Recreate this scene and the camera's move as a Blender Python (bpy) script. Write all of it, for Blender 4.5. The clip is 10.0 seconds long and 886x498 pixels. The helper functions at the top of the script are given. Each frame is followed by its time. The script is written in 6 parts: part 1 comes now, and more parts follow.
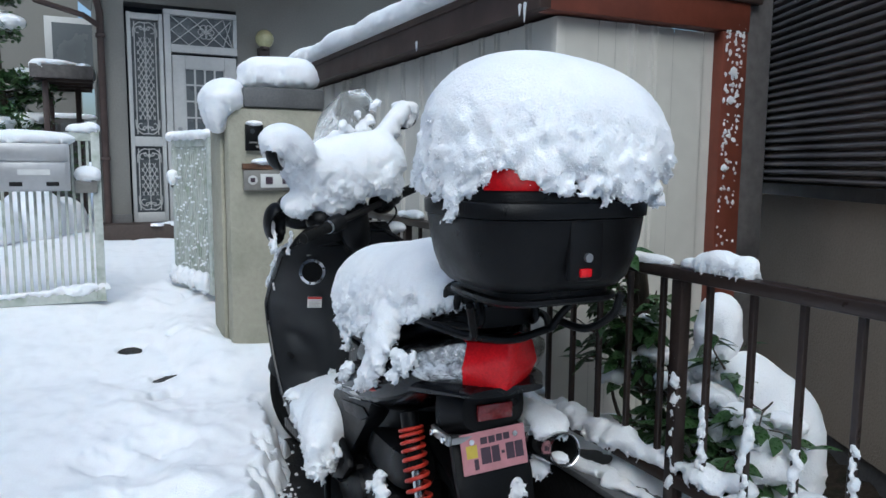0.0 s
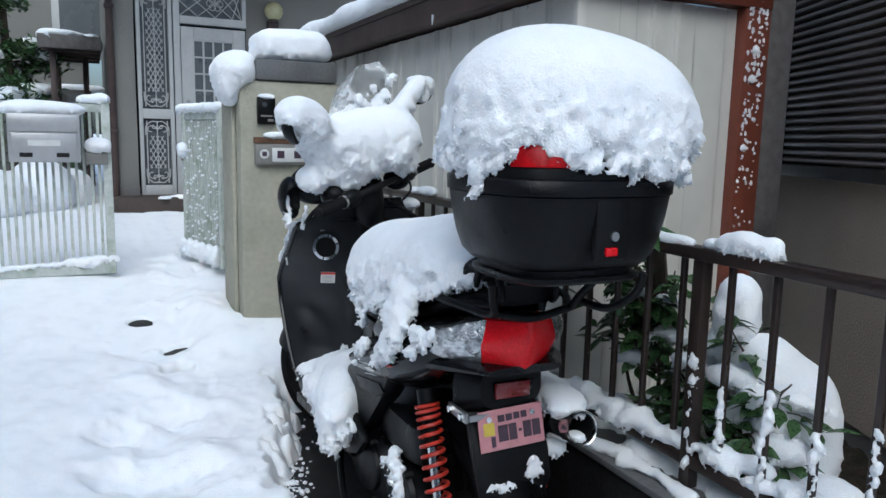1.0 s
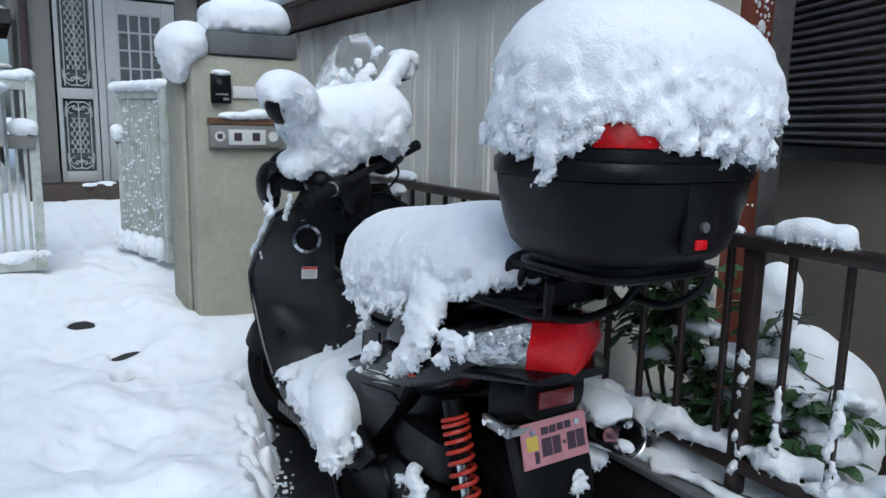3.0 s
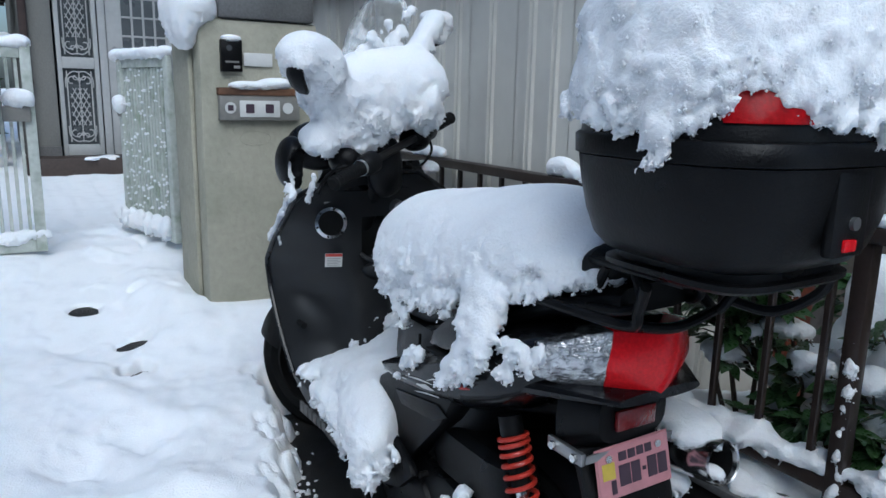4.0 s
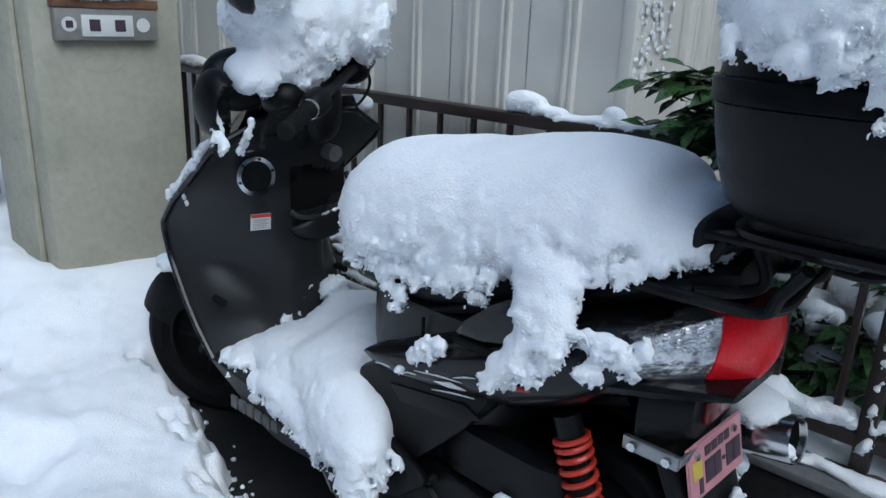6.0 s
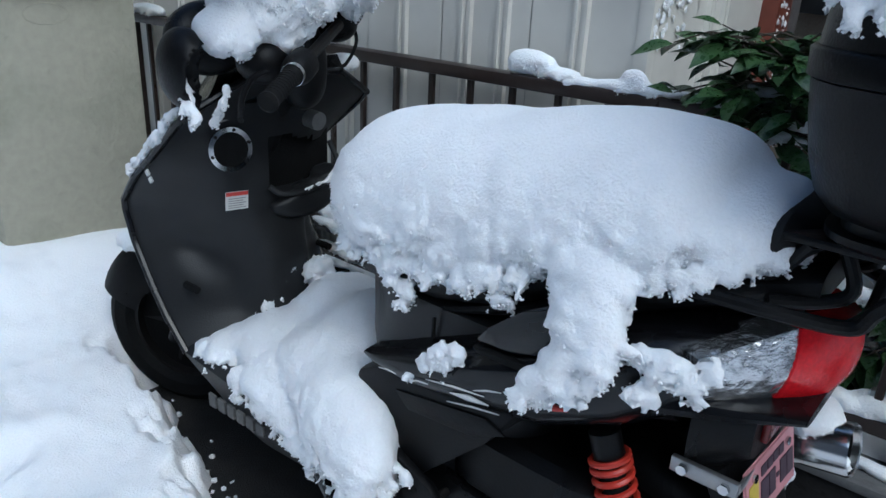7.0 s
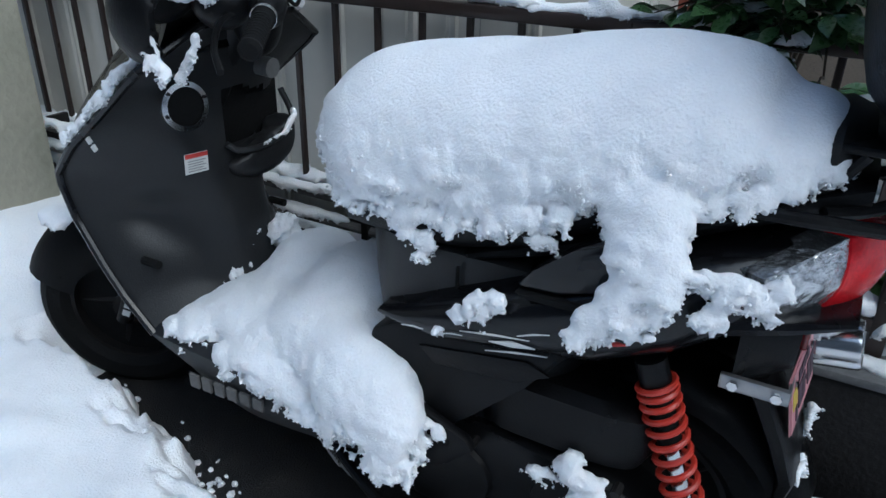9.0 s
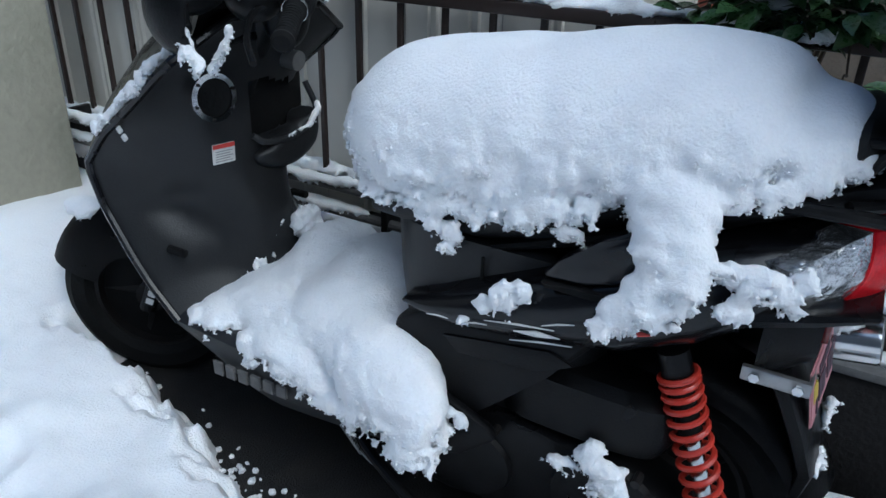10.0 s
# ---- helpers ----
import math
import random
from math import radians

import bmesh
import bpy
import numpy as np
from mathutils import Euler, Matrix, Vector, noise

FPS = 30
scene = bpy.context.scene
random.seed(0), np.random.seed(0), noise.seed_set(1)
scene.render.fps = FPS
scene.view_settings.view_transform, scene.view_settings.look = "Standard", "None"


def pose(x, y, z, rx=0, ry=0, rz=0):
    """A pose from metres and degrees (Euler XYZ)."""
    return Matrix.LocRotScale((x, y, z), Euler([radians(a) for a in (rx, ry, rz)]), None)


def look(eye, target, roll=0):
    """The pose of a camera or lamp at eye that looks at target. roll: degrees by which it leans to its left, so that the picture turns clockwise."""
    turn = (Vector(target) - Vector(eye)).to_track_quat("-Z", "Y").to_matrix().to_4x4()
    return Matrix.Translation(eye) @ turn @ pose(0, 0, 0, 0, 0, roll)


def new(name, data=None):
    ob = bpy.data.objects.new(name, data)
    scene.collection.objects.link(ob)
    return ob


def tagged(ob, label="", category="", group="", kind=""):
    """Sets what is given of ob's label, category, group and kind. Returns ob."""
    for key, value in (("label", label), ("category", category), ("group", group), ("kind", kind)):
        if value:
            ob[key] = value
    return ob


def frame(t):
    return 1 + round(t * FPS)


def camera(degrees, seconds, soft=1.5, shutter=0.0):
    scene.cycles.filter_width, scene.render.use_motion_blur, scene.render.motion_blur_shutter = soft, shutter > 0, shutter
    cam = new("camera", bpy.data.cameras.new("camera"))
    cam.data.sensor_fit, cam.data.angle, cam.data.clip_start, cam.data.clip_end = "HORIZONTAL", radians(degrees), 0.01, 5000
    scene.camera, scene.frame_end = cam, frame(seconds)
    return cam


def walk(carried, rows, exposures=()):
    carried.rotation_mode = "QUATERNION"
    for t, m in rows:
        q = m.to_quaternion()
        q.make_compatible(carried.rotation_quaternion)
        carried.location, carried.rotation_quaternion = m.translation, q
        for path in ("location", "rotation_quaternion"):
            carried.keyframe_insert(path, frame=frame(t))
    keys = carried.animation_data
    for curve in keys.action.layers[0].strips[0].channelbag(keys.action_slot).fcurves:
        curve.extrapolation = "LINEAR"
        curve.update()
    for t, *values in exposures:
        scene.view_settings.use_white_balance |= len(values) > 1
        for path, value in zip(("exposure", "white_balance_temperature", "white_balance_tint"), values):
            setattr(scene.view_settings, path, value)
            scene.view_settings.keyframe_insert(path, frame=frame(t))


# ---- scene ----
cam = camera(62.3, 10.0)
METRES, EYE, TILT, LEAN, TURN = 1.72, 1.20, 0.0, 0.0, -25.9
ROWS = [
    (0.0, 0.0, 0.0, 0.0, 0.05, -6.7, -0.44),
    (0.5, -0.0089, 0.0003, -0.0019, 0.26, -7.42, -0.73),
    (1.0, -0.0224, 0.009, -0.0025, 0.45, -8.47, -1.23),
    (1.5, -0.0393, 0.0249, -0.0024, -0.48, -9.21, -1.98),
    (2.0, -0.0809, 0.0508, -0.0034, -3.09, -9.05, -2.8),
    (2.5, -0.1326, 0.0785, -0.0076, -5.51, -9.4, -1.34),
    (4.0, -0.2033, 0.2879, -0.0145, -5.26, -11.8, -1.19),
    (4.5, -0.2242, 0.3594, -0.0092, -5.72, -14.47, -1.13),
    (5.0, -0.2914, 0.4392, -0.0032, -12.03, -13.6, -1.43),
    (5.5, -0.3628, 0.4865, 0.0003, -19.87, -14.84, -1.31),
    (6.0, -0.3929, 0.5198, -0.009, -20.63, -17.74, -2.23),
    (7.5, -0.4084, 0.6979, -0.002, -26.93, -23.56, -1.98),
    (8.0, -0.4507, 0.7216, -0.0023, -31.35, -24.87, -0.76),
    (8.5, -0.4791, 0.7327, -0.0087, -33.87, -26.05, -0.65),
    (9.0, -0.498, 0.7345, -0.0123, -34.87, -26.24, -1.1),
    (9.5, -0.5096, 0.7347, -0.0139, -34.18, -26.59, -1.17),
    (10.0, -0.5196, 0.7333, -0.0143, -34.03, -26.38, -1.52),
]
walk(cam, [(t, pose(0, 0, EYE, TILT, LEAN, TURN) @ pose(METRES * x, METRES * y, METRES * z, 90 + pitch, roll, yaw)) for t, x, y, z, yaw, pitch, roll in ROWS], exposures=[(0.0, 0.52, 5400, 2), (2.5, 0.47, 5340, 2), (4.5, 0.38, 5200, 2), (7.0, 0.46, 5180, 1), (10.0, 0.46, 5180, 1)])

# ---- light: a dull snowy day ----
world = bpy.data.worlds.new("overcast_sky")
scene.world = world
world.use_nodes = True
wn = world.node_tree
sky = wn.nodes.new("ShaderNodeTexSky")
sky.sky_type = "NISHITA"
sky.sun_disc = False
sky.sun_elevation = radians(48)
sky.sun_rotation = radians(200)
sky.air_density = 1.0
sky.dust_density = 4.0
sky.ozone_density = 1.0
wn.links.new(sky.outputs[0], wn.nodes["Background"].inputs[0])
wn.nodes["Background"].inputs[1].default_value = 0.10
sun = new("sun", bpy.data.lights.new("sun", "SUN"))
sun.data.energy = 0.9
sun.data.angle = radians(60)
sun.data.color = (1.0, 0.97, 0.93)
sun.matrix_world = look((-4, -6, 12), (0.5, 2, 0))


# ---- materials ----
def material(name, color, rough=0.6, metal=0.0, vary=0.12, grain=40.0, bump=0.1, blotch=3.0, second=None, mix=0.5, coat=0.0, sheen_scatter=0.0, spec=0.5):
    """A node material: base colour with fine grain and larger blotches, roughness and relief from the same noises."""
    m = bpy.data.materials.new(name)
    m.use_nodes = True
    nt = m.node_tree
    b = nt.nodes["Principled BSDF"]
    co = nt.nodes.new("ShaderNodeTexCoord")
    fine = nt.nodes.new("ShaderNodeTexNoise")
    fine.inputs["Scale"].default_value = grain
    fine.inputs["Detail"].default_value = 6
    big = nt.nodes.new("ShaderNodeTexNoise")
    big.inputs["Scale"].default_value = blotch
    big.inputs["Detail"].default_value = 4
    for n in (fine, big):
        nt.links.new(co.outputs["Object"], n.inputs["Vector"])
    ramp = nt.nodes.new("ShaderNodeMix")
    ramp.data_type = "RGBA"
    c2 = second if second else [max(0.0, v * (1 - 2.2 * vary)) for v in color]
    ramp.inputs[6].default_value = (*color, 1)
    ramp.inputs[7].default_value = (*c2, 1)
    rng = nt.nodes.new("ShaderNodeMapRange")
    rng.inputs[1].default_value = 0.62 - 0.25 * mix
    rng.inputs[2].default_value = 0.85 - 0.25 * mix
    nt.links.new(big.outputs[0], rng.inputs[0])
    nt.links.new(rng.outputs[0], ramp.inputs[0])
    ramp2 = nt.nodes.new("ShaderNodeMix")
    ramp2.data_type = "RGBA"
    ramp2.blend_type = "MULTIPLY"
    ramp2.inputs[0].default_value = 1.0
    shade = nt.nodes.new("ShaderNodeMapRange")
    shade.inputs[1].default_value, shade.inputs[2].default_value = 0.3, 0.7
    shade.inputs[3].default_value, shade.inputs[4].default_value = 1 - vary, 1 + vary * 0.6
    nt.links.new(fine.outputs[0], shade.inputs[0])
    nt.links.new(ramp.outputs[2], ramp2.inputs[6])
    nt.links.new(shade.outputs[0], ramp2.inputs[7])
    nt.links.new(ramp2.outputs[2], b.inputs["Base Color"])
    rr = nt.nodes.new("ShaderNodeMapRange")
    rr.inputs[1].default_value, rr.inputs[2].default_value = 0.3, 0.7
    rr.inputs[3].default_value, rr.inputs[4].default_value = max(0.02, rough - 0.12), min(1.0, rough + 0.12)
    nt.links.new(big.outputs[0], rr.inputs[0])
    nt.links.new(rr.outputs[0], b.inputs["Roughness"])
    b.inputs["Metallic"].default_value = metal
    b.inputs["Coat Weight"].default_value = coat
    b.inputs["Specular IOR Level"].default_value = spec
    if sheen_scatter:
        b.inputs["Subsurface Weight"].default_value = sheen_scatter
        b.inputs["Subsurface Radius"].default_value = (0.9, 1.0, 1.1)
        b.inputs["Subsurface Scale"].default_value = 0.016
    if bump:
        bp = nt.nodes.new("ShaderNodeBump")
        bp.inputs["Strength"].default_value = bump
        bp.inputs["Distance"].default_value = 0.01
        nt.links.new(fine.outputs[0], bp.inputs["Height"])
        nt.links.new(bp.outputs[0], b.inputs["Normal"])
    return m


def glass_material(name, color, rough=0.03, ior=1.45):
    m = bpy.data.materials.new(name)
    m.use_nodes = True
    b = m.node_tree.nodes["Principled BSDF"]
    b.inputs["Base Color"].default_value = (*color, 1)
    b.inputs["Roughness"].default_value = rough
    b.inputs["Transmission Weight"].default_value = 1.0
    b.inputs["IOR"].default_value = ior
    return m


SNOW = material("snow", (0.89, 0.905, 0.93), 0.8, vary=0.03, grain=210, bump=0.42, blotch=9, sheen_scatter=0.5, spec=0.2)
ASPHALT = material("wet_asphalt", (0.016, 0.0155, 0.015), 0.5, vary=0.35, grain=220, bump=0.6, blotch=9, second=(0.035, 0.031, 0.027), spec=0.3)
KERB = material("near_black_concrete", (0.013, 0.012, 0.012), 0.8, vary=0.25, grain=90, bump=0.4, spec=0.2)
LEDGE = material("grey_ledge_concrete", (0.13, 0.13, 0.13), 0.8, vary=0.15, grain=90, bump=0.3)
PLASTER = material("cream_plaster", (0.37, 0.355, 0.285), 0.9, vary=0.07, grain=38, bump=0.6, blotch=5, second=(0.315, 0.31, 0.245), spec=0.2)
HOUSE_WALL = material("house_render", (0.21, 0.204, 0.185), 0.9, vary=0.05, grain=60, bump=0.3, blotch=2, spec=0.2)
PANEL = material("painted_steel_panel", (0.64, 0.62, 0.56), 0.45, vary=0.03, grain=15, bump=0.03, blotch=2.5, second=(0.56, 0.54, 0.49))
STRIP = material("corner_strip_steel", (0.30, 0.29, 0.27), 0.5, vary=0.05)
RUST_RED = material("red_brown_paint", (0.155, 0.04, 0.022), 0.55, vary=0.12, grain=30, bump=0.08, blotch=5)
FASCIA = material("dark_brown_fascia", (0.055, 0.034, 0.028), 0.55, vary=0.15, grain=20)
BRONZE = material("bronze_aluminium", (0.034, 0.023, 0.019), 0.38, metal=0.25, vary=0.12, grain=60, bump=0.04, blotch=8)
BEIGE = material("beige_render", (0.33, 0.275, 0.215), 0.95, vary=0.08, grain=120, bump=0.5, blotch=1.5)
FOUNDATION = material("grey_foundation", (0.13, 0.125, 0.12), 0.9, vary=0.15, grain=70, bump=0.4)
SHUTTER = material("brown_shutter_steel", (0.13, 0.11, 0.10), 0.42, metal=0.2, vary=0.08, grain=30, bump=0.03)
DARKSTEEL = material("black_brown_frame", (0.009, 0.008, 0.0075), 0.55, vary=0.15, spec=0.3)
GREYSTRIP = material("weathered_grey_board", (0.12, 0.11, 0.105), 0.8, vary=0.25, grain=25, bump=0.3)
GATE = material("white_green_gate_paint", (0.50, 0.53, 0.49), 0.6, vary=0.12, grain=45, bump=0.2, blotch=14, second=(0.33, 0.37, 0.30), mix=0.55)
WHITE = material("white_door_paint", (0.43, 0.43, 0.415), 0.5, vary=0.05, grain=30, bump=0.05)
DARKGLASS = material("dark_window_glass", (0.045, 0.05, 0.055), 0.15, vary=0.15, grain=5, bump=0.0, blotch=1.0)
FROSTED = material("grey_frosted_glass", (0.10, 0.11, 0.115), 0.3, vary=0.1, grain=80, bump=0.1)
SILVER = material("brushed_silver_box", (0.48, 0.48, 0.48), 0.4, metal=0.55, vary=0.06, grain=30, bump=0.05)
BLACK = material("black_plastic", (0.0042, 0.0042, 0.0046), 0.38, vary=0.25, grain=260, bump=0.12, blotch=12, second=(0.0075, 0.0075, 0.008), spec=0.18)
GREYPLASTIC = material("charcoal_leg_shield_plastic", (0.012, 0.0125, 0.0135), 0.45, vary=0.2, grain=300, bump=0.10, blotch=5, second=(0.026, 0.0265, 0.0275), spec=0.35)
GLOSS = material("wet_black_paint", (0.0045, 0.0045, 0.0055), 0.24, vary=0.15, grain=70, bump=0.03, blotch=10, coat=0.12, spec=0.32)
VINYL = material("black_seat_vinyl", (0.006, 0.006, 0.006), 0.5, vary=0.2, grain=400, bump=0.2, spec=0.3)
RUBBER = material("black_rubber", (0.005, 0.005, 0.005), 0.8, vary=0.2, grain=120, bump=0.2, spec=0.2)
CHROME = material("chrome_steel", (0.62, 0.62, 0.62), 0.16, metal=1.0, vary=0.06, grain=25, bump=0.02)
ALLOY = material("cast_alloy", (0.33, 0.33, 0.33), 0.4, metal=0.85, vary=0.1, grain=60, bump=0.1)
RED_SPRING = material("red_spring_enamel", (0.45, 0.035, 0.02), 0.35, vary=0.12, grain=50, bump=0.05)
RED_LENS = material("red_lens", (0.62, 0.006, 0.012), 0.22, vary=0.2, grain=160, bump=0.1, coat=0.1, spec=0.3)
DARK_RED = material("dark_red_reflector", (0.14, 0.008, 0.010), 0.25, vary=0.2, grain=120, bump=0.2, coat=0.5)
PINK = material("pink_number_plate", (0.47, 0.215, 0.235), 0.5, vary=0.06, grain=60, bump=0.06, blotch=18, second=(0.40, 0.19, 0.20))
INK = material("dark_ink", (0.05, 0.03, 0.045), 0.6, vary=0.1)
YELLOW = material("yellow_tax_sticker", (0.55, 0.42, 0.06), 0.5, vary=0.1)
PAPER = material("white_label", (0.62, 0.62, 0.60), 0.5, vary=0.05)
GREYINK = material("grey_print", (0.30, 0.30, 0.30), 0.6, vary=0.1)
REDINK = material("red_print", (0.50, 0.05, 0.04), 0.5, vary=0.1)
ORANGE = material("amber_bulb", (0.42, 0.15, 0.05), 0.3, vary=0.1)
WOOD = material("brown_wood_strip", (0.17, 0.085, 0.045), 0.7, vary=0.25, grain=30, bump=0.2)
STEELBOX = material("grey_steel_letter_slot", (0.26, 0.25, 0.23), 0.5, metal=0.3, vary=0.1, grain=40)
LEAF = material("dark_green_leaf", (0.042, 0.090, 0.030), 0.32, vary=0.3, grain=20, bump=0.05, blotch=9, second=(0.065, 0.120, 0.036))
TWIG = material("brown_twig", (0.06, 0.045, 0.032), 0.8, vary=0.2)
GLOBE = material("opal_lamp_globe", (0.42, 0.40, 0.22), 0.2, vary=0.1, blotch=9)
TIMBER = material("dark_porch_timber", (0.05, 0.035, 0.028), 0.7, vary=0.2)


# ---- mesh tools ----
def thing(name, at, label, category, group="", kind=""):
    ob = new(name)
    ob.empty_display_size = 0.1
    ob.location = at
    return tagged(ob, label, category, group, kind)


def finish(name, bm, mat, smooth=True, sharp=35):
    me = bpy.data.meshes.new(name)
    bmesh.ops.recalc_face_normals(bm, faces=bm.faces)
    bm.to_mesh(me)
    bm.free()
    me.materials.append(mat)
    if smooth:
        me.shade_smooth()
        me.set_sharp_from_angle(angle=radians(sharp))
    return new(name, me)


def part(name, bm, mat, parent, label="", sharp=35):
    """Links a bmesh in world metres as one mesh under a thing or a part."""
    ob = finish(name, bm, mat, True, sharp)
    ob.parent = parent
    if parent.type == "EMPTY":
        ob.matrix_parent_inverse = Matrix.Translation(-parent.location)
    if label:
        tagged(ob, label)
    return ob


def mesh_part(name, verts, faces, mat, parent, label="", smooth=True):
    me = bpy.data.meshes.new(name)
    me.from_pydata([tuple(v) for v in verts], [], [tuple(f) for f in faces])
    me.materials.append(mat)
    if smooth:
        me.shade_smooth()
    ob = new(name, me)
    if parent is not None:
        ob.parent = parent
        ob.matrix_parent_inverse = Matrix.Translation(-parent.location)
    if label:
        tagged(ob, label)
    return ob


def add_box(bm, lo, hi, bevel=0.0, m=None, seg=2):
    r = bmesh.ops.create_cube(bm, size=1.0)
    vs = r["verts"]
    c = [(a + b) / 2 for a, b in zip(lo, hi)]
    s = [abs(b - a) for a, b in zip(lo, hi)]
    bmesh.ops.scale(bm, vec=s, verts=vs)
    bmesh.ops.translate(bm, vec=c, verts=vs)
    if bevel:
        es = list({e for v in vs for e in v.link_edges})
        out = bmesh.ops.bevel(bm, geom=es, offset=bevel, segments=seg, affect="EDGES", profile=0.5)
        vs = list({v for f in out["faces"] for v in f.verts} | {v for v in vs if v.is_valid})
    if m is not None:
        bmesh.ops.transform(bm, matrix=m, verts=vs)
    return bm


def box(lo, hi, bevel=0.004, m=None, seg=2):
    return add_box(bmesh.new(), lo, hi, bevel, m, seg)


def add_tube(bm, pts, r, seg=10, caps=True, flat=1.0):
    """A round bar along points; r may be one radius or one for each point."""
    pts = [Vector(p) for p in pts]
    rs = list(r) if isinstance(r, (list, tuple)) else [r] * len(pts)
    if len(rs) != len(pts):
        rs = [float(np.interp(i / (len(pts) - 1), np.linspace(0, 1, len(rs)), rs)) for i in range(len(pts))]
    rings = []
    up = None
    for i, p in enumerate(pts):
        d = (pts[min(i + 1, len(pts) - 1)] - pts[max(i - 1, 0)]).normalized()
        if up is None:
            up = Vector((0, 0, 1)) if abs(d.z) < 0.9 else Vector((1, 0, 0))
        side = d.cross(up).normalized()
        up = side.cross(d).normalized()
        rings.append([bm.verts.new(p + rs[i] * (math.cos(a) * side + flat * math.sin(a) * up)) for a in [2 * math.pi * k / seg for k in range(seg)]])
    for a, b in zip(rings, rings[1:]):
        for k in range(seg):
            bm.faces.new((a[k], a[(k + 1) % seg], b[(k + 1) % seg], b[k]))
    if caps:
        bm.faces.new(rings[0][::-1])
        bm.faces.new(rings[-1])
    return bm


def curve(pts, n=6):
    """Catmull-Rom through the points."""
    p = [Vector(q) for q in pts]
    p = [2 * p[0] - p[1]] + p + [2 * p[-1] - p[-2]]
    out = []
    for i in range(1, len(p) - 2):
        for k in range(n):
            t = k / n
            out.append(0.5 * ((2 * p[i]) + (p[i + 1] - p[i - 1]) * t + (2 * p[i - 1] - 5 * p[i] + 4 * p[i + 1] - p[i + 2]) * t * t + (3 * p[i] - p[i - 1] - 3 * p[i + 1] + p[i + 2]) * t ** 3))
    out.append(p[-2])
    return out


def tube(pts, r, seg=10, n=0, flat=1.0):
    return add_tube(bmesh.new(), curve(pts, n) if n else pts, r, seg, True, flat)


def add_loft(bm, rings, caps=True, closed=True):
    vs = [[bm.verts.new(p) for p in ring] for ring in rings]
    k = len(vs[0])
    for a, b in zip(vs, vs[1:]):
        for i in range(k if closed else k - 1):
            bm.faces.new((a[i], a[(i + 1) % k], b[(i + 1) % k], b[i]))
    if caps:
        bm.faces.new(vs[0][::-1])
        bm.faces.new(vs[-1])
    return bm


def loft(rings, caps=True, closed=True):
    return add_loft(bmesh.new(), rings, caps, closed)


def oval(cx, cy, cz, rx, ry, power=2.5, n=32, axis="z", rake=0.0):
    """A superellipse ring: in the level plane (axis z), or across the way ahead (axis y, rx wide and ry high)."""
    out = []
    for k in range(n):
        a = 2 * math.pi * k / n
        c, s = math.cos(a), math.sin(a)
        u = rx * math.copysign(abs(c) ** (2 / power), c)
        v = ry * math.copysign(abs(s) ** (2 / power), s)
        if axis == "z":
            out.append((cx + u, cy + v, cz + rake * v))
        elif axis == "y":
            out.append((cx + u, cy + rake * v, cz + v))
        else:
            out.append((cx + rake * v, cy + u, cz + v))
    return out


def lathe(at, way, prof, seg=28):
    """A turned part: (distance along the way, radius) pairs."""
    way = Vector(way).normalized()
    a = way.orthogonal().normalized()
    b = way.cross(a)
    return loft([[Vector(at) + d * way + r * (math.cos(t) * a + math.sin(t) * b) for t in [2 * math.pi * k / seg for k in range(seg)]] for d, r in prof], False, True)


def prism(poly, x0, x1, bevel=0.0):
    """A (y, z) outline drawn out from x0 to x1."""
    bm = bmesh.new()
    a = [bm.verts.new((x0, y, z)) for y, z in poly]
    b = [bm.verts.new((x1, y, z)) for y, z in poly]
    n = len(poly)
    for i in range(n):
        bm.faces.new((a[i], a[(i + 1) % n], b[(i + 1) % n], b[i]))
    bm.faces.new(a[::-1])
    bm.faces.new(b)
    if bevel:
        bmesh.ops.bevel(bm, geom=bm.edges[:], offset=bevel, segments=2, affect="EDGES", profile=0.5)
    return bm


# ---- snow: soft masses from a distance field ----
def vnoise(p, freq, seed):
    q = p * freq + seed * 17.13
    i = np.floor(q).astype(np.int64)
    f = q - i
    f = f * f * (3 - 2 * f)

    def h(a, b, c):
        n = (a * 374761393 + b * 668265263 + c * 2147483647 + seed * 974711) & 0xFFFFFFFF
        n = ((n ^ (n >> 13)) * 1274126177) & 0xFFFFFFFF
        return ((n ^ (n >> 16)) & 0xFFFF) / 65535.0

    r = 0.0
    for dx in (0, 1):
        for dy in (0, 1):
            for dz in (0, 1):
                w = (f[:, 0] if dx else 1 - f[:, 0]) * (f[:, 1] if dy else 1 - f[:, 1]) * (f[:, 2] if dz else 1 - f[:, 2])
                r = r + w * h(i[:, 0] + dx, i[:, 1] + dy, i[:, 2] + dz)
    return r * 2 - 1


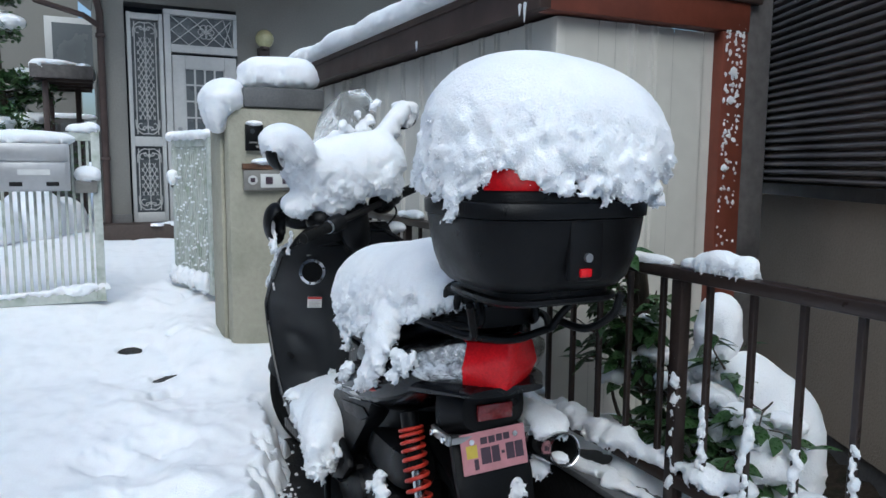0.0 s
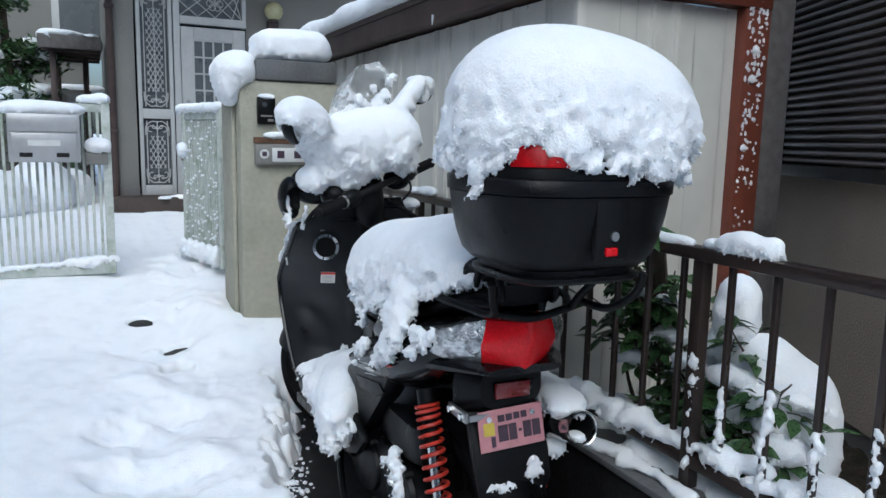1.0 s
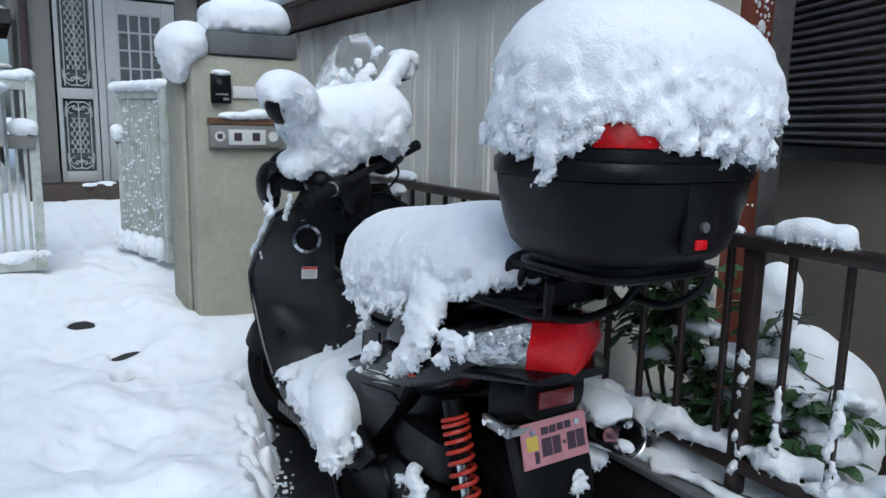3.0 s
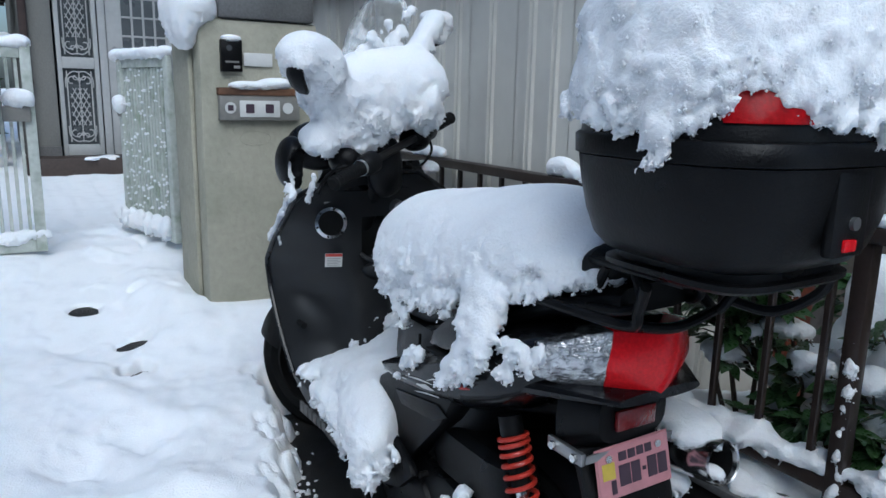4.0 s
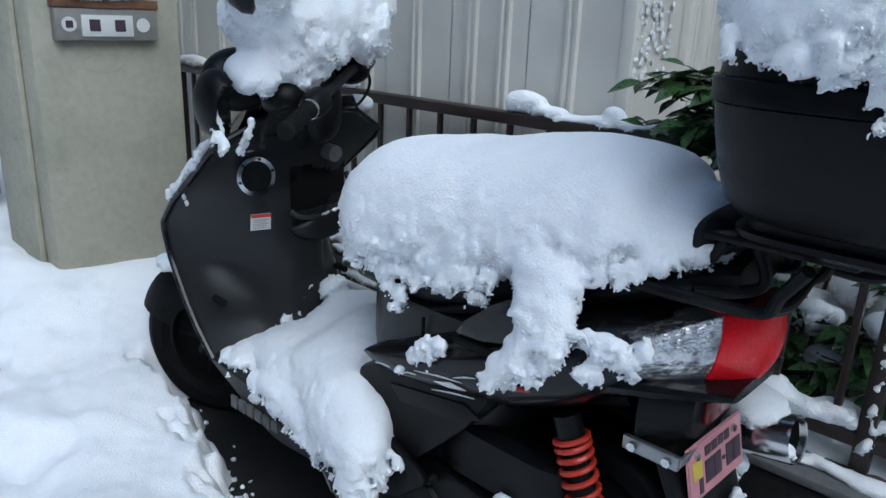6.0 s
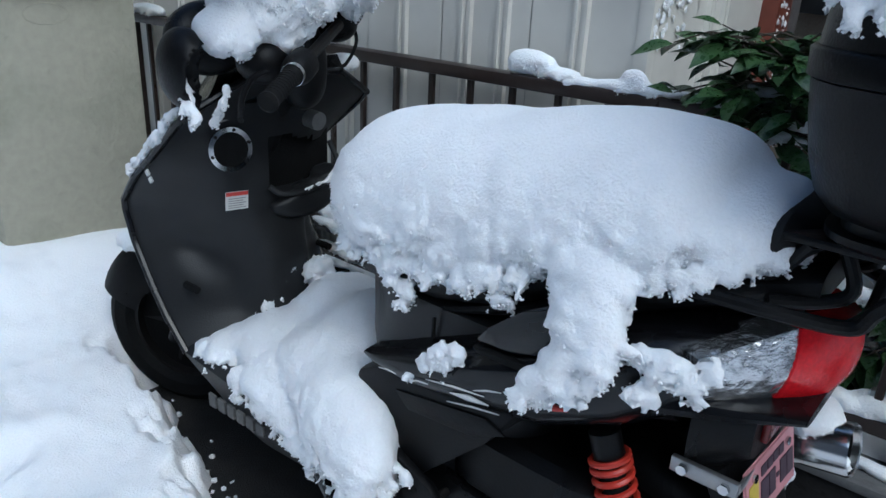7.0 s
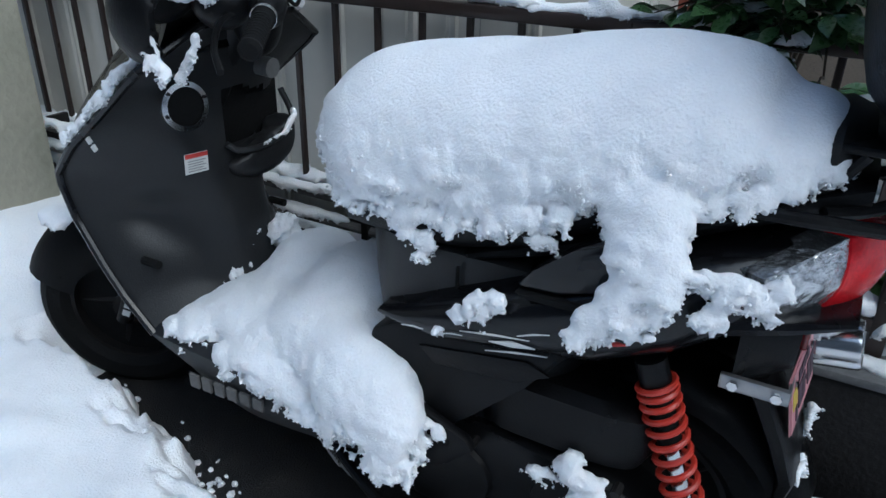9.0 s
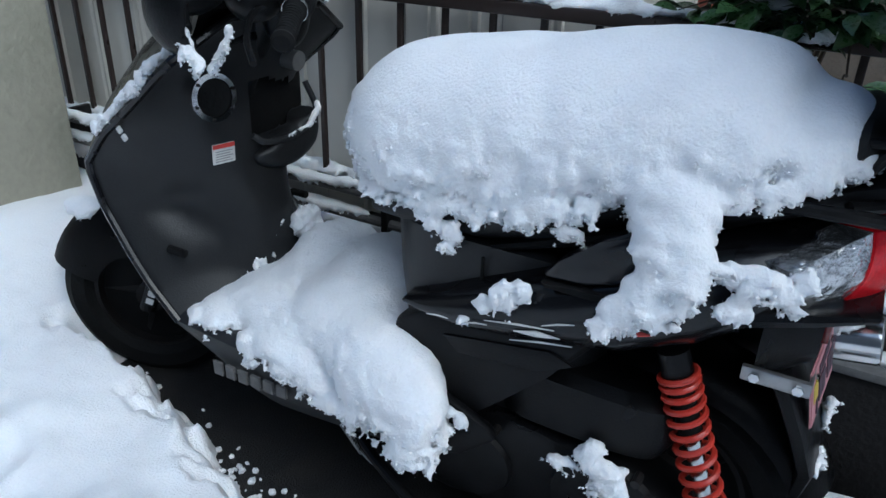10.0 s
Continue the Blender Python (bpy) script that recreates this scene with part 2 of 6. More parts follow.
def blob_field(p, blobs, k):
    """Signed distance to a soft union of ellipsoids (x, y, z, rx, ry, rz) and bars (x, y, z, x, y, z, r)."""
    d = None
    for b in blobs:
        if len(b) == 6:
            c, r = np.array(b[:3]), np.array(b[3:])
            kb = min(k, 0.8 * float(r.min()))
            pick = slice(None)
            if d is not None and r.max() < 0.06:
                i0, i1 = np.searchsorted(p[:, 0], (c[0] - r[0] - 0.05, c[0] + r[0] + 0.05))
                pick = i0 + np.flatnonzero((np.abs(p[i0:i1] - c) < r + 0.05).all(1))
                if not len(pick):
                    continue
            q = p[pick] - c
            k0 = np.sqrt(((q / r) ** 2).sum(1)) + 1e-9
            k1 = np.sqrt(((q / (r * r)) ** 2).sum(1)) + 1e-9
            e = k0 * (k0 - 1) / k1
        else:
            a, c, r = np.array(b[:3]), np.array(b[3:6]), b[6]
            kb, pick = min(k, 0.8 * r), slice(None)
            v = c - a
            t = np.clip(((p - a) @ v) / (v @ v), 0, 1)
            e = np.linalg.norm(p - a - t[:, None] * v, axis=1) - r
        if d is None:
            d = e
        else:
            o = d[pick]
            hh = np.clip(0.5 + 0.5 * (o - e) / kb, 0, 1)
            d[pick] = o * (1 - hh) + e * hh - kb * hh * (1 - hh)
    return d


def nets(field, lo, hi, h):
    """Surface nets over a grid: vertices and quads where the field changes sign."""
    ax = [np.arange(a, b + h, h) for a, b in zip(lo, hi)]
    n = [len(a) for a in ax]
    g = np.stack(np.meshgrid(*ax, indexing="ij"), -1).reshape(-1, 3)
    v = field(g).reshape(n)
    v[0], v[-1], v[:, 0], v[:, -1], v[:, :, 0], v[:, :, -1] = 1, 1, 1, 1, 1, 1
    s = v < 0
    acc = np.zeros([m - 1 for m in n] + [3])
    cnt = np.zeros([m - 1 for m in n])
    corners = [(i, j, k) for i in (0, 1) for j in (0, 1) for k in (0, 1)]

    def cut(a, o):
        return a[tuple(slice(q, q + m - 1) for q, m in zip(o, n))]

    for o in corners:
        for d in range(3):
            if o[d] == 0:
                o2 = list(o)
                o2[d] = 1
                va, vb = cut(v, o), cut(v, tuple(o2))
                x = (va < 0) != (vb < 0)
                t = np.where(x, va / np.where(x, va - vb, 1), 0)
                for e in range(3):
                    acc[..., e] += np.where(x, o[e] + (t if e == d else 0), 0)
                cnt += x
    live = cnt > 0
    idx = -np.ones(cnt.shape, dtype=np.int64)
    idx[live] = np.arange(live.sum())
    cell = np.argwhere(live)
    pts = (cell + acc[live] / cnt[live][:, None]) * h + np.array(lo)
    faces = []
    for d in range(3):
        a, b = [e for e in range(3) if e != d]
        sl0 = [slice(1, m - 1) for m in n]
        sl1 = list(sl0)
        sl0[d], sl1[d] = slice(0, n[d] - 1), slice(1, n[d])
        s0, s1 = s[tuple(sl0)], s[tuple(sl1)]
        e = np.argwhere(s0 != s1)
        if not len(e):
            continue
        flip = s0[tuple(e.T)]
        base = e.copy()
        base[:, a] += 1
        base[:, b] += 1

        def at(da, db):
            q = base.copy()
            q[:, a] -= da
            q[:, b] -= db
            return idx[tuple(q.T)]

        quad = np.stack([at(1, 1), at(0, 1), at(0, 0), at(1, 0)], 1)
        if d == 1:
            flip = ~flip
        quad[~flip] = quad[~flip][:, ::-1]
        faces.append(quad)
    return pts, np.concatenate(faces)


OCTA = np.array([(1, 0, 0), (-1, 0, 0), (0, 1, 0), (0, -1, 0), (0, 0, 1), (0, 0, -1)], dtype=float)
OCTA_FACES = np.array([(0, 2, 4), (2, 1, 4), (1, 3, 4), (3, 0, 4), (2, 0, 5), (1, 2, 5), (3, 1, 5), (0, 3, 5)])


def crumbled(v, f, h, seed):
    """Fine grains clinging to the flanks and hanging edges of a snow mass."""
    fn = np.cross(v[f[:, 2]] - v[f[:, 0]], v[f[:, 3]] - v[f[:, 1]])
    n = np.zeros_like(v)
    for c in range(4):
        np.add.at(n, f[:, c], fn)
    n /= np.linalg.norm(n, axis=1)[:, None] + 1e-12
    rng = np.random.RandomState(seed)
    patch = np.clip(0.5 + 1.1 * vnoise(v, 28, seed + 9), 0, 1)
    chance = np.clip((-0.05 - n[:, 2]) * 1.6, 0, 0.6) * patch
    at = np.flatnonzero(rng.rand(len(v)) < chance)
    if not len(at):
        return v, f
    r = rng.uniform(0.0012, 0.0034, (len(at), 1, 1)) * rng.uniform(0.7, 1.4, (len(at), 1, 3))
    a = rng.uniform(0, 6.28, (len(at), 1))
    o = OCTA[None] * r
    x, y = o[..., 0] * np.cos(a) - o[..., 2] * np.sin(a), o[..., 0] * np.sin(a) + o[..., 2] * np.cos(a)
    grain = np.stack([x, o[..., 1], y], -1) + (v[at] + n[at] * rng.uniform(-0.001, 0.0028, (len(at), 1)))[:, None]
    tri = (OCTA_FACES[None] + len(v) + 6 * np.arange(len(at))[:, None, None]).reshape(-1, 3)
    return np.concatenate([v, grain.reshape(-1, 3)]), f.tolist() + tri.tolist()


def snow_mesh(name, blobs, h=0.01, k=0.03, rough=0.014, top=0.15, seed=1, floor=None, crumb=45.0, parent=None, keep=None):
    """Snow with a smooth settled top and crumbly flanks and hanging edges."""
    b = np.array([[*(np.array(q[:3]) - (q[3:] if len(q) == 6 else q[6])), *(np.array(q[:3]) + (q[3:] if len(q) == 6 else q[6]))] for q in blobs]
                 + [[*(np.array(q[3:6]) - q[6]), *(np.array(q[3:6]) + q[6])] for q in blobs if len(q) == 7])
    pad = 3 * h + 2 * rough
    lo, hi = b[:, :3].min(0) - pad, b[:, 3:].max(0) + pad

    def field(p):
        d = blob_field(p, blobs, k)
        near = np.abs(d) < 3.2 * rough + 2 * h
        q = p[near]
        dn = d[near]
        gz = (blob_field(q + (0, 0, h), blobs, k) - dn) / h
        flank, under = np.clip((0.72 - gz) / 0.6, 0, 1), np.clip((0.12 - gz) / 0.6, 0, 1)
        mid = max(top, 0.36)
        amp = rough * (top + (mid - top) * flank + (1 - mid) * under)
        w = np.stack([q[:, 0] * 0.8 + q[:, 2] * 0.6, q[:, 1] * 0.9 - q[:, 0] * 0.43, q[:, 2] * 0.8 - q[:, 0] * 0.5 + q[:, 1] * 0.3], 1)
        fb = 0.95 - 1.0 * np.sqrt(vnoise(w, crumb * 0.5, seed) ** 2 + 0.02) - 1.2 * np.sqrt(vnoise(w, crumb * 1.15, seed + 1) ** 2 + 0.02) - (0.5 + 0.9 * under) * np.sqrt(vnoise(w, crumb * 2.6, seed + 2) ** 2 + 0.01)
        d[near] = dn + amp * fb + rough * (0.35 * vnoise(w, 7, seed + 3) + flank * (0.55 * vnoise(w, 17, seed + 5) + 0.40 * vnoise(w, 36, seed + 6)) + (0.04 + 0.16 * flank) * vnoise(w, 85, seed + 4))
        if floor is not None:
            d = np.maximum(d, floor - p[:, 2])
        if keep is not None:
            d = np.maximum(d, keep(p))
        return d

    v, f = nets(field, lo, hi, h)
    if h < 0.0075:
        v, f = crumbled(v, f, h, seed)
    return mesh_part(name, v, f, SNOW, parent)


def snow(name, blobs, label, **kw):
    return tagged(snow_mesh(name, blobs, **kw), label, "snow")


# ---- ground ----
def trench(x, y):
    """How bare the ground is beside and under the parked scooter: 1 is bare asphalt."""
    edge = 0.455 + 0.13 * np.clip((y - 2.25) / 0.8, 0, 1) + 0.025 * np.sin(y * 5.0) - 0.03 * np.clip(1.9 - y, 0, 1)
    a = np.clip((x - edge) / 0.11, 0, 1)
    b = np.clip((3.17 - y) / 0.12, 0, 1) * np.clip((y - 1.02) / 0.2, 0, 1)
    return a * b * np.clip((1.34 - x) / 0.04, 0, 1)


def base_height(y):
    return 0.145 + 0.07 * np.clip((y - 2.2) / 1.4, 0, 1) + 0.20 * np.clip((y - 3.6) / 1.0, 0, 1) + 0.10 * np.clip((y - 4.6) / 2.6, 0, 1)


def slab_height(y):
    return base_height(y) - 0.045


def snow_height(x, y):
    p = np.stack([x * 0.82 + y * 0.57, y * 0.82 - x * 0.57, 0 * x], 1)
    z = base_height(y)
    z = z + 0.030 * vnoise(p, 1.3, 5) + 0.012 * vnoise(p, 3.6, 6) + 0.004 * vnoise(p, 9, 61) + 0.0015 * vnoise(p, 31, 62)
    path = np.exp(-((x - 0.24 - 0.05 * (y - 3)) / 0.33) ** 2) * np.clip((y - 1.2) / 1.2, 0, 1)
    z = z + path * (0.030 * vnoise(p, 4.3, 7) + 0.028 * vnoise(p + 3.7, 9.3, 8) + 0.009 * vnoise(p * 1.01 + 9.1, 19, 81) + 0.003 * vnoise(p, 43, 82) - 0.03)
    z = z + 0.10 * np.exp(-(((x - 0.50) / 0.15) ** 2 + ((y - 3.86) / 0.40) ** 2))
    z = z + 0.11 * np.exp(-(((x - 0.80) / 0.36) ** 2 + ((y - 3.55) / 0.24) ** 2))
    inside = (x > -0.08) & (x < 0.50) & (y > 3.08) & (y < 7.1)
    z = np.where(inside, np.maximum(z, slab_height(y) + 0.014), z)
    for fx, fy, fr, fd in ((0.157, 3.95, 0.055, 0.12), (0.312, 3.585, 0.066, 0.10), (0.262, 3.30, 0.055, 0.14), (0.382, 3.98, 0.030, 0.09), (0.02, 2.75, 0.10, 0.05), (0.20, 2.85, 0.11, 0.05), (0.02, 2.45, 0.12, 0.05), (0.25, 2.35, 0.12, 0.05), (-0.05, 2.0, 0.13, 0.05)):
        hx, hy = x - fx + 0.022 * vnoise(p, 14, 41) + 0.012 * vnoise(p, 38, 42), y - fy + 0.022 * vnoise(p, 14, 43) + 0.012 * vnoise(p, 38, 44)
        z = z - fd * np.exp(-(((hx / fr) ** 2 + (hy / (fr * 0.75)) ** 2) ** 2))
    t = trench(x + 0.04 * vnoise(p, 6, 9) + 0.035 * vnoise(p, 16, 10) + 0.03 * vnoise(p, 40, 11), y + 0.04 * vnoise(p, 9, 12))
    rim = np.clip(4 * t * (1 - t), 0, 1)
    z = z + rim * (0.030 * vnoise(p, 22, 13) + 0.028 * vnoise(p, 50, 14))
    bed = np.clip((x - 1.30) / 0.05, 0, 1) * np.clip((2.2 - y) / 0.1, 0, 1) * np.clip((2.6 - x) / 0.1, 0, 1) * np.clip((y - 0.25) / 0.1, 0, 1)
    z = z * (1 - t) - 0.04 * t
    return z * (1 - bed) - 0.04 * bed


def axis_steps(a, b, fine, far):
    mid = np.arange(a, b + fine, fine)
    out = np.cumsum(fine * 1.35 ** np.arange(1, 32))
    out = np.concatenate([out[out < far], [far]])
    return np.concatenate([a - out[::-1], mid, mid[-1] + out])


def sheet(xs, ys, height):
    X, Y = np.meshgrid(xs, ys, indexing="ij")
    Z = height(X.ravel(), Y.ravel())
    v = np.stack([X.ravel(), Y.ravel(), Z], 1)
    nx, ny = len(xs), len(ys)
    i = (np.arange(nx - 1)[:, None] * ny + np.arange(ny - 1)[None, :]).ravel()
    return v, np.stack([i, i + ny, i + ny + 1, i + 1], 1)


v, f = sheet(axis_steps(0, 1, 0.5, 400), axis_steps(0, 1, 0.5, 400), lambda x, y: 0 * x)
tagged(mesh_part("ground", v, f, ASPHALT, None), "wet dark asphalt of the driveway", "ground", kind="structure")
v, f = sheet(axis_steps(-1.3, 1.36, 0.0105, 300), axis_steps(0.85, 5.0, 0.0105, 300), snow_height)
tagged(mesh_part("ground_snow", v, f, SNOW, None), "deep fresh snow over the driveway, trodden into a path", "snow", kind="stuff")

# Dark sheet added just below the snow, bared by the deeper footprints.
v, f = sheet(np.linspace(-0.08, 0.50, 8), np.linspace(3.08, 7.1, 60), lambda x, y: slab_height(y))
tagged(mesh_part("dark_underlay", v, f, ASPHALT, None), "dark sheet under the snow, showing through the footprints", "paving", kind="structure")

# ---- low kerb wall under the fence ----
FX = 1.305
# The kerb wall has one even near-black colour.
tagged(finish("kerb_wall", box((1.215, 0.30, -0.05), (1.395, 4.1, 0.315), 0.012), KERB), "low near-black concrete kerb wall under the fence", "kerb", kind="structure")
tagged(finish("kerb_ledge", box((1.205, 0.30, 0.317), (1.40, 1.975, 0.337), 0.004), LEDGE), "grey concrete ledge on top of the kerb wall", "ledge", kind="structure")

SOIL = material("dark_bed_soil", (0.035, 0.026, 0.018), 0.9, vary=0.3, grain=70, bump=0.9, blotch=12, second=(0.018, 0.02, 0.011), spec=0.2)
v, f = sheet(np.linspace(1.396, 2.5, 40), np.linspace(0.3, 1.98, 60), lambda x, y: 0.15 + 0.02 * np.sin(x * 31 + y * 17) * np.sin(y * 23))
tagged(mesh_part("planting_bed", v, f, SOIL, None), "dark wet soil of the planting bed", "soil", kind="structure")

# ---- fence ----
fence = thing("fence", (FX, 2.4, 0.34), "dark bronze aluminium railing fence on the kerb wall", "fence")
part("top_rail", box((FX - 0.025, 0.32, 0.921), (FX + 0.025, 4.06, 0.952), 0.006), BRONZE, fence)
part("bottom_rail", box((FX - 0.016, 0.32, 0.395), (FX + 0.016, 4.06, 0.427), 0.004), BRONZE, fence)
POSTS = (0.36, 1.343, 3.06, 4.03)
for y in POSTS:
    part("fence_post", box((FX - 0.017, y - 0.017, 0.338), (FX + 0.017, y + 0.017, 0.9205), 0.003), BRONZE, fence)
bar_mesh = None
for y in [1.250 - 0.126 * k for k in range(7)] + [1.404 + 0.126 * k for k in range(21)]:
    if min(abs(y - q) for q in POSTS) > 0.035:
        if bar_mesh is None:
            bar_mesh, y_first = part("baluster", box((FX - 0.0075, y - 0.0075, 0.4275), (FX + 0.0075, y + 0.0075, 0.9205), 0.002, seg=1), BRONZE, fence), y
        else:
            ob = bar_mesh.copy()
            scene.collection.objects.link(ob)
            ob.location.y = y - y_first

# ---- shed ----
shed = thing("storage_shed", (1.36, 3.4, 0.0), "cream ribbed steel storage shed with red-brown trim and snowy roof", "shed")
SX, SY, SZ = 1.362, 1.990, 1.665
part("back_core", box((SX + 0.012, SY + 0.012, 0.0), (2.15, 5.6, SZ - 0.01), 0.0), PANEL, shed)


def ribbed(lo, hi, z0, z1, along, ribs):
    """A steel wall sheet with narrow upright double ribs and seams."""
    prof = []
    u = lo
    for r in sorted(ribs):
        for du, dd in ((-0.020, 0), (-0.016, 0.010), (-0.008, 0.010), (-0.004, 0.002), (0.004, 0.002), (0.008, 0.010), (0.016, 0.010), (0.020, 0)):
            prof.append((r + du, dd))
    prof = [(lo, 0)] + [q for q in prof if lo < q[0] < hi] + [(hi, 0)]
    bm = bmesh.new()
    rows = []
    for z in (z0, z1):
        rows.append([bm.verts.new((SX - d, u, z) if along == "y" else (u, SY - d, z)) for u, d in prof])
    for i in range(len(prof) - 1):
        bm.faces.new((rows[0][i], rows[0][i + 1], rows[1][i + 1], rows[1][i]))
    return bm


y = SY + 0.03
k = 0
while y < 5.4:
    part("wall_sheet", ribbed(y, y + 0.2685, 0.0, SZ, "y", (y + 0.075, y + 0.19) if k % 2 else (y + 0.135,)), PANEL, shed, sharp=20)
    part("seam", box((SX + 0.002, y + 0.2687, 0.0), (SX + 0.006, y + 0.2713, SZ), 0.0), STRIP, shed)
    y += 0.2715
    k += 1
x = SX + 0.03
for k, w in enumerate((0.135, 0.07, 0.25, 0.14, 0.06)):
    part("wall_sheet", ribbed(x, x + w - 0.003, 0.0, SZ, "x", (x + 0.07, x + 0.16) if w > 0.2 else ()), PANEL, shed, sharp=20)
    part("seam", box((x + w - 0.0028, SY + 0.002, 0.0), (x + w - 0.0002, SY + 0.006, SZ), 0.0), STRIP, shed)
    x += w
part("corner_strip", box((SX - 0.004, SY - 0.004, 0.0), (SX + 0.029, SY + 0.029, SZ - 0.0005), 0.002), PANEL, shed)
part("red_post", box((2.032, SY - 0.045, 0.0), (2.150, SY + 0.02, 1.668), 0.004), RUST_RED, shed, "red-brown painted corner post speckled with snow")
part("red_board", box((SX - 0.06, SY - 0.050, 1.670), (2.150, SY + 0.02, 1.86), 0.004), RUST_RED, shed)
part("fascia", box((1.262, SY - 0.054, 1.672), (1.302, 5.7, 1.768), 0.004), FASCIA, shed)
part("soffit", box((1.303, SY - 0.03, 1.680), (SX + 0.2, 5.7, 1.700), 0.0), FASCIA, shed)
roof = part("roof", box((1.255, SY - 0.06, 1.769), (2.20, 5.72, 1.80), 0.004), FASCIA, shed)
part("grey_board", box((2.154, SY - 0.03, 0.0), (2.285, SY + 0.03, 1.95), 0.003), GREYSTRIP, shed)

# ---- neighbour house with a storm shutter ----
NM = Matrix.Translation((2.62, 2.27, 0)) @ Matrix.Rotation(radians(-25), 4, "Z")
nb = thing("neighbour_house", (2.3, 1.9, 0), "beige rendered house wall with a closed brown storm shutter", "house")
part("wall", box((0.02, -2.2, 0.236), (0.30, 0.9, 3.2), 0.0, NM), BEIGE, nb)
part("foundation", box((0.035, -2.2, -0.05), (0.30, 0.9, 0.234), 0.0, NM), FOUNDATION, nb)
sh = part("shutter_frame", box((-0.03, -2.0, 1.083), (0.06, 0.03, 1.128), 0.004, NM), DARKSTEEL, nb)
part("jamb", box((-0.03, -0.030, 1.129), (0.055, 0.03, 2.85), 0.003, NM), DARKSTEEL, sh)
for k in range(54):
    z = 1.131 + k * 0.0312
    rings = []
    for yy in (-2.0, -0.031):
        rings.append([NM @ Vector(q) for q in ((0.022, yy, z), (0.004, yy, z + 0.003), (-0.010, yy, z + 0.008), (-0.013, yy, z + 0.015), (-0.008, yy, z + 0.021), (0.012, yy, z + 0.025), (0.022, yy, z + 0.029))])
    part("slat", loft(rings), SHUTTER, sh)

# ---- gate pillar ----
PY = 3.655
pillar = thing("gate_pillar", (0.86, 3.85, 0), "cream rendered gate pillar capped with snow", "pillar")
part("shaft", box((0.620, PY, 0.0), (1.120, 4.06, 1.46), 0.018), PLASTER, pillar)
part("side_wing", box((0.598, PY + 0.10, 0.0), (0.619, 4.05, 1.44), 0.006), PLASTER, pillar)
part("stone_cap", box((0.70, PY - 0.012, 1.462), (1.10, 4.0, 1.56), 0.012), LEDGE, pillar)
lb = part("letter_slot", box((0.686, PY - 0.035, 1.060), (1.020, PY - 0.0005, 1.160), 0.003), STEELBOX, pillar)
part("wood_strip", box((0.682, PY - 0.040, 1.161), (1.024, PY - 0.0005, 1.190), 0.003), WOOD, lb)
part("name_plate", box((0.765, PY - 0.041, 1.073), (0.932, PY - 0.0355, 1.140), 0.001), PAPER, lb, "white enamel name plate")
for x in (0.806, 0.888):
    part("character_bar", box((x - 0.017, PY - 0.0435, 1.090), (x + 0.017, PY - 0.0413, 1.126), 0.0), INK, lb)
for x in (0.728, 0.968):
    part("round_sticker", tube([(x, PY - 0.0355, 1.110), (x, PY - 0.0375, 1.110)], 0.023, 20), PAPER, lb)
part("sticker_bar", box((0.717, PY - 0.0395, 1.099), (0.739, PY - 0.0377, 1.121), 0.0), INK, lb)
ic = part("intercom", box((0.700, PY - 0.030, 1.252), (0.786, PY - 0.0005, 1.378), 0.006), BLACK, pillar)
part("camera_eye", tube([(0.732, PY - 0.0305, 1.345), (0.732, PY - 0.034, 1.345)], 0.012, 16), DARKGLASS, ic)
part("speaker_slot", box((0.716, PY - 0.0325, 1.287), (0.770, PY - 0.0305, 1.295), 0.0), STEELBOX, ic)
part("call_button", box((0.748, PY - 0.034, 1.265), (0.774, PY - 0.0305, 1.277), 0.001), STEELBOX, ic)
part("oval_mark", tube([(0.838 + 0.066 * math.cos(a), PY + 0.0005, 0.985 + 0.030 * math.sin(a)) for a in [2 * math.pi * k / 32 for k in range(33)]], 0.0026, 6), PLASTER, pillar)
part("bell_plate", box((0.795, PY - 0.012, 1.277), (0.915, PY - 0.0005, 1.330), 0.003), PAPER, pillar)
snow("snow_cap", [(0.79, 3.74, 1.640, 1.01, 3.74, 1.640, 0.072), (0.79, 3.90, 1.640, 1.01, 3.90, 1.640, 0.072), (0.90, 3.82, 1.655, 0.19, 0.16, 0.060), (0.90, 3.82, 1.60, 0.20, 0.17, 0.045)], "rounded slab of snow on the pillar cap", h=0.012, k=0.05, rough=0.010)
snow("pillar_snow", [(0.62, 3.80, 1.50, 0.11, 0.20, 0.10), (0.585, 3.75, 1.44, 0.06, 0.12, 0.10), (0.66, 3.86, 1.55, 0.08, 0.15, 0.06)], "snow clinging to the pillar's shoulder", h=0.012, k=0.04, rough=0.012)
snow("letter_slot_snow", [(0.80, PY - 0.03, 1.202, 0.075, 0.035, 0.016), (0.92, PY - 0.03, 1.212, 0.075, 0.035, 0.022)], "strip of snow on the letter slot", h=0.006, k=0.02, rough=0.006)
snow("intercom_snow", [(0.743, PY - 0.02, 1.385, 0.040, 0.022, 0.012)], "snow on top of the intercom", h=0.005, k=0.01, rough=0.004)

# ---- scooter ----
CX = 0.86
scooter = thing("scooter", (CX, 2.2, 0), "black motor scooter parked under a load of fresh snow", "scooter")


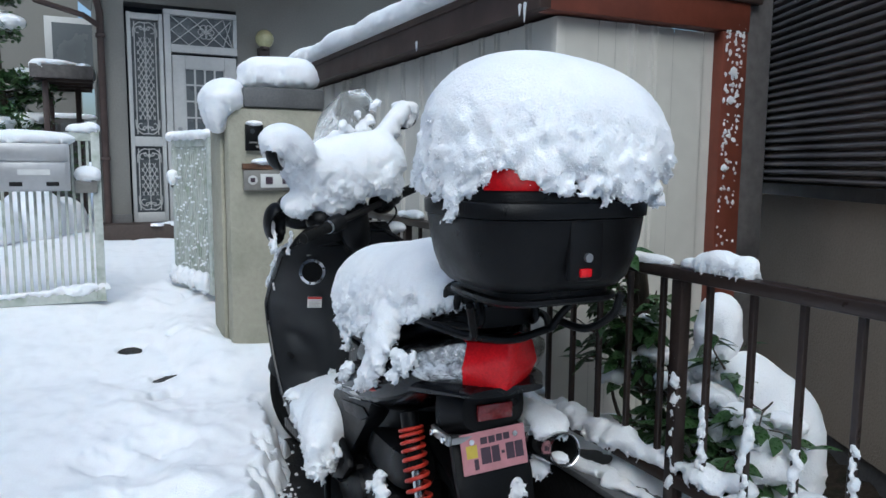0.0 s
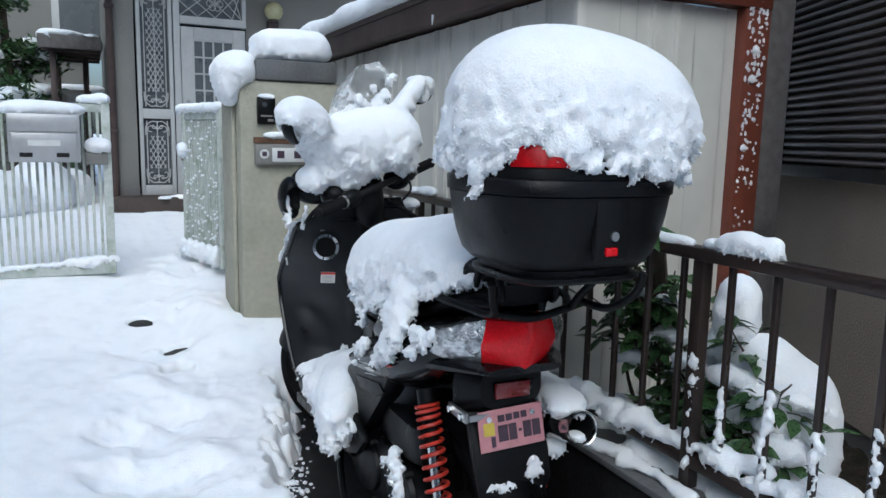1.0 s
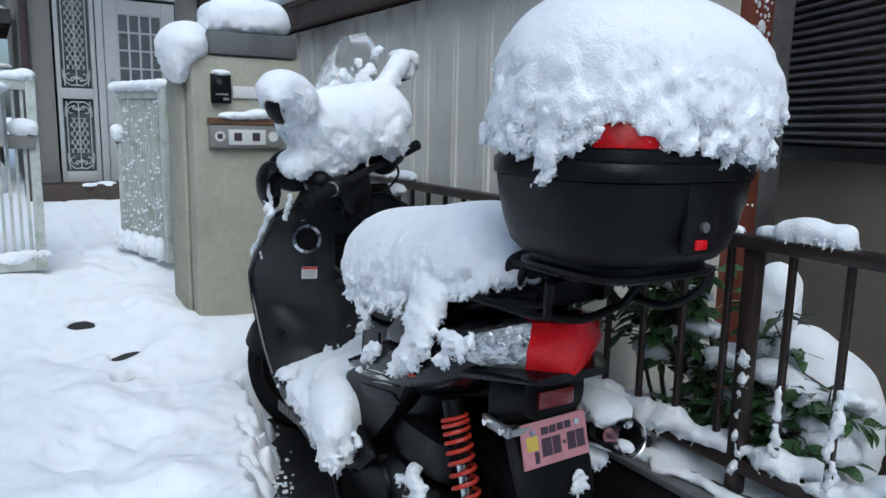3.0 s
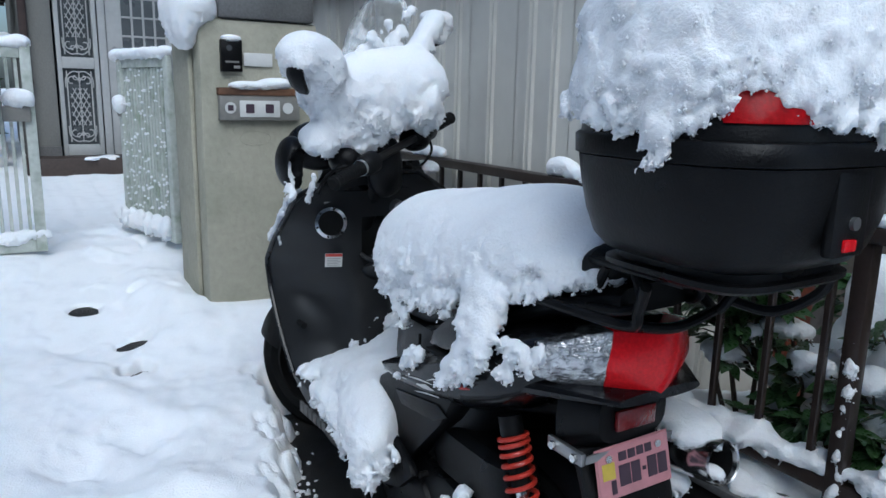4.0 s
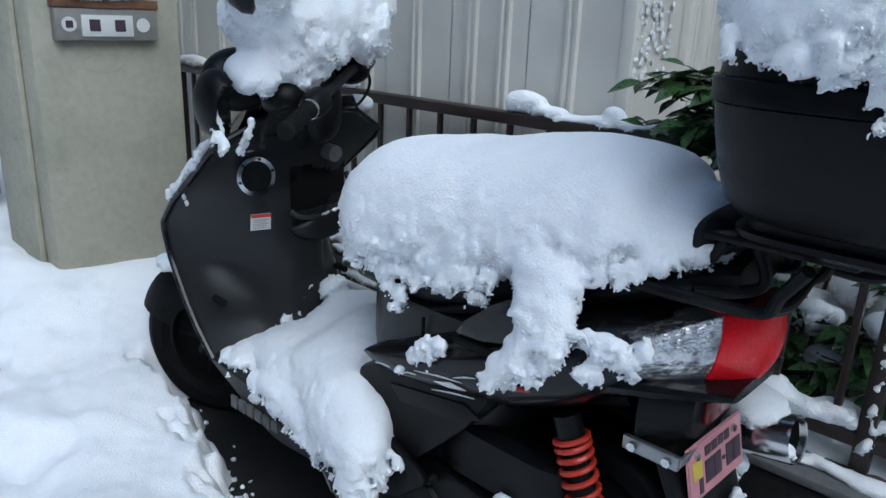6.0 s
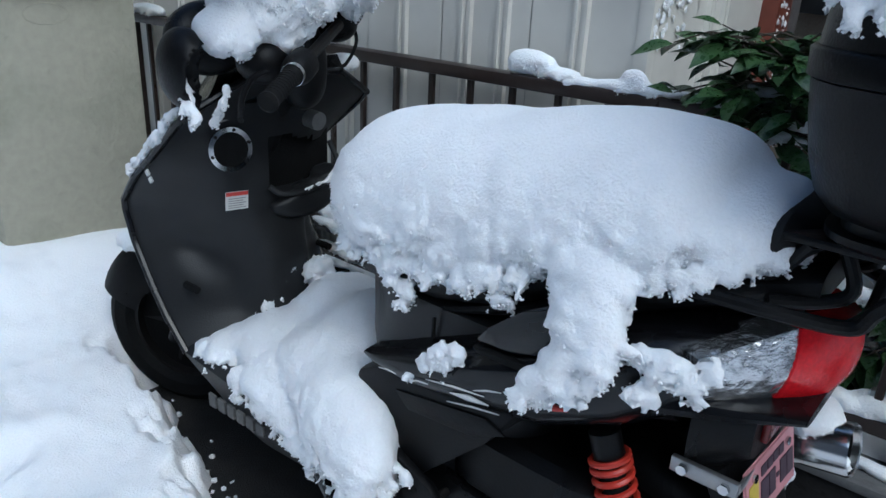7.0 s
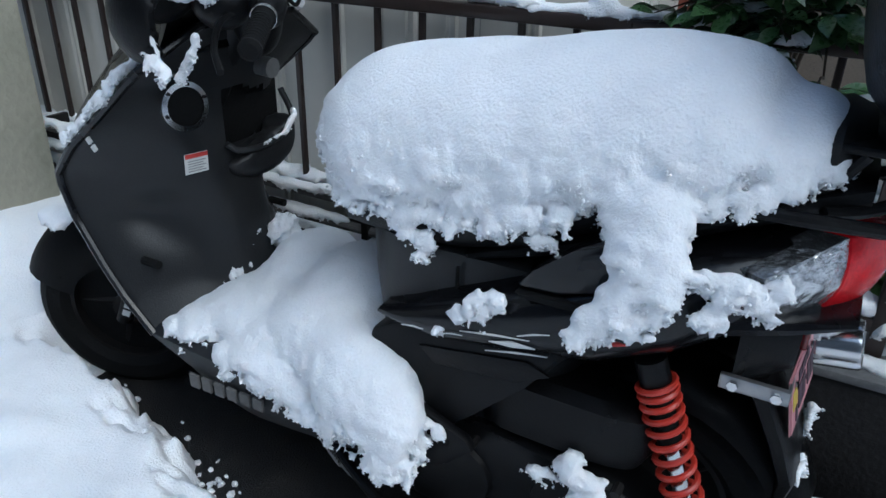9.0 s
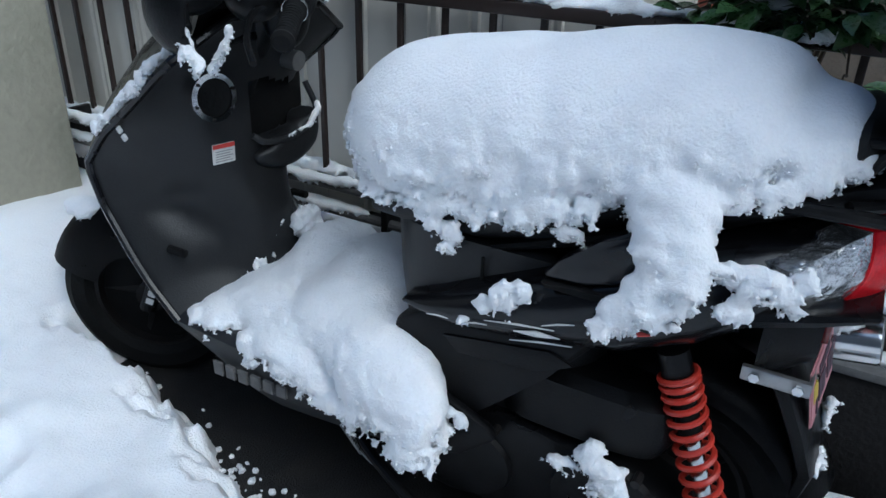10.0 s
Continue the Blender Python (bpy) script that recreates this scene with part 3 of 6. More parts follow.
def blob_part(name, blobs, mat, parent, h=0.008, k=0.03, keep=None, label=""):
    b = np.array([[*(np.array(q[:3]) - (q[3:] if len(q) == 6 else q[6])), *(np.array(q[:3]) + (q[3:] if len(q) == 6 else q[6]))] for q in blobs]
                 + [[*(np.array(q[3:6]) - q[6]), *(np.array(q[3:6]) + q[6])] for q in blobs if len(q) == 7])
    v, f = nets(lambda p: blob_field(p, blobs, k) if keep is None else np.maximum(blob_field(p, blobs, k), keep(p)), b[:, :3].min(0) - 3 * h, b[:, 3:].max(0) + 3 * h, h)
    ob = mesh_part(name, v, f, mat, None, label)
    ob.parent = parent
    if parent.type == "EMPTY":
        ob.matrix_parent_inverse = Matrix.Translation(-parent.location)
    return ob


def lerp_table(z, table):
    return float(np.interp(z, [a for a, b in table], [b for a, b in table]))


# leg shield: a dished inner face between forward-swept wings, with rolled edges
EDGE_Y = ((0.33, 2.655), (0.40, 2.72), (0.46, 2.76), (0.56, 2.815), (0.65, 2.842), (0.72, 2.78), (0.80, 2.675), (0.886, 2.565), (0.95, 2.53))
MID_Y = ((0.33, 2.54), (0.42, 2.60), (0.50, 2.612), (0.62, 2.60), (0.80, 2.60), (0.95, 2.56))
HALF = ((0.33, 0.232), (0.46, 0.240), (0.65, 0.246), (0.80, 0.244), (0.885, 0.246), (0.95, 0.130))


def shield_point(s, z, back=0.0):
    w, ye, ym = lerp_table(z, HALF), lerp_table(z, EDGE_Y), lerp_table(z, MID_Y)
    a = abs(s)
    y = ym + (ye - ym) * max(0.0, (a - 0.22) / 0.78) ** 1.7
    y -= 0.045 * math.exp(-(a * w / 0.085) ** 4) * min(1, max(0, (0.60 - z) / 0.12 + 0.35))
    y += 0.050 * math.exp(-((a - 0.60) / 0.22) ** 2) * math.exp(-((z - 0.56) / 0.06) ** 2)
    return Vector((CX + s * w, y + back, z))


def shield_grid(back, flip):
    zs = [0.33 + (0.95 - 0.33) * i / 40 for i in range(41)]
    ss = [-1 + 2 * j / 36 for j in range(37)]
    return [[shield_point(s, z, back) for s in ss] for z in zs]


bm = bmesh.new()
front = [[bm.verts.new(p) for p in row] for row in shield_grid(0.0, False)]
rear = [[bm.verts.new(p) for p in row] for row in shield_grid(0.018, True)]


def hole(i, j):
    "The slanting mouth of the glove pocket."
    z, a = 0.33 + 0.0155 * (i + 0.5), (-1 + (j + 0.5) / 18) * 0.245
    return -0.03 < a < 0.165 and 0.682 + 0.9 * max(0, a - 0.06) ** 1.4 < z < 0.815 - 0.25 * max(0, a)


for i in range(40):
    for j in range(36):
        if not hole(i, j):
            bm.faces.new((front[i][j], front[i][j + 1], front[i + 1][j + 1], front[i + 1][j]))
            bm.faces.new((rear[i][j], rear[i + 1][j], rear[i + 1][j + 1], rear[i][j + 1]))
for i in range(40):
    for j in (0, 36):
        bm.faces.new((front[i][j], front[i + 1][j], rear[i + 1][j], rear[i][j]))
for j in range(36):
    for i in (0, 40):
        bm.faces.new((front[i][j], front[i][j + 1], rear[i][j + 1], rear[i][j]))
shield = part("leg_shield", bm, GREYPLASTIC, scooter, "dished charcoal plastic leg shield", sharp=50)
for sgn in (-1, 1):
    pts = [shield_point(sgn, 0.33 + 0.56 * i / 24) + Vector((0, 0.004, 0)) for i in range(25)]
    part("edge_moulding", add_tube(bmesh.new(), pts, 0.009, 8), GLOSS, shield)
    top = [shield_point(sgn, 0.886), shield_point(sgn, 0.92), shield_point(sgn, 0.95), shield_point(sgn * 0.4, 0.95)]
    part("edge_moulding", add_tube(bmesh.new(), [p + Vector((0, 0.004, 0)) for p in top], 0.008, 8), GLOSS, shield)
# glove pocket behind the opening
part("glove_pocket", box((0.820, 2.635, 0.665), (1.04, 2.80, 0.825), 0.01), RUBBER, shield)
part("pocket_lip", tube([(0.826, 2.592, 0.700), (0.850, 2.580, 0.682), (0.910, 2.568, 0.678), (0.975, 2.568, 0.692), (1.022, 2.582, 0.715), (1.015, 2.605, 0.775)], 0.007, 8, 5), GREYPLASTIC, shield)
blob_part("pocket_bulge", [(0.925, 2.60, 0.65, 0.095, 0.038, 0.045), (0.995, 2.60, 0.69, 0.03, 0.04, 0.05)], GREYPLASTIC, shield, h=0.007, k=0.03, keep=lambda p: np.maximum(p[:, 2] - 0.690 - 0.35 * (p[:, 0] - 0.93), 2.568 - p[:, 1]))
# round fuel-lid ring, plate, key cover
rc = Vector((0.727, 2.588, 0.802))
nrm = Vector((-0.25, -1.0, 0.06)).normalized()
rot = nrm.to_track_quat("Z", "Y").to_matrix().to_4x4()


def ring_mesh(r0, r1, depth, n=40):
    bm = bmesh.new()
    rows = []
    for k in range(n):
        a = 2 * math.pi * k / n
        c, s = math.cos(a), math.sin(a)
        rows.append([bm.verts.new(q) for q in ((r0 * c, r0 * s, 0), (r0 * c, r0 * s, depth), (r1 * c, r1 * s, depth * 0.8), (r1 * c, r1 * s, 0))])
    for a, b in zip(rows, rows[1:] + rows[:1]):
        for i in range(4):
            bm.faces.new((a[i], a[(i + 1) % 4], b[(i + 1) % 4], b[i]))
    return bm


bm = ring_mesh(0.037, 0.047, 0.008)
bmesh.ops.transform(bm, matrix=Matrix.Translation(rc) @ rot, verts=bm.verts)
ring = part("fuel_lid_ring", bm, CHROME, shield, "polished ring round the fuel lid")
bm = add_tube(bmesh.new(), [(0, 0, -0.012), (0, 0, 0.003)], 0.0365, 28)
bmesh.ops.transform(bm, matrix=Matrix.Translation(rc) @ rot, verts=bm.verts)
part("fuel_lid", bm, RUBBER, shield)
for k in range(6):
    a = math.pi * k / 3 + 0.3
    bm = add_tube(bmesh.new(), [(0.042 * math.cos(a), 0.042 * math.sin(a), 0.006), (0.042 * math.cos(a), 0.042 * math.sin(a), 0.0105)], 0.0035, 8)
    bmesh.ops.transform(bm, matrix=Matrix.Translation(rc) @ rot, verts=bm.verts)
    part("ring_screw", bm, DARKSTEEL, shield)
SM = Matrix.Translation((0.733, 2.583, 0.690)) @ Matrix.Rotation(radians(-8), 4, "Z") @ Matrix.Rotation(radians(3), 4, "Y")
sticker = part("warning_sticker", box((-0.026, -0.0022, -0.020), (0.026, 0.0, 0.020), 0.0, SM), PAPER, shield, "white warning sticker with a red heading and grey lines")
part("heading", box((-0.0255, -0.0030, 0.011), (0.0255, -0.0023, 0.0195), 0.0, SM), REDINK, shield)
for k in range(5):
    part("print_line", box((-0.020, -0.0030, 0.004 - k * 0.005), (0.020 - 0.006 * (k % 2), -0.0023, 0.006 - k * 0.005), 0.0, SM), GREYINK, shield)
part("small_badge", box((-0.016, -0.003, -0.005), (0.016, 0.0, 0.005), 0.001, Matrix.Translation((0.722, 2.588, 0.868)) @ Matrix.Rotation(radians(-12), 4, "Y")), STEELBOX, shield)
part("key_cover", tube([(0.942, 2.605, 0.842), (0.942, 2.555, 0.838)], 0.021, 18), ALLOY, shield, "grey key switch cover dusted with snow")
part("latch_slot", box((0.848, 2.570, 0.478), (0.876, 2.590, 0.512), 0.003), RUBBER, shield)
for x, z in ((0.665, 0.475), (1.055, 0.475)):
    part("screw_hole", tube([(x, 2.655, z), (x, 2.70, z)], 0.009, 10), RUBBER, shield)

# front fairing, ahead of the leg shield
rings = []
for i in range(15):
    z = 0.40 + (0.98 - 0.40) * i / 14
    w, ye = lerp_table(min(z, 0.90), HALF) - 0.004, lerp_table(min(z, 0.90), EDGE_Y) + 0.012
    nose = 3.10 - 0.9 * abs(z - 0.58) ** 1.25 - 0.28 * max(0, z - 0.75)
    w *= 1 - 0.30 * max(0, z - 0.86) / 0.12
    ring = []
    for k in range(33):
        t = -1 + 2 * k / 32
        e = 1 - abs(t)
        ring.append((CX + w * t, ye + max(0.03, nose - ye) * (1 - (1 - e) ** 1.5), z))
    rings.append(ring)
fairing = part("front_fairing", loft(rings, True, True), GLOSS, scooter, "glossy black front fairing with white lettering")
FM = Matrix.Translation((0.636, 2.735, 0.745)) @ Matrix.Rotation(radians(50), 4, "X")
for k in range(4):
    part("lettering_bar", box((-0.022, -0.030 + k * 0.017, -0.004), (-0.017, -0.018 + k * 0.017, 0.006), 0.0, FM), PAPER, fairing)

# handlebar unit, turned to the left
GA, GB = Vector((0.615, 2.305, 0.953)), Vector((1.160, 2.626, 1.108))
u = (GB - GA).normalized()
fwd = Vector((-u.y, u.x, 0)).normalized()
bars = part("handlebar", tube([GA + 0.10 * u, GA + 0.2 * u, GB - 0.2 * u, GB - 0.10 * u], 0.012, 10), DARKSTEEL, scooter)
for e, s in ((GA, 1), (GB, -1)):
    grip = part("grip", add_tube(bmesh.new(), [e + s * t * u for t in (0.012, 0.02, 0.118, 0.124)], [0.0165, 0.0175, 0.0175, 0.021], 18), RUBBER, bars, "black ribbed rubber grip")
    for k in range(9):
        part("grip_rib", add_tube(bmesh.new(), [e + s * (0.026 + k * 0.010) * u, e + s * (0.031 + k * 0.010) * u], 0.0184, 16), RUBBER, bars)
    part("bar_end", add_tube(bmesh.new(), [e, e + s * 0.005 * u, e + s * 0.012 * u], [0.013, 0.0185, 0.0185], 18), RUBBER, bars, "black rubber bar end")
    part("bar_end_ring", add_tube(bmesh.new(), [e + s * 0.006 * u, e + s * 0.009 * u], 0.0192, 20), DARKSTEEL, bars)
    part("grip_collar", add_tube(bmesh.new(), [e + s * 0.125 * u, e + s * 0.135 * u], 0.022, 18), CHROME, bars)
    part("switch_pod", add_tube(bmesh.new(), [e + s * 0.136 * u, e + s * 0.15 * u, e + s * 0.19 * u, e + s * 0.20 * u], [0.022, 0.030, 0.030, 0.02], 16), BLACK, bars)
    hinge = e + s * 0.16 * u + 0.035 * fwd
    part("brake_lever", tube([hinge, hinge - s * 0.05 * u + 0.03 * fwd, e + s * 0.05 * u + 0.065 * fwd - Vector((0, 0, 0.015)), e - s * 0.005 * u + 0.045 * fwd - Vector((0, 0, 0.03))], 0.006, 8, 6), BLACK, bars)
part("throttle_cable", tube([GB - 0.17 * u, GB - 0.15 * u - Vector((0, 0.02, 0.06)), GB - 0.22 * u - Vector((0, 0.01, 0.09)), GB - 0.28 * u - Vector((0, 0, 0.06))], 0.004, 8, 6), RUBBER, bars)
blob_part("front_cowl", [(0.572, 2.475, 0.992, 0.042, 0.065, 0.072), (0.68, 2.565, 1.03, 0.09, 0.055, 0.07), (0.86, 2.63, 1.02, 0.10, 0.06, 0.07)], BLACK, bars, h=0.007, k=0.05, label="black headlight cowl", keep=lambda p: -blob_field(p, [(0.588, 2.42, 0.980, 0.042, 0.080, 0.056)], 0.01))
blob_part("rear_cowl", [(0.72, 2.455, 1.00, 0.05, 0.05, 0.045), (0.865, 2.515, 0.975, 0.055, 0.045, 0.095), (0.895, 2.545, 0.925, 0.040, 0.04, 0.045), (0.98, 2.54, 1.05, 0.05, 0.045, 0.04)], BLACK, bars, h=0.007, k=0.03, label="black plastic instrument cowl")
part("steering_neck", tube([(0.87, 2.56, 0.98), (0.865, 2.66, 0.80), (0.86, 2.78, 0.56)], 0.04, 14), BLACK, scooter)

# clear windscreen
bm = bmesh.new()
rows = []
c0 = Vector((0.765, 2.585, 1.04))
for i in range(15):
    v = i / 14
    hw = 0.165 * (1 - 0.06 * v) * (1 if v < 0.72 else math.sqrt(max(0.02, 1 - ((v - 0.72) / 0.30) ** 2)))
    rows.append([bm.verts.new(c0 + u.xy.normalized().to_3d() * hw * (-1 + 2 * j / 16) - fwd * (0.10 * v + 0.05 * (-1 + 2 * j / 16) ** 2) + Vector((0, 0, 0.40 * v + 0.02 * (-1 + 2 * j / 16)))) for j in range(17)])
for a, b in zip(rows, rows[1:]):
    for j in range(16):
        bm.faces.new((a[j], a[j + 1], b[j + 1], b[j]))
bmesh.ops.solidify(bm, geom=bm.faces[:], thickness=0.003)
SCREEN = glass_material("clear_acrylic", (0.90, 0.92, 0.93), 0.12, 1.35)
screen = part("windscreen", bm, SCREEN, scooter, "clear acrylic windscreen with snow sticking to it", sharp=60)
screen.visible_shadow = False

# mirrors
for c, tilt, tag in ((Vector((1.132, 2.694, 1.378)), -22, "R"), (Vector((0.545, 2.325, 1.225)), -35, "L")):
    mm = Matrix.Translation(c) @ Matrix.Rotation(radians(18 if tag == "R" else 62), 4, "Z") @ Matrix.Rotation(radians(-12), 4, "X") @ Matrix.Rotation(radians(tilt), 4, "Y")
    bm = loft([[mm @ Vector(p) for p in oval(0, y, 0, rx, rz, 2.6, 28, "y")] for y, rx, rz in ((-0.012, 0.056, 0.042), (-0.006, 0.062, 0.047), (0.012, 0.056, 0.042), (0.028, 0.036, 0.026), (0.034, 0.012, 0.010))])
    mir = part("mirror", bm, BLACK, scooter, "black rear-view mirror capped with snow")
    bm = loft([[mm @ Vector(p) for p in oval(0, y, 0, 0.054, 0.040, 2.6, 28, "y")] for y in (-0.0135, -0.0122)])
    part("mirror_glass", bm, CHROME, mir)
    if tag == "L":
        continue
    root = (GB if tag == "R" else GA) + (-0.19 if tag == "R" else 0.19) * u + Vector((0, 0, 0.02))
    part("mirror_stalk", tube([root, root + Vector((0, 0, 0.06)), c + Vector((-0.03 if tag == "R" else 0.04, 0.02, -0.05)), c + Vector((0, 0.02, 0))], 0.0065, 8, 6), BLACK, mir)

# front wheel, fork and fender, turned to the left
fw = Vector((0.82, 2.965, 0.225))
wm = Matrix.Translation(fw) @ Matrix.Rotation(radians(26), 4, "Z")


def wheel(name, m, r, w, label):
    bm = bmesh.new()
    prof = [(-w * 0.30, r * 0.62), (-w * 0.48, r * 0.72), (-w * 0.5, r * 0.86), (-w * 0.34, r * 0.965), (0, r), (w * 0.34, r * 0.965), (w * 0.5, r * 0.86), (w * 0.48, r * 0.72), (w * 0.30, r * 0.62)]
    rings = [[m @ Vector((x, q * math.cos(a), q * math.sin(a))) for x, q in prof] for a in [2 * math.pi * k / 40 for k in range(40)]]
    vs = [[bm.verts.new(p) for p in ring] for ring in rings]
    for a, b in zip(vs, vs[1:] + vs[:1]):
        for i in range(len(prof) - 1):
            bm.faces.new((a[i], a[i + 1], b[i + 1], b[i]))
    wob = part(name, bm, RUBBER, scooter, label)
    bm = bmesh.new()
    for q0, q1, x in ((0.60, 0.66, w * 0.34),):
        for a in range(1):
            rings = [[m @ Vector((xx, q * r * math.cos(t), q * r * math.sin(t))) for xx, q in ((-x, q1), (-x, q0), (x, q0), (x, q1))] for t in [2 * math.pi * k / 36 for k in range(36)]]
            vs = [[bm.verts.new(p) for p in ring] for ring in rings]
            for a1, b1 in zip(vs, vs[1:] + vs[:1]):
                for i in range(4):
                    bm.faces.new((a1[i], a1[(i + 1) % 4], b1[(i + 1) % 4], b1[i]))
    part("rim", bm, DARKSTEEL, wob)
    # Black disc added to close the wheel against bright snow behind the spokes.
    part("closing_disc", add_tube(bmesh.new(), [m @ Vector((-0.012, 0, 0)), m @ Vector((0.012, 0, 0))], 0.64 * r, 32), RUBBER, wob)
    for k in range(5):
        a = 2 * math.pi * k / 5
        part("spoke", add_tube(bmesh.new(), [m @ Vector((0, 0.03 * math.cos(a), 0.03 * math.sin(a))), m @ Vector((0, 0.62 * r * math.cos(a), 0.62 * r * math.sin(a)))], [0.018, 0.012], 8), DARKSTEEL, wob)
    part("hub", add_tube(bmesh.new(), [m @ Vector((-0.045, 0, 0)), m @ Vector((0.045, 0, 0))], 0.04, 16), DARKSTEEL, wob)
    return wob


wheel("front_wheel", wm, 0.232, 0.115, "black front wheel sunk in a snow hollow")
bm = bmesh.new()
rings = []
for k in range(22):
    a = radians(20 + 165 * k / 21)
    rr = 0.268
    wv = 0.078 * (1 - 0.45 * abs(k / 21 - 0.5) ** 2)
    rings.append([wm @ Vector((wv * math.sin(b), (rr - 0.11 * (1 - math.cos(b))) * math.cos(a), (rr - 0.11 * (1 - math.cos(b))) * math.sin(a))) for b in [radians(-105 + 210 * j / 12) for j in range(13)]])
bm = loft(rings, False, False)
bmesh.ops.solidify(bm, geom=bm.faces[:], thickness=0.004)
fender = part("front_fender", bm, BLACK, scooter, "black front fender with snow on its tip")
for s in (-1, 1):
    leg = part("fork_leg", add_tube(bmesh.new(), [wm @ Vector((s * 0.088, -0.01, -0.005)), wm @ Vector((s * 0.088, -0.075, 0.16)), wm @ Vector((s * 0.080, -0.13, 0.30))], 0.020, 14), ALLOY if s > 0 else BLACK, scooter)
    part("fork_bolt", add_tube(bmesh.new(), [wm @ Vector((s * 0.088, -0.085, 0.135)), wm @ Vector((s * 0.116, -0.085, 0.135))], 0.009, 10), CHROME, leg)
dm = wm @ Matrix.Translation((-0.112, -0.05, 0.075)) @ Matrix.Rotation(radians(22), 4, "X")
decal = part("fork_sleeve", box((-0.004, -0.014, -0.065), (0.004, 0.014, 0.065), 0.003, dm), BLACK, scooter)
for k in range(5):
    part("lettering_bar", box((-0.0065, -0.009, -0.055 + k * 0.022), (-0.0042, 0.009, -0.040 + k * 0.022), 0.0, dm), PAPER, decal)

# footboard and skirts
floor_ = part("footboard", prism([(2.66, 0.31), (2.62, 0.345), (2.16, 0.345), (2.12, 0.30), (2.12, 0.22), (2.52, 0.22)], CX - 0.20, CX + 0.20, 0.008), BLACK, scooter, "black footboard buried under snow")
for s in (-1, 1):
    rings = []
    for i in range(19):
        v = i / 18
        y = 2.668 - 0.60 * v
        zt = 0.345 + 0.010 * math.sin(v * 3) - 0.03 * v
        zb = 0.300 - 0.100 * math.sin(min(1, v * 2.2) * math.pi / 2) + 0.045 * max(0, v - 0.45)
        x = CX + s * (0.236 + 0.012 * math.sin(v * math.pi))
        xi = CX + s * 0.175
        rings.append([(xi, y, zt + 0.004), (x - s * 0.02, y, zt + 0.004), (x, y, zt - 0.012), (x - s * 0.004, y, (zt + zb) / 2), (x - s * 0.035, y, zb), (xi, y, zb)])
    skirt = part("side_skirt", loft(rings), GREYPLASTIC, scooter, "charcoal side skirt with grey emblem bars" if s < 0 else "")
    if s < 0:
        for k in range(6):
            yk = 2.545 - k * 0.034
            part("emblem_bar", box((CX - 0.2545, yk - 0.024, 0.252 + 0.002 * k), (CX - 0.2475, yk, 0.284 + 0.001 * k), 0.001, seg=1), FOUNDATION, skirt)
    low = prism([(2.13, 0.50), (2.05, 0.545), (1.76, 0.578), (1.84, 0.484), (1.935, 0.389), (2.04, 0.275), (2.115, 0.235), (2.16, 0.30)], CX + s * 0.140, CX + s * 0.202, 0.012)
    lowp = part("lower_side_panel", low, BLACK, scooter, "glossy wet lower side panel")
    part("panel_groove", prism([(2.03, 0.502), (1.84, 0.535), (1.80, 0.520), (1.86, 0.490), (2.0, 0.475)], CX + s * 0.2010, CX + s * 0.2070, 0.002), BLACK, lowp)
    corner = part("skirt_tail", prism([(2.12, 0.405), (2.06, 0.405), (1.93, 0.355), (1.915, 0.335), (1.98, 0.275), (2.08, 0.240), (2.12, 0.25)], CX + s * 0.2025, CX + s * 0.224, 0.006), BLACK, scooter)
    for yy, zz in ((2.00, 0.335), (1.965, 0.338)):
        part("screw_hole", tube([(CX + s * 0.222, yy, zz), (CX + s * 0.2255, yy, zz)], 0.008, 10), RUBBER, corner)

# seat column, seat, tail
part("seat_column", loft([oval(CX, 2.0, 0.34, 0.15, 0.17, 3.5), oval(CX, 1.98, 0.45, 0.165, 0.19, 3.5), oval(CX, 1.98, 0.56, 0.17, 0.205, 3.5), oval(CX, 1.95, 0.66, 0.16, 0.25, 3.5)]), GREYPLASTIC, scooter, "charcoal under-seat panel")
for s in (-1, 1):
    part("panel_joint", box((CX + s * 0.168, 1.978, 0.56), (CX + s * 0.174, 1.982, 0.645), 0.0), RUBBER, scooter)
SEAT = ((2.255, 0.655, 0.06, 0.020), (2.235, 0.668, 0.115, 0.040), (2.15, 0.690, 0.150, 0.055), (2.0, 0.705, 0.165, 0.062), (1.88, 0.735, 0.172, 0.060), (1.75, 0.800, 0.172, 0.062), (1.62, 0.850, 0.155, 0.058), (1.50, 0.895, 0.125, 0.045), (1.465, 0.905, 0.08, 0.025))
part("seat", loft([oval(CX, y, z, w, hh, 2.8, 32, "y") for y, z, w, hh in SEAT]), VINYL, scooter, "black vinyl seat under thick snow")
TAIL = ((2.115, 0.538, 0.200, 0.008), (2.08, 0.543, 0.212, 0.024), (2.0, 0.557, 0.222, 0.050), (1.87, 0.592, 0.227, 0.074), (1.74, 0.634, 0.225, 0.096), (1.64, 0.674, 0.208, 0.094), (1.585, 0.698, 0.186, 0.082), (1.535, 0.720, 0.150, 0.066), (1.49, 0.738, 0.115, 0.058))
tail = part("tail_fairing", loft([oval(CX, y, z, w, hh, 3.0, 36, "y") for y, z, w, hh in TAIL]), GLOSS, scooter, "glossy wet black tail fairing with thin silver stripes")
for s in (-1, 1):
    fin = part("side_fin", prism([(1.865, 0.668), (1.835, 0.700), (1.78, 0.745), (1.71, 0.785), (1.66, 0.790), (1.68, 0.735), (1.73, 0.690), (1.80, 0.668)], CX + s * 0.188, CX + s * 0.222, 0.010), GLOSS, tail)
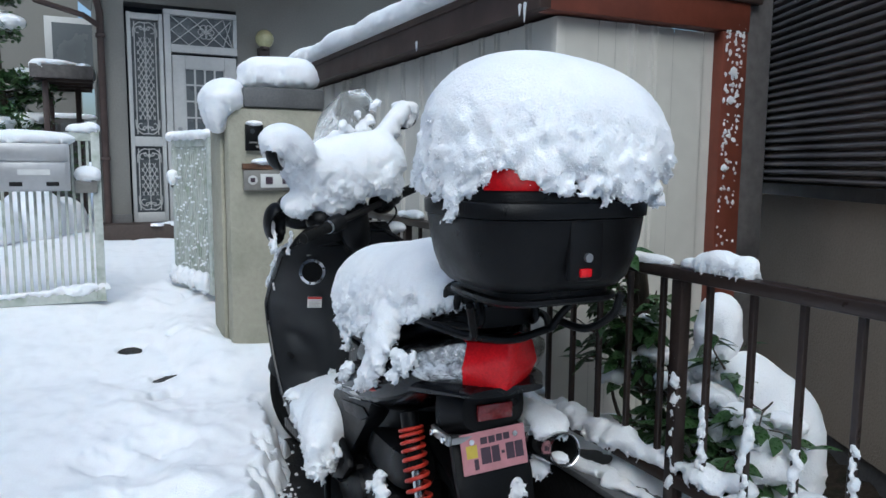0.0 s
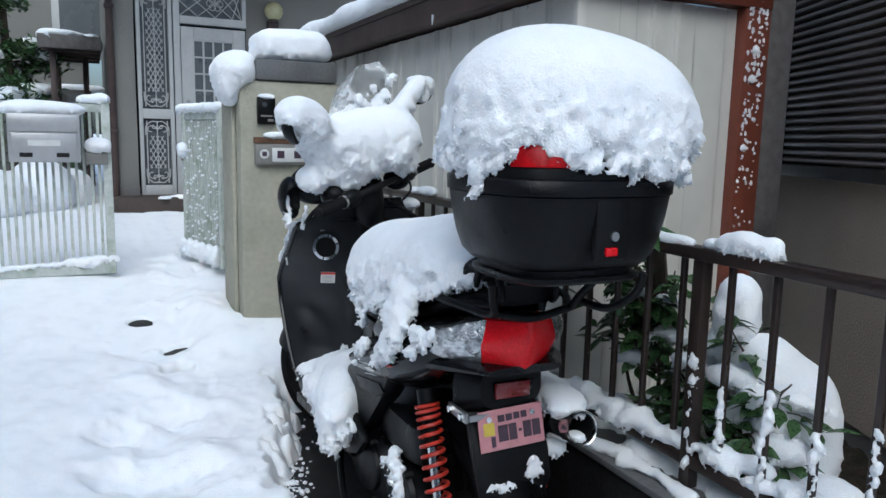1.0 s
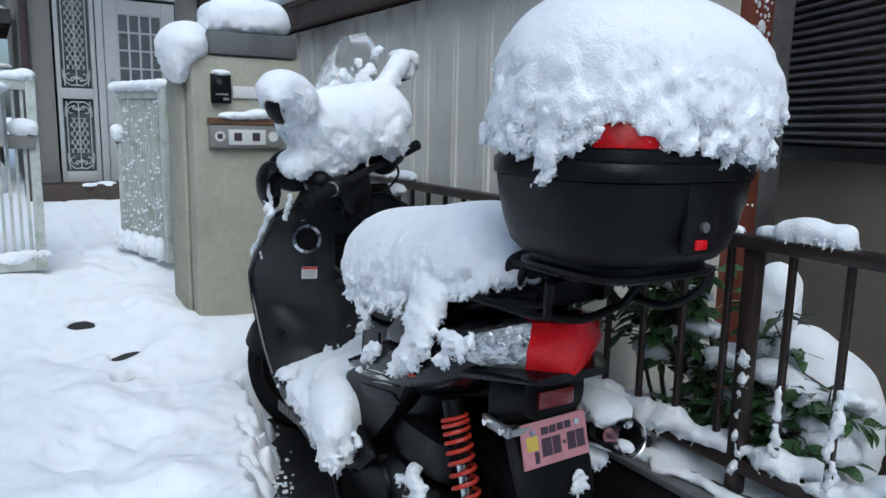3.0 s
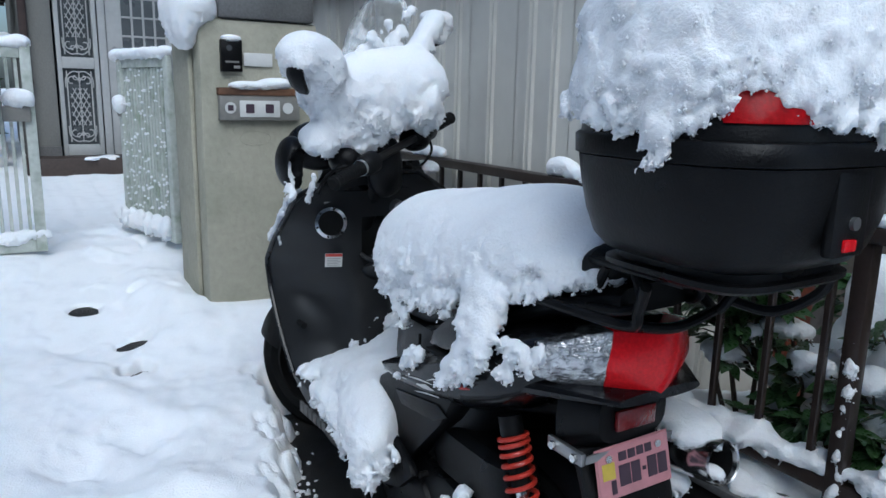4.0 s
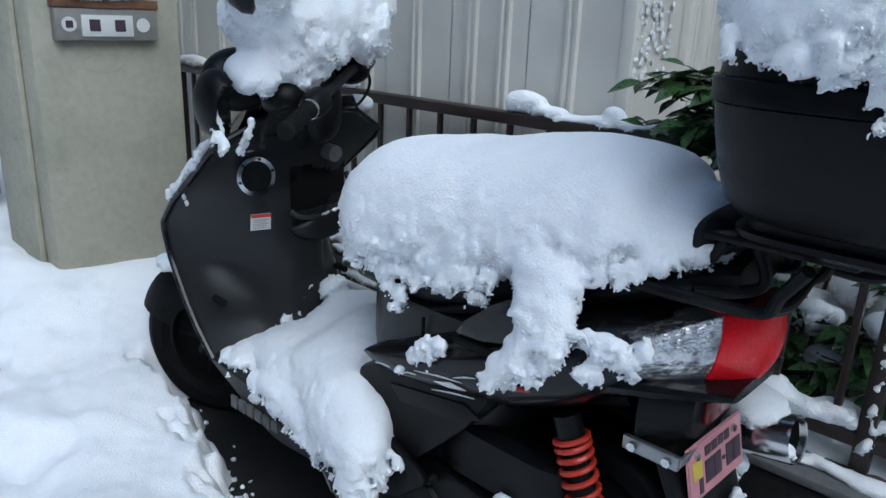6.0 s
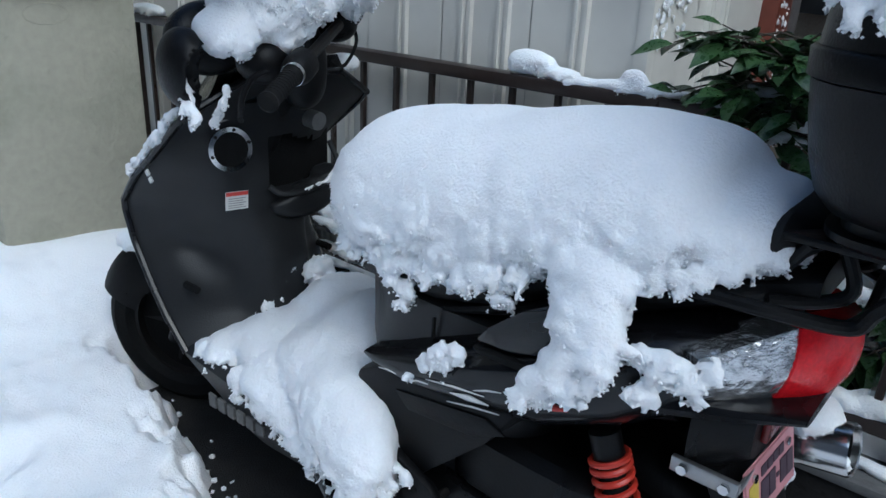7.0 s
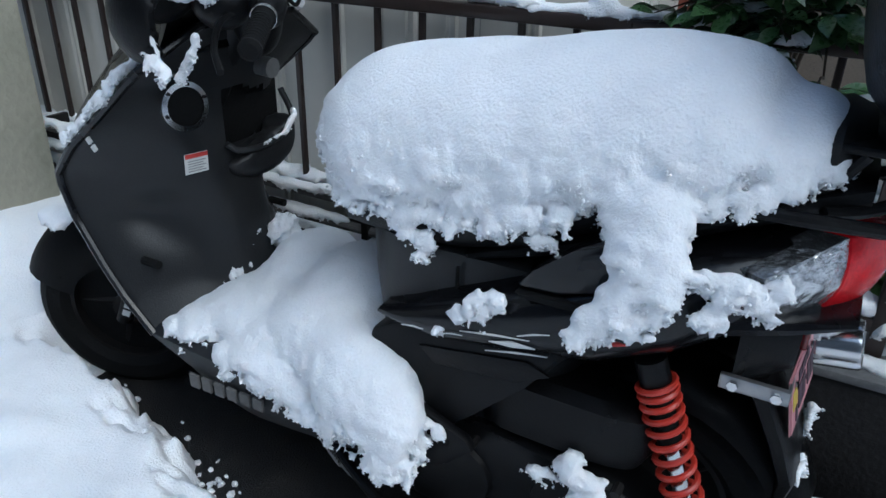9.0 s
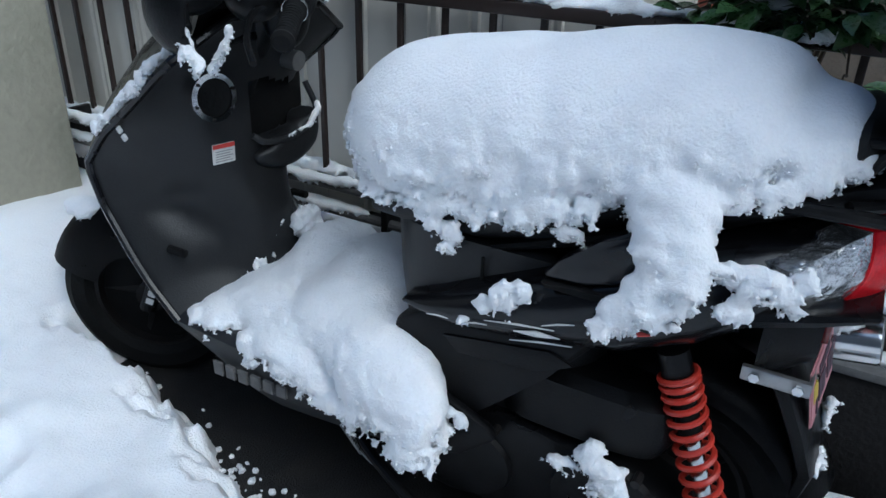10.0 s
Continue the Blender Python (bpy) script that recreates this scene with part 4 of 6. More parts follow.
    part("fin_shadow_gap", prism([(1.86, 0.662), (1.74, 0.668), (1.66, 0.72), (1.66, 0.70), (1.73, 0.655), (1.85, 0.654)], CX + s * 0.19, CX + s * 0.2265, 0.002), RUBBER, tail)
for k, (y0, z0, y1, z1, w) in enumerate(((2.05, 0.5460, 2.01, 0.5500, 0.0014), (1.98, 0.5520, 1.94, 0.5610, 0.0014), (1.945, 0.5680, 1.83, 0.5880, 0.0018), (1.895, 0.5660, 1.82, 0.5770, 0.0050), (1.90, 0.5480, 1.80, 0.5700, 0.0016), (1.85, 0.5900, 1.80, 0.6080, 0.0018))):
    xa = CX - 0.2268
    part("silver_stripe", tube([(xa, y0, z0), (xa - 0.0006, (y0 + y1) / 2, (z0 + z1) / 2 + 0.002), (xa, y1, z1)], [0.0008, w, 0.0008], 6), PAPER, tail)
part("red_flash", tube([(CX - 0.2262, 1.735, 0.618), (CX - 0.2268, 1.715, 0.624), (CX - 0.2262, 1.69, 0.628)], [0.001, 0.006, 0.001], 8), REDINK, tail)
part("silver_flash", tube([(CX - 0.2262, 1.725, 0.634), (CX - 0.2268, 1.70, 0.640), (CX - 0.2262, 1.675, 0.642)], [0.001, 0.005, 0.001], 8), PAPER, tail)
part("seat_hinge_panel", loft([oval(CX, 1.98, 0.655, 0.16, 0.012, 3, 24, "y"), oval(CX, 1.75, 0.735, 0.165, 0.022, 3, 24, "y"), oval(CX, 1.55, 0.82, 0.13, 0.03, 3, 24, "y"), oval(CX, 1.45, 0.845, 0.09, 0.025, 3, 24, "y")]), BLACK, scooter)


# tail lamp: a red middle lens and clear indicator lenses
def lamp_ring(v):
    """Level section of the tail lamp, from the left flank round the stern to the right; v runs from bottom to top."""
    out = []
    for k in range(41):
        a = -1 + 2 * k / 40
        x = CX + 0.181 * math.copysign(min(1, abs(a) / 0.98) ** 0.86, a)
        y = 1.396 + 0.112 * abs(a) ** 1.15 + 0.025 * abs(a) ** 3
        y += 0.014 * (1 - math.sin(v * math.pi)) + 0.020 * (1 - v)
        x -= math.copysign(0.030 * (0.5 - v) * max(0.0, 1 - abs(abs(a) - 0.5) / 0.45), a)
        zc = 0.730 - 0.010 * max(0, abs(a) - 0.4)
        hh = 0.060 - 0.034 * max(0, (abs(a) - 0.5) / 0.5) ** 1.4
        out.append((x, y, zc + hh * (2 * v - 1)))
    return out


rows = [lamp_ring(i / 10) for i in range(11)]


def lamp_piece(k0, k1, mat, name, parent, push, label):
    bm = bmesh.new()
    f0 = [[bm.verts.new(Vector(p) + Vector((0, push, 0))) for p in r[k0:k1 + 1]] for r in rows]
    b0 = [[bm.verts.new(Vector(p) + Vector((0, 0.045 if abs(p[0] - CX) < 0.12 else 0.03, 0)) + Vector(((CX - p[0]) * 0.08, 0, 0))) for p in r[k0:k1 + 1]] for r in rows]
    n, m = len(f0), len(f0[0])
    for i in range(n - 1):
        for j in range(m - 1):
            bm.faces.new((f0[i][j], f0[i][j + 1], f0[i + 1][j + 1], f0[i + 1][j]))
            bm.faces.new((b0[i][j], b0[i + 1][j], b0[i + 1][j + 1], b0[i][j + 1]))
        for j in (0, m - 1):
            bm.faces.new((f0[i][j], f0[i + 1][j], b0[i + 1][j], b0[i][j]))
    for j in range(m - 1):
        for i in (0, n - 1):
            bm.faces.new((f0[i][j], f0[i][j + 1], b0[i][j + 1], b0[i][j]))
    return part(name, bm, mat, parent, label, sharp=45)


lamp = lamp_piece(10, 30, RED_LENS, "tail_lamp", scooter, -0.003, "red tail lamp lens")
SILVERED = material("silvered_reflector", (0.70, 0.71, 0.72), 0.12, metal=0.9, vary=0.3, grain=45, bump=0.9, blotch=30, second=(0.22, 0.22, 0.23), mix=0.75, coat=0.6)
for k0, k1, s in ((0, 10, -1), (30, 40, 1)):
    ind = lamp_piece(k0, k1, SILVERED, "indicator", lamp, 0.0, "silvered indicator with clear lens and amber bulbs")
    for k in (3, 6):
        q = Vector(rows[6][k0 + k] if s < 0 else rows[6][k1 - k])
        part("amber_bulb", lathe(q + Vector((-s * 0.008, 0.010, 0)), (s * 0.75, -0.66, 0), ((0.0, 0.010), (0.006, 0.010), (0.0095, 0.007), (0.011, 0.001)), 16), ORANGE, ind)
part("lamp_surround", loft([oval(CX, 1.425, 0.672, 0.10, 0.010, 3, 24, "y"), oval(CX, 1.50, 0.672, 0.150, 0.022, 3, 24, "y"), oval(CX, 1.60, 0.66, 0.185, 0.03, 3, 24, "y")]), GLOSS, scooter)

# under-tail, reflector, plate
under = part("under_tail", loft([oval(CX, 1.56, 0.60, 0.12, 0.10, 3, 24, "y"), oval(CX, 1.52, 0.610, 0.105, 0.075, 3, 24, "y"), oval(CX, 1.485, 0.615, 0.085, 0.055, 3, 24, "y")]), BLACK, scooter)
part("reflector", box((CX - 0.048, 1.474, 0.588), (CX + 0.048, 1.486, 0.628), 0.004), DARK_RED, under, "dark red rear reflector")
PM = Matrix.Translation((0.855, 1.468, 0.517)) @ Matrix.Rotation(radians(-5), 4, "Z") @ Matrix.Rotation(radians(-11), 4, "X") @ Matrix.Rotation(radians(-4), 4, "Y") @ Matrix.Diagonal((0.97, 1, 0.84, 1))
plate = part("number_plate", box((-0.085, -0.001, -0.055), (0.085, 0.001, 0.055), 0.0, PM), PINK, scooter, "pink number plate with dark bars")
part("plate_edge", box((-0.088, 0.0012, -0.058), (0.088, 0.003, 0.058), 0.0012, PM), PINK, plate)
for k, (x0, x1, z0, z1) in enumerate(((-0.036, -0.018, 0.022, 0.041), (-0.014, 0.003, 0.022, 0.041), (0.007, 0.023, 0.023, 0.042), (0.027, 0.043, 0.023, 0.042),
                                      (-0.058, -0.047, -0.046, -0.016), (-0.038, -0.012, -0.034, 0.012), (-0.009, 0.012, -0.034, 0.012), (0.0175, 0.0255, -0.014, -0.006), (0.030, 0.052, -0.034, 0.012), (0.055, 0.077, -0.034, 0.012))):
    part("plate_bar", box((x0, -0.0026, z0), (x1, -0.0011, z1), 0.0, PM), INK, plate)
part("tax_sticker", box((-0.076, -0.0022, -0.012), (-0.047, -0.0011, 0.024), 0.0, PM), YELLOW, plate, "yellow sticker")
for x in (-0.060, 0.058):
    part("plate_bolt", add_tube(bmesh.new(), [PM @ Vector((x, -0.005, 0.034)), PM @ Vector((x, 0.0, 0.034))], 0.007, 10), CHROME, plate)
br = part("plate_bracket", box((0.735, 1.480, 0.538), (0.745, 1.575, 0.562), 0.002), ALLOY, scooter)
part("bracket_arm", box((0.745, 1.479, 0.540), (0.985, 1.4845, 0.556), 0.002), ALLOY, br)
for yy in (1.497, 1.556):
    part("bracket_bolt", tube([(0.727, yy, 0.55), (0.7348, yy, 0.55)], 0.008, 6), CHROME, br)

# rear wheel, hugger, engine, belt case
wheel("rear_wheel", Matrix.Translation((CX, 1.665, 0.225)), 0.226, 0.125, "black rear wheel")
rings = []
for k in range(16):
    a = radians(20 + 150 * k / 15)
    rings.append([(CX + 0.085 * math.sin(b), 1.665 + (0.275 - 0.05 * (1 - math.cos(b))) * -math.cos(a), 0.235 + (0.275 - 0.05 * (1 - math.cos(b))) * math.sin(a)) for b in [radians(-95 + 190 * j / 10) for j in range(11)]])
bm = loft(rings, False, False)
bmesh.ops.solidify(bm, geom=bm.faces[:], thickness=0.005)
part("rear_fender", bm, BLACK, scooter, "black rear fender dusted with snow")
part("mud_flap", loft([oval(CX, 1.53, 0.55, 0.10, 0.02, 4, 24), oval(CX, 1.48, 0.45, 0.105, 0.018, 4, 24), oval(CX, 1.455, 0.385, 0.10, 0.016, 4, 24), oval(CX, 1.46, 0.33, 0.085, 0.012, 4, 24)]), BLACK, scooter)
case = part("belt_case", loft([[(x, 1.90 + 0.30 * math.cos(a) * (1.0 + 0.0 * math.sin(a)) * ins, 0.245 + (0.105 + 0.02 * math.cos(a)) * math.sin(a) * ins) for a in [2 * math.pi * k / 40 for k in range(40)]] for x, ins in ((0.79, 1.0), (0.705, 1.0), (0.690, 0.95), (0.685, 0.82))]), BLACK, scooter, "dull black belt drive case with a clump of snow")
part("case_cover", loft([[(x, 2.02 + 0.125 * math.cos(a) * ins, 0.235 + 0.085 * math.sin(a) * ins) for a in [2 * math.pi * k / 32 for k in range(32)]] for x, ins in ((0.6846, 1.0), (0.674, 0.97), (0.670, 0.86))]), BLACK, case)
part("case_rib", loft([[(x, 1.73 + 0.095 * math.cos(a) * ins, 0.255 + 0.090 * math.sin(a) * ins) for a in [2 * math.pi * k / 32 for k in range(32)]] for x, ins in ((0.6846, 1.0), (0.672, 0.95), (0.669, 0.80))]), BLACK, case)
for y, z in ((2.15, 0.27), (1.93, 0.325), (1.90, 0.165), (1.68, 0.335), (2.02, 0.315), (1.80, 0.19)):
    part("case_bolt", tube([(0.690, y, z), (0.664, y, z)], 0.008, 8), DARKSTEEL, case)
part("air_box", loft([oval(0.745, 1.80, 0.36, 0.055, 0.14, 4, 28), oval(0.745, 1.79, 0.40, 0.06, 0.15, 4, 28), oval(0.745, 1.78, 0.455, 0.055, 0.13, 4, 28), oval(0.75, 1.78, 0.47, 0.04, 0.10, 4, 28)]), BLACK, scooter, "black air cleaner box")
part("engine", box((0.80, 1.75, 0.16), (1.0, 2.12, 0.36), 0.03), DARKSTEEL, scooter)
part("frame_tube", tube([(0.80, 2.10, 0.40), (0.78, 1.85, 0.52), (0.80, 1.60, 0.60)], 0.022, 10, 5), RUBBER, scooter)

# rear shocks with red springs
for sx in (0.718, 1.002):
    t0, t1 = Vector((sx, 1.668, 0.556)), Vector((sx, 1.566, 0.275))
    d = (t1 - t0).normalized()
    shock = part("shock", add_tube(bmesh.new(), [t0, t0.lerp(t1, 0.9)], 0.014, 12), CHROME, scooter, "rear shock absorber with a red coil spring")
    part("upper_mount", add_tube(bmesh.new(), [t0 - 0.01 * d, t0 + 0.035 * d], 0.024, 14), BLACK, shock)
    part("damper_body", add_tube(bmesh.new(), [t0.lerp(t1, 0.12), t0.lerp(t1, 0.45)], 0.019, 12), RUBBER, shock)
    part("lower_mount", add_tube(bmesh.new(), [t0.lerp(t1, 0.93), t1 + 0.02 * d], 0.022, 14), BLACK, shock)
    side = d.cross(Vector((1, 0, 0))).normalized()
    pts = []
    turns = 11
    for k in range(turns * 16 + 1):
        v = k / (turns * 16)
        w = 0.10 + 0.86 * (v ** 1.35)
        a = 2 * math.pi * turns * v
        pts.append(t0.lerp(t1, w) + 0.0285 * (math.cos(a) * Vector((1, 0, 0)) + math.sin(a) * side))
    part("spring", add_tube(bmesh.new(), pts, 0.0052, 7), RED_SPRING, shock, "red enamelled coil spring")

# exhaust
ex = part("exhaust", tube([(1.02, 2.05, 0.22), (1.03, 1.85, 0.34), (1.02, 1.66, 0.455), (1.012, 1.52, 0.495)], [0.045, 0.058, 0.060, 0.052], 20, 5), DARKSTEEL, scooter, "steel exhaust silencer with a snow-lined chrome tip")
e0, e1 = Vector((1.014, 1.535, 0.490)), Vector((1.006, 1.390, 0.518))
ed = (e1 - e0).normalized()
part("exhaust_tip", lathe(e0, ed, ((0.0, 0.046), (0.030, 0.047), (0.034, 0.042), (0.142, 0.043), (0.148, 0.041), (0.146, 0.038), (0.06, 0.036), (0.06, 0.001))), CHROME, ex, "chrome exhaust tip")
# Black lining set inside the chrome tip.
part("tip_dark_liner", lathe(e0, ed, ((0.135, 0.0372), (0.062, 0.0355), (0.0615, 0.001))), RUBBER, ex)
part("clamp", add_tube(bmesh.new(), [e0 - 0.02 * ed, e0 - 0.005 * ed], 0.056, 24), ALLOY, ex)

# side stand
stand = part("side_stand", tube([(0.70, 2.27, 0.21), (0.66, 2.20, 0.175), (0.63, 2.08, 0.125), (0.625, 2.02, 0.095)], 0.011, 10, 4), BLACK, scooter)
pts = [Vector((0.662, 2.285, 0.235)).lerp(Vector((0.652, 2.205, 0.165)), k / 120) + 0.0065 * Vector((math.cos(k * 0.9), 0.5 * math.sin(k * 0.9), math.sin(k * 0.9))) for k in range(121)]
part("stand_spring", add_tube(bmesh.new(), pts, 0.0016, 5), ALLOY, stand)
part("spring_hook", tube([(0.652, 2.205, 0.165), (0.650, 2.180, 0.150), (0.650, 2.172, 0.162), (0.652, 2.185, 0.170)], 0.0025, 6, 5), ALLOY, stand)
part("stand_foot", box((0.585, 1.99, 0.075), (0.655, 2.05, 0.092), 0.004), BLACK, stand)

# carrier under the top box
rack = part("carrier", box((0.740, 1.30, 0.905), (0.985, 1.52, 0.917), 0.004), BLACK, scooter, "black steel tube luggage carrier")
for s in (-1, 1):
    part("side_tube", tube([(CX + s * 0.14, 1.76, 0.795), (CX + s * 0.155, 1.62, 0.822), (CX + s * 0.15, 1.50, 0.826), (CX + s * 0.105, 1.41, 0.816), (CX + s * 0.115, 1.385, 0.850), (CX + s * 0.14, 1.35, 0.900)], 0.0095, 10, 6), BLACK, rack)
    part("stay", tube([(CX + s * 0.105, 1.54, 0.835), (CX + s * 0.10, 1.50, 0.86), (CX + s * 0.105, 1.47, 0.905)], 0.009, 10, 5), BLACK, rack)
    part("stay", tube([(CX + s * 0.075, 1.44, 0.905), (CX + s * 0.072, 1.42, 0.850), (CX + s * 0.082, 1.45, 0.828), (CX + s * 0.12, 1.50, 0.826)], 0.009, 10, 5), BLACK, rack)
part("cross_tube", tube([(CX - 0.105, 1.41, 0.816), (CX, 1.405, 0.80), (CX + 0.105, 1.41, 0.816)], 0.0095, 10, 5), BLACK, rack)
part("rear_loop", tube([(CX + 0.12, 1.40, 0.835), (CX + 0.15, 1.33, 0.828), (CX + 0.175, 1.27, 0.87), (CX + 0.18, 1.25, 0.92)], 0.0095, 10, 6), BLACK, rack)

# top box
BY = 1.325
BX = 0.856
tb = thing("top_box", (BX, BY, 0.918), "matt black plastic top box on the scooter's carrier, heaped with snow", "top box")
part("base_plate", loft([oval(BX, BY, 0.919, 0.1430, 0.1340, 4.5, 40), oval(BX, BY, 0.925, 0.1510, 0.1420, 4.5, 40), oval(BX, BY, 0.933, 0.1510, 0.1420, 4.5, 40), oval(BX, BY, 0.9345, 0.1370, 0.1280, 4.5, 40), oval(BX, BY, 0.946, 0.1370, 0.1280, 4.5, 40)]), BLACK, tb)
part("tub", loft([oval(BX, BY, 0.947, 0.1450, 0.1340, 3.6, 56), oval(BX, BY, 0.953, 0.1630, 0.1500, 3.4, 56), oval(BX, BY, 0.972, 0.1810, 0.1660, 3.3, 56), oval(BX, BY, 1.01, 0.1950, 0.1790, 3.2, 56), oval(BX, BY, 1.055, 0.2040, 0.1880, 3.2, 56), oval(BX, BY, 1.094, 0.2090, 0.1930, 3.2, 56)]), BLACK, tb, sharp=60)
part("rim_band", loft([oval(BX, BY, 1.0945, 0.2055, 0.1895, 3.2, 56), oval(BX, BY, 1.097, 0.2140, 0.1980, 3.2, 56), oval(BX, BY, 1.124, 0.2150, 0.1990, 3.2, 56), oval(BX, BY, 1.128, 0.2110, 0.1950, 3.2, 56)]), BLACK, tb, sharp=60)
part("lid", loft([oval(BX, BY, 1.1285, 0.2080, 0.1920, 3.2, 56), oval(BX, BY, 1.16, 0.2050, 0.1900, 3.1, 56), oval(BX, BY, 1.19, 0.1950, 0.1810, 3.0, 56), oval(BX, BY, 1.215, 0.1700, 0.1590, 2.8, 56), oval(BX, BY, 1.225, 0.1150, 0.1040, 2.5, 56)]), BLACK, tb, sharp=60)
for s in (-1, 1):
    rr = []
    for z, rx, ry in ((1.150, 0.2095, 0.194), (1.178, 0.2045, 0.1895), (1.205, 0.1945, 0.180)):
        xs = [0.088 + 0.102 * k / 14 for k in range(15)]
        rr.append([(BX + s * q, BY - ry * max(0.0, 1 - (min(q, rx) / rx) ** 3.1) ** (1 / 3.1) - 0.001, z) for q in xs])
    bm = loft(rr, False, False)
    bmesh.ops.solidify(bm, geom=bm.faces[:], thickness=0.003)
    part("red_panel", bm, RED_LENS, tb, "red reflector panel peeping out of the snow")
lock = part("lock_panel", box((BX - 0.040, BY - 0.1945, 0.975), (BX + 0.040, BY - 0.176, 1.092), 0.008, Matrix.Identity(4)), BLACK, tb)
part("lock_cylinder", tube([(BX + 0.001, BY - 0.2005, 1.022), (BX + 0.001, BY - 0.190, 1.022)], 0.0090, 16), ALLOY, lock, "chrome lock cylinder")
part("push_button", box((BX - 0.018, BY - 0.1995, 0.984), (BX + 0.010, BY - 0.190, 1.001), 0.003), RED_LENS, lock, "red push button")

# ---- snow lying on the scooter ----
def fringe(pts, n, r0, r1, drop, seed):
    """Small crumbs hung along an edge given by (x, y, z) points."""
    rnd = random.Random(seed)
    out = []
    for k in range(n):
        t = rnd.random() * (len(pts) - 1)
        i = int(t)
        q = Vector(pts[i]).lerp(Vector(pts[i + 1]), t - i)
        r = rnd.uniform(r0, r1)
        out.append((q.x + rnd.uniform(-0.008, 0.008), q.y + rnd.uniform(-0.01, 0.01), q.z - rnd.random() ** 2 * drop, r, r * 1.1, r * rnd.uniform(0.9, 1.6)))
    return out


snow("top_box_snow", [(0.872, 1.33, 1.272, 0.250, 0.232, 0.146), (0.80, 1.335, 1.275, 0.165, 0.195, 0.148), (0.955, 1.325, 1.255, 0.175, 0.21, 0.132), (0.86, 1.325, 1.212, 0.220, 0.205, 0.080),
                      (0.685, 1.30, 1.20, 0.055, 0.10, 0.055), (0.655, 1.38, 1.20, 0.04, 0.08, 0.05), (0.648, 1.285, 1.160, 0.026, 0.030, 0.035), (0.640, 1.276, 1.128, 0.016, 0.020, 0.030),
                      (0.83, 1.137, 1.203, 0.04, 0.03, 0.035), (0.90, 1.132, 1.192, 0.07, 0.03, 0.040), (0.97, 1.147, 1.186, 0.05, 0.035, 0.042), (0.765, 1.146, 1.186, 0.040, 0.03, 0.034),
                      (1.05, 1.24, 1.215, 0.06, 0.10, 0.05)]
     + fringe([(0.640, 1.47, 1.18), (0.640, 1.35, 1.176), (0.645, 1.27, 1.165), (0.665, 1.225, 1.175)], 70, 0.005, 0.012, 0.026, 2)
     + fringe([(0.648, 1.30, 1.15), (0.636, 1.28, 1.11), (0.640, 1.262, 1.13)], 22, 0.004, 0.009, 0.02, 12)
     + fringe([(0.745, 1.150, 1.182), (0.80, 1.128, 1.176), (0.87, 1.122, 1.165), (0.93, 1.122, 1.158), (0.985, 1.138, 1.165), (1.03, 1.17, 1.185)], 110, 0.005, 0.011, 0.018, 4),
     "tall rounded heap of fresh snow on the top box", h=0.0050, k=0.05, rough=0.0115, top=0.04, seed=3, crumb=40,
     keep=lambda p: -blob_field(p, [(0.698, 1.185, 1.158, 0.026, 0.05, 0.036)], 0.01))
snow("rim_snow", [(1.045, 1.175, 1.135, 0.028, 0.03, 0.016), (1.06, 1.21, 1.135, 0.02, 0.03, 0.014)], "clump of snow on the box rim", h=0.005, k=0.015, rough=0.008, seed=8)
snow("seat_snow", [(0.86, 2.145, 0.815, 0.182, 0.165, 0.128), (0.86, 2.03, 0.832, 0.188, 0.18, 0.122), (0.86, 1.93, 0.850, 0.188, 0.18, 0.117), (0.86, 1.80, 0.873, 0.188, 0.17, 0.126), (0.86, 1.70, 0.890, 0.182, 0.125, 0.112), (0.86, 1.635, 0.900, 0.165, 0.075, 0.085),
                   (0.732, 2.11, 0.765, 0.064, 0.13, 0.066), (0.726, 1.97, 0.785, 0.068, 0.15, 0.066), (0.726, 1.82, 0.830, 0.066, 0.13, 0.056), (0.733, 1.68, 0.868, 0.058, 0.11, 0.045), (0.80, 1.545, 0.895, 0.09, 0.06, 0.040), (0.85, 1.540, 0.914, 0.10, 0.045, 0.036), (0.76, 1.60, 0.885, 0.07, 0.06, 0.04), (0.86, 2.245, 0.79, 0.115, 0.07, 0.075),
                   (0.664, 1.695, 0.800, 0.030, 0.060, 0.045), (0.645, 1.685, 0.760, 0.027, 0.055, 0.040), (0.634, 1.670, 0.722, 0.024, 0.044, 0.032), (0.628, 1.712, 0.690, 0.020, 0.034, 0.030), (0.621, 1.735, 0.660, 0.015, 0.030, 0.026), (0.638, 1.622, 0.748, 0.010, 0.022, 0.010)]
     + fringe([(0.76, 2.265, 0.74), (0.705, 2.20, 0.725), (0.685, 2.13, 0.712), (0.680, 2.02, 0.732), (0.674, 1.92, 0.755), (0.674, 1.80, 0.788)], 200, 0.005, 0.012, 0.024, 6)
     + fringe([(0.690, 2.085, 0.705), (0.682, 2.05, 0.688), (0.680, 2.02, 0.70)], 26, 0.004, 0.010, 0.022, 16)
     + fringe([(0.680, 1.66, 0.825), (0.695, 1.58, 0.852), (0.715, 1.53, 0.878)], 46, 0.004, 0.010, 0.014, 7)
     + fringe([(0.64, 1.625, 0.735), (0.626, 1.66, 0.700), (0.620, 1.70, 0.662), (0.615, 1.765, 0.635)], 50, 0.004, 0.009, 0.012, 8),
     "thick loaf of fresh snow on the seat, slumping down the side", h=0.0047, k=0.05, rough=0.0115, top=0.03, seed=11, crumb=40)
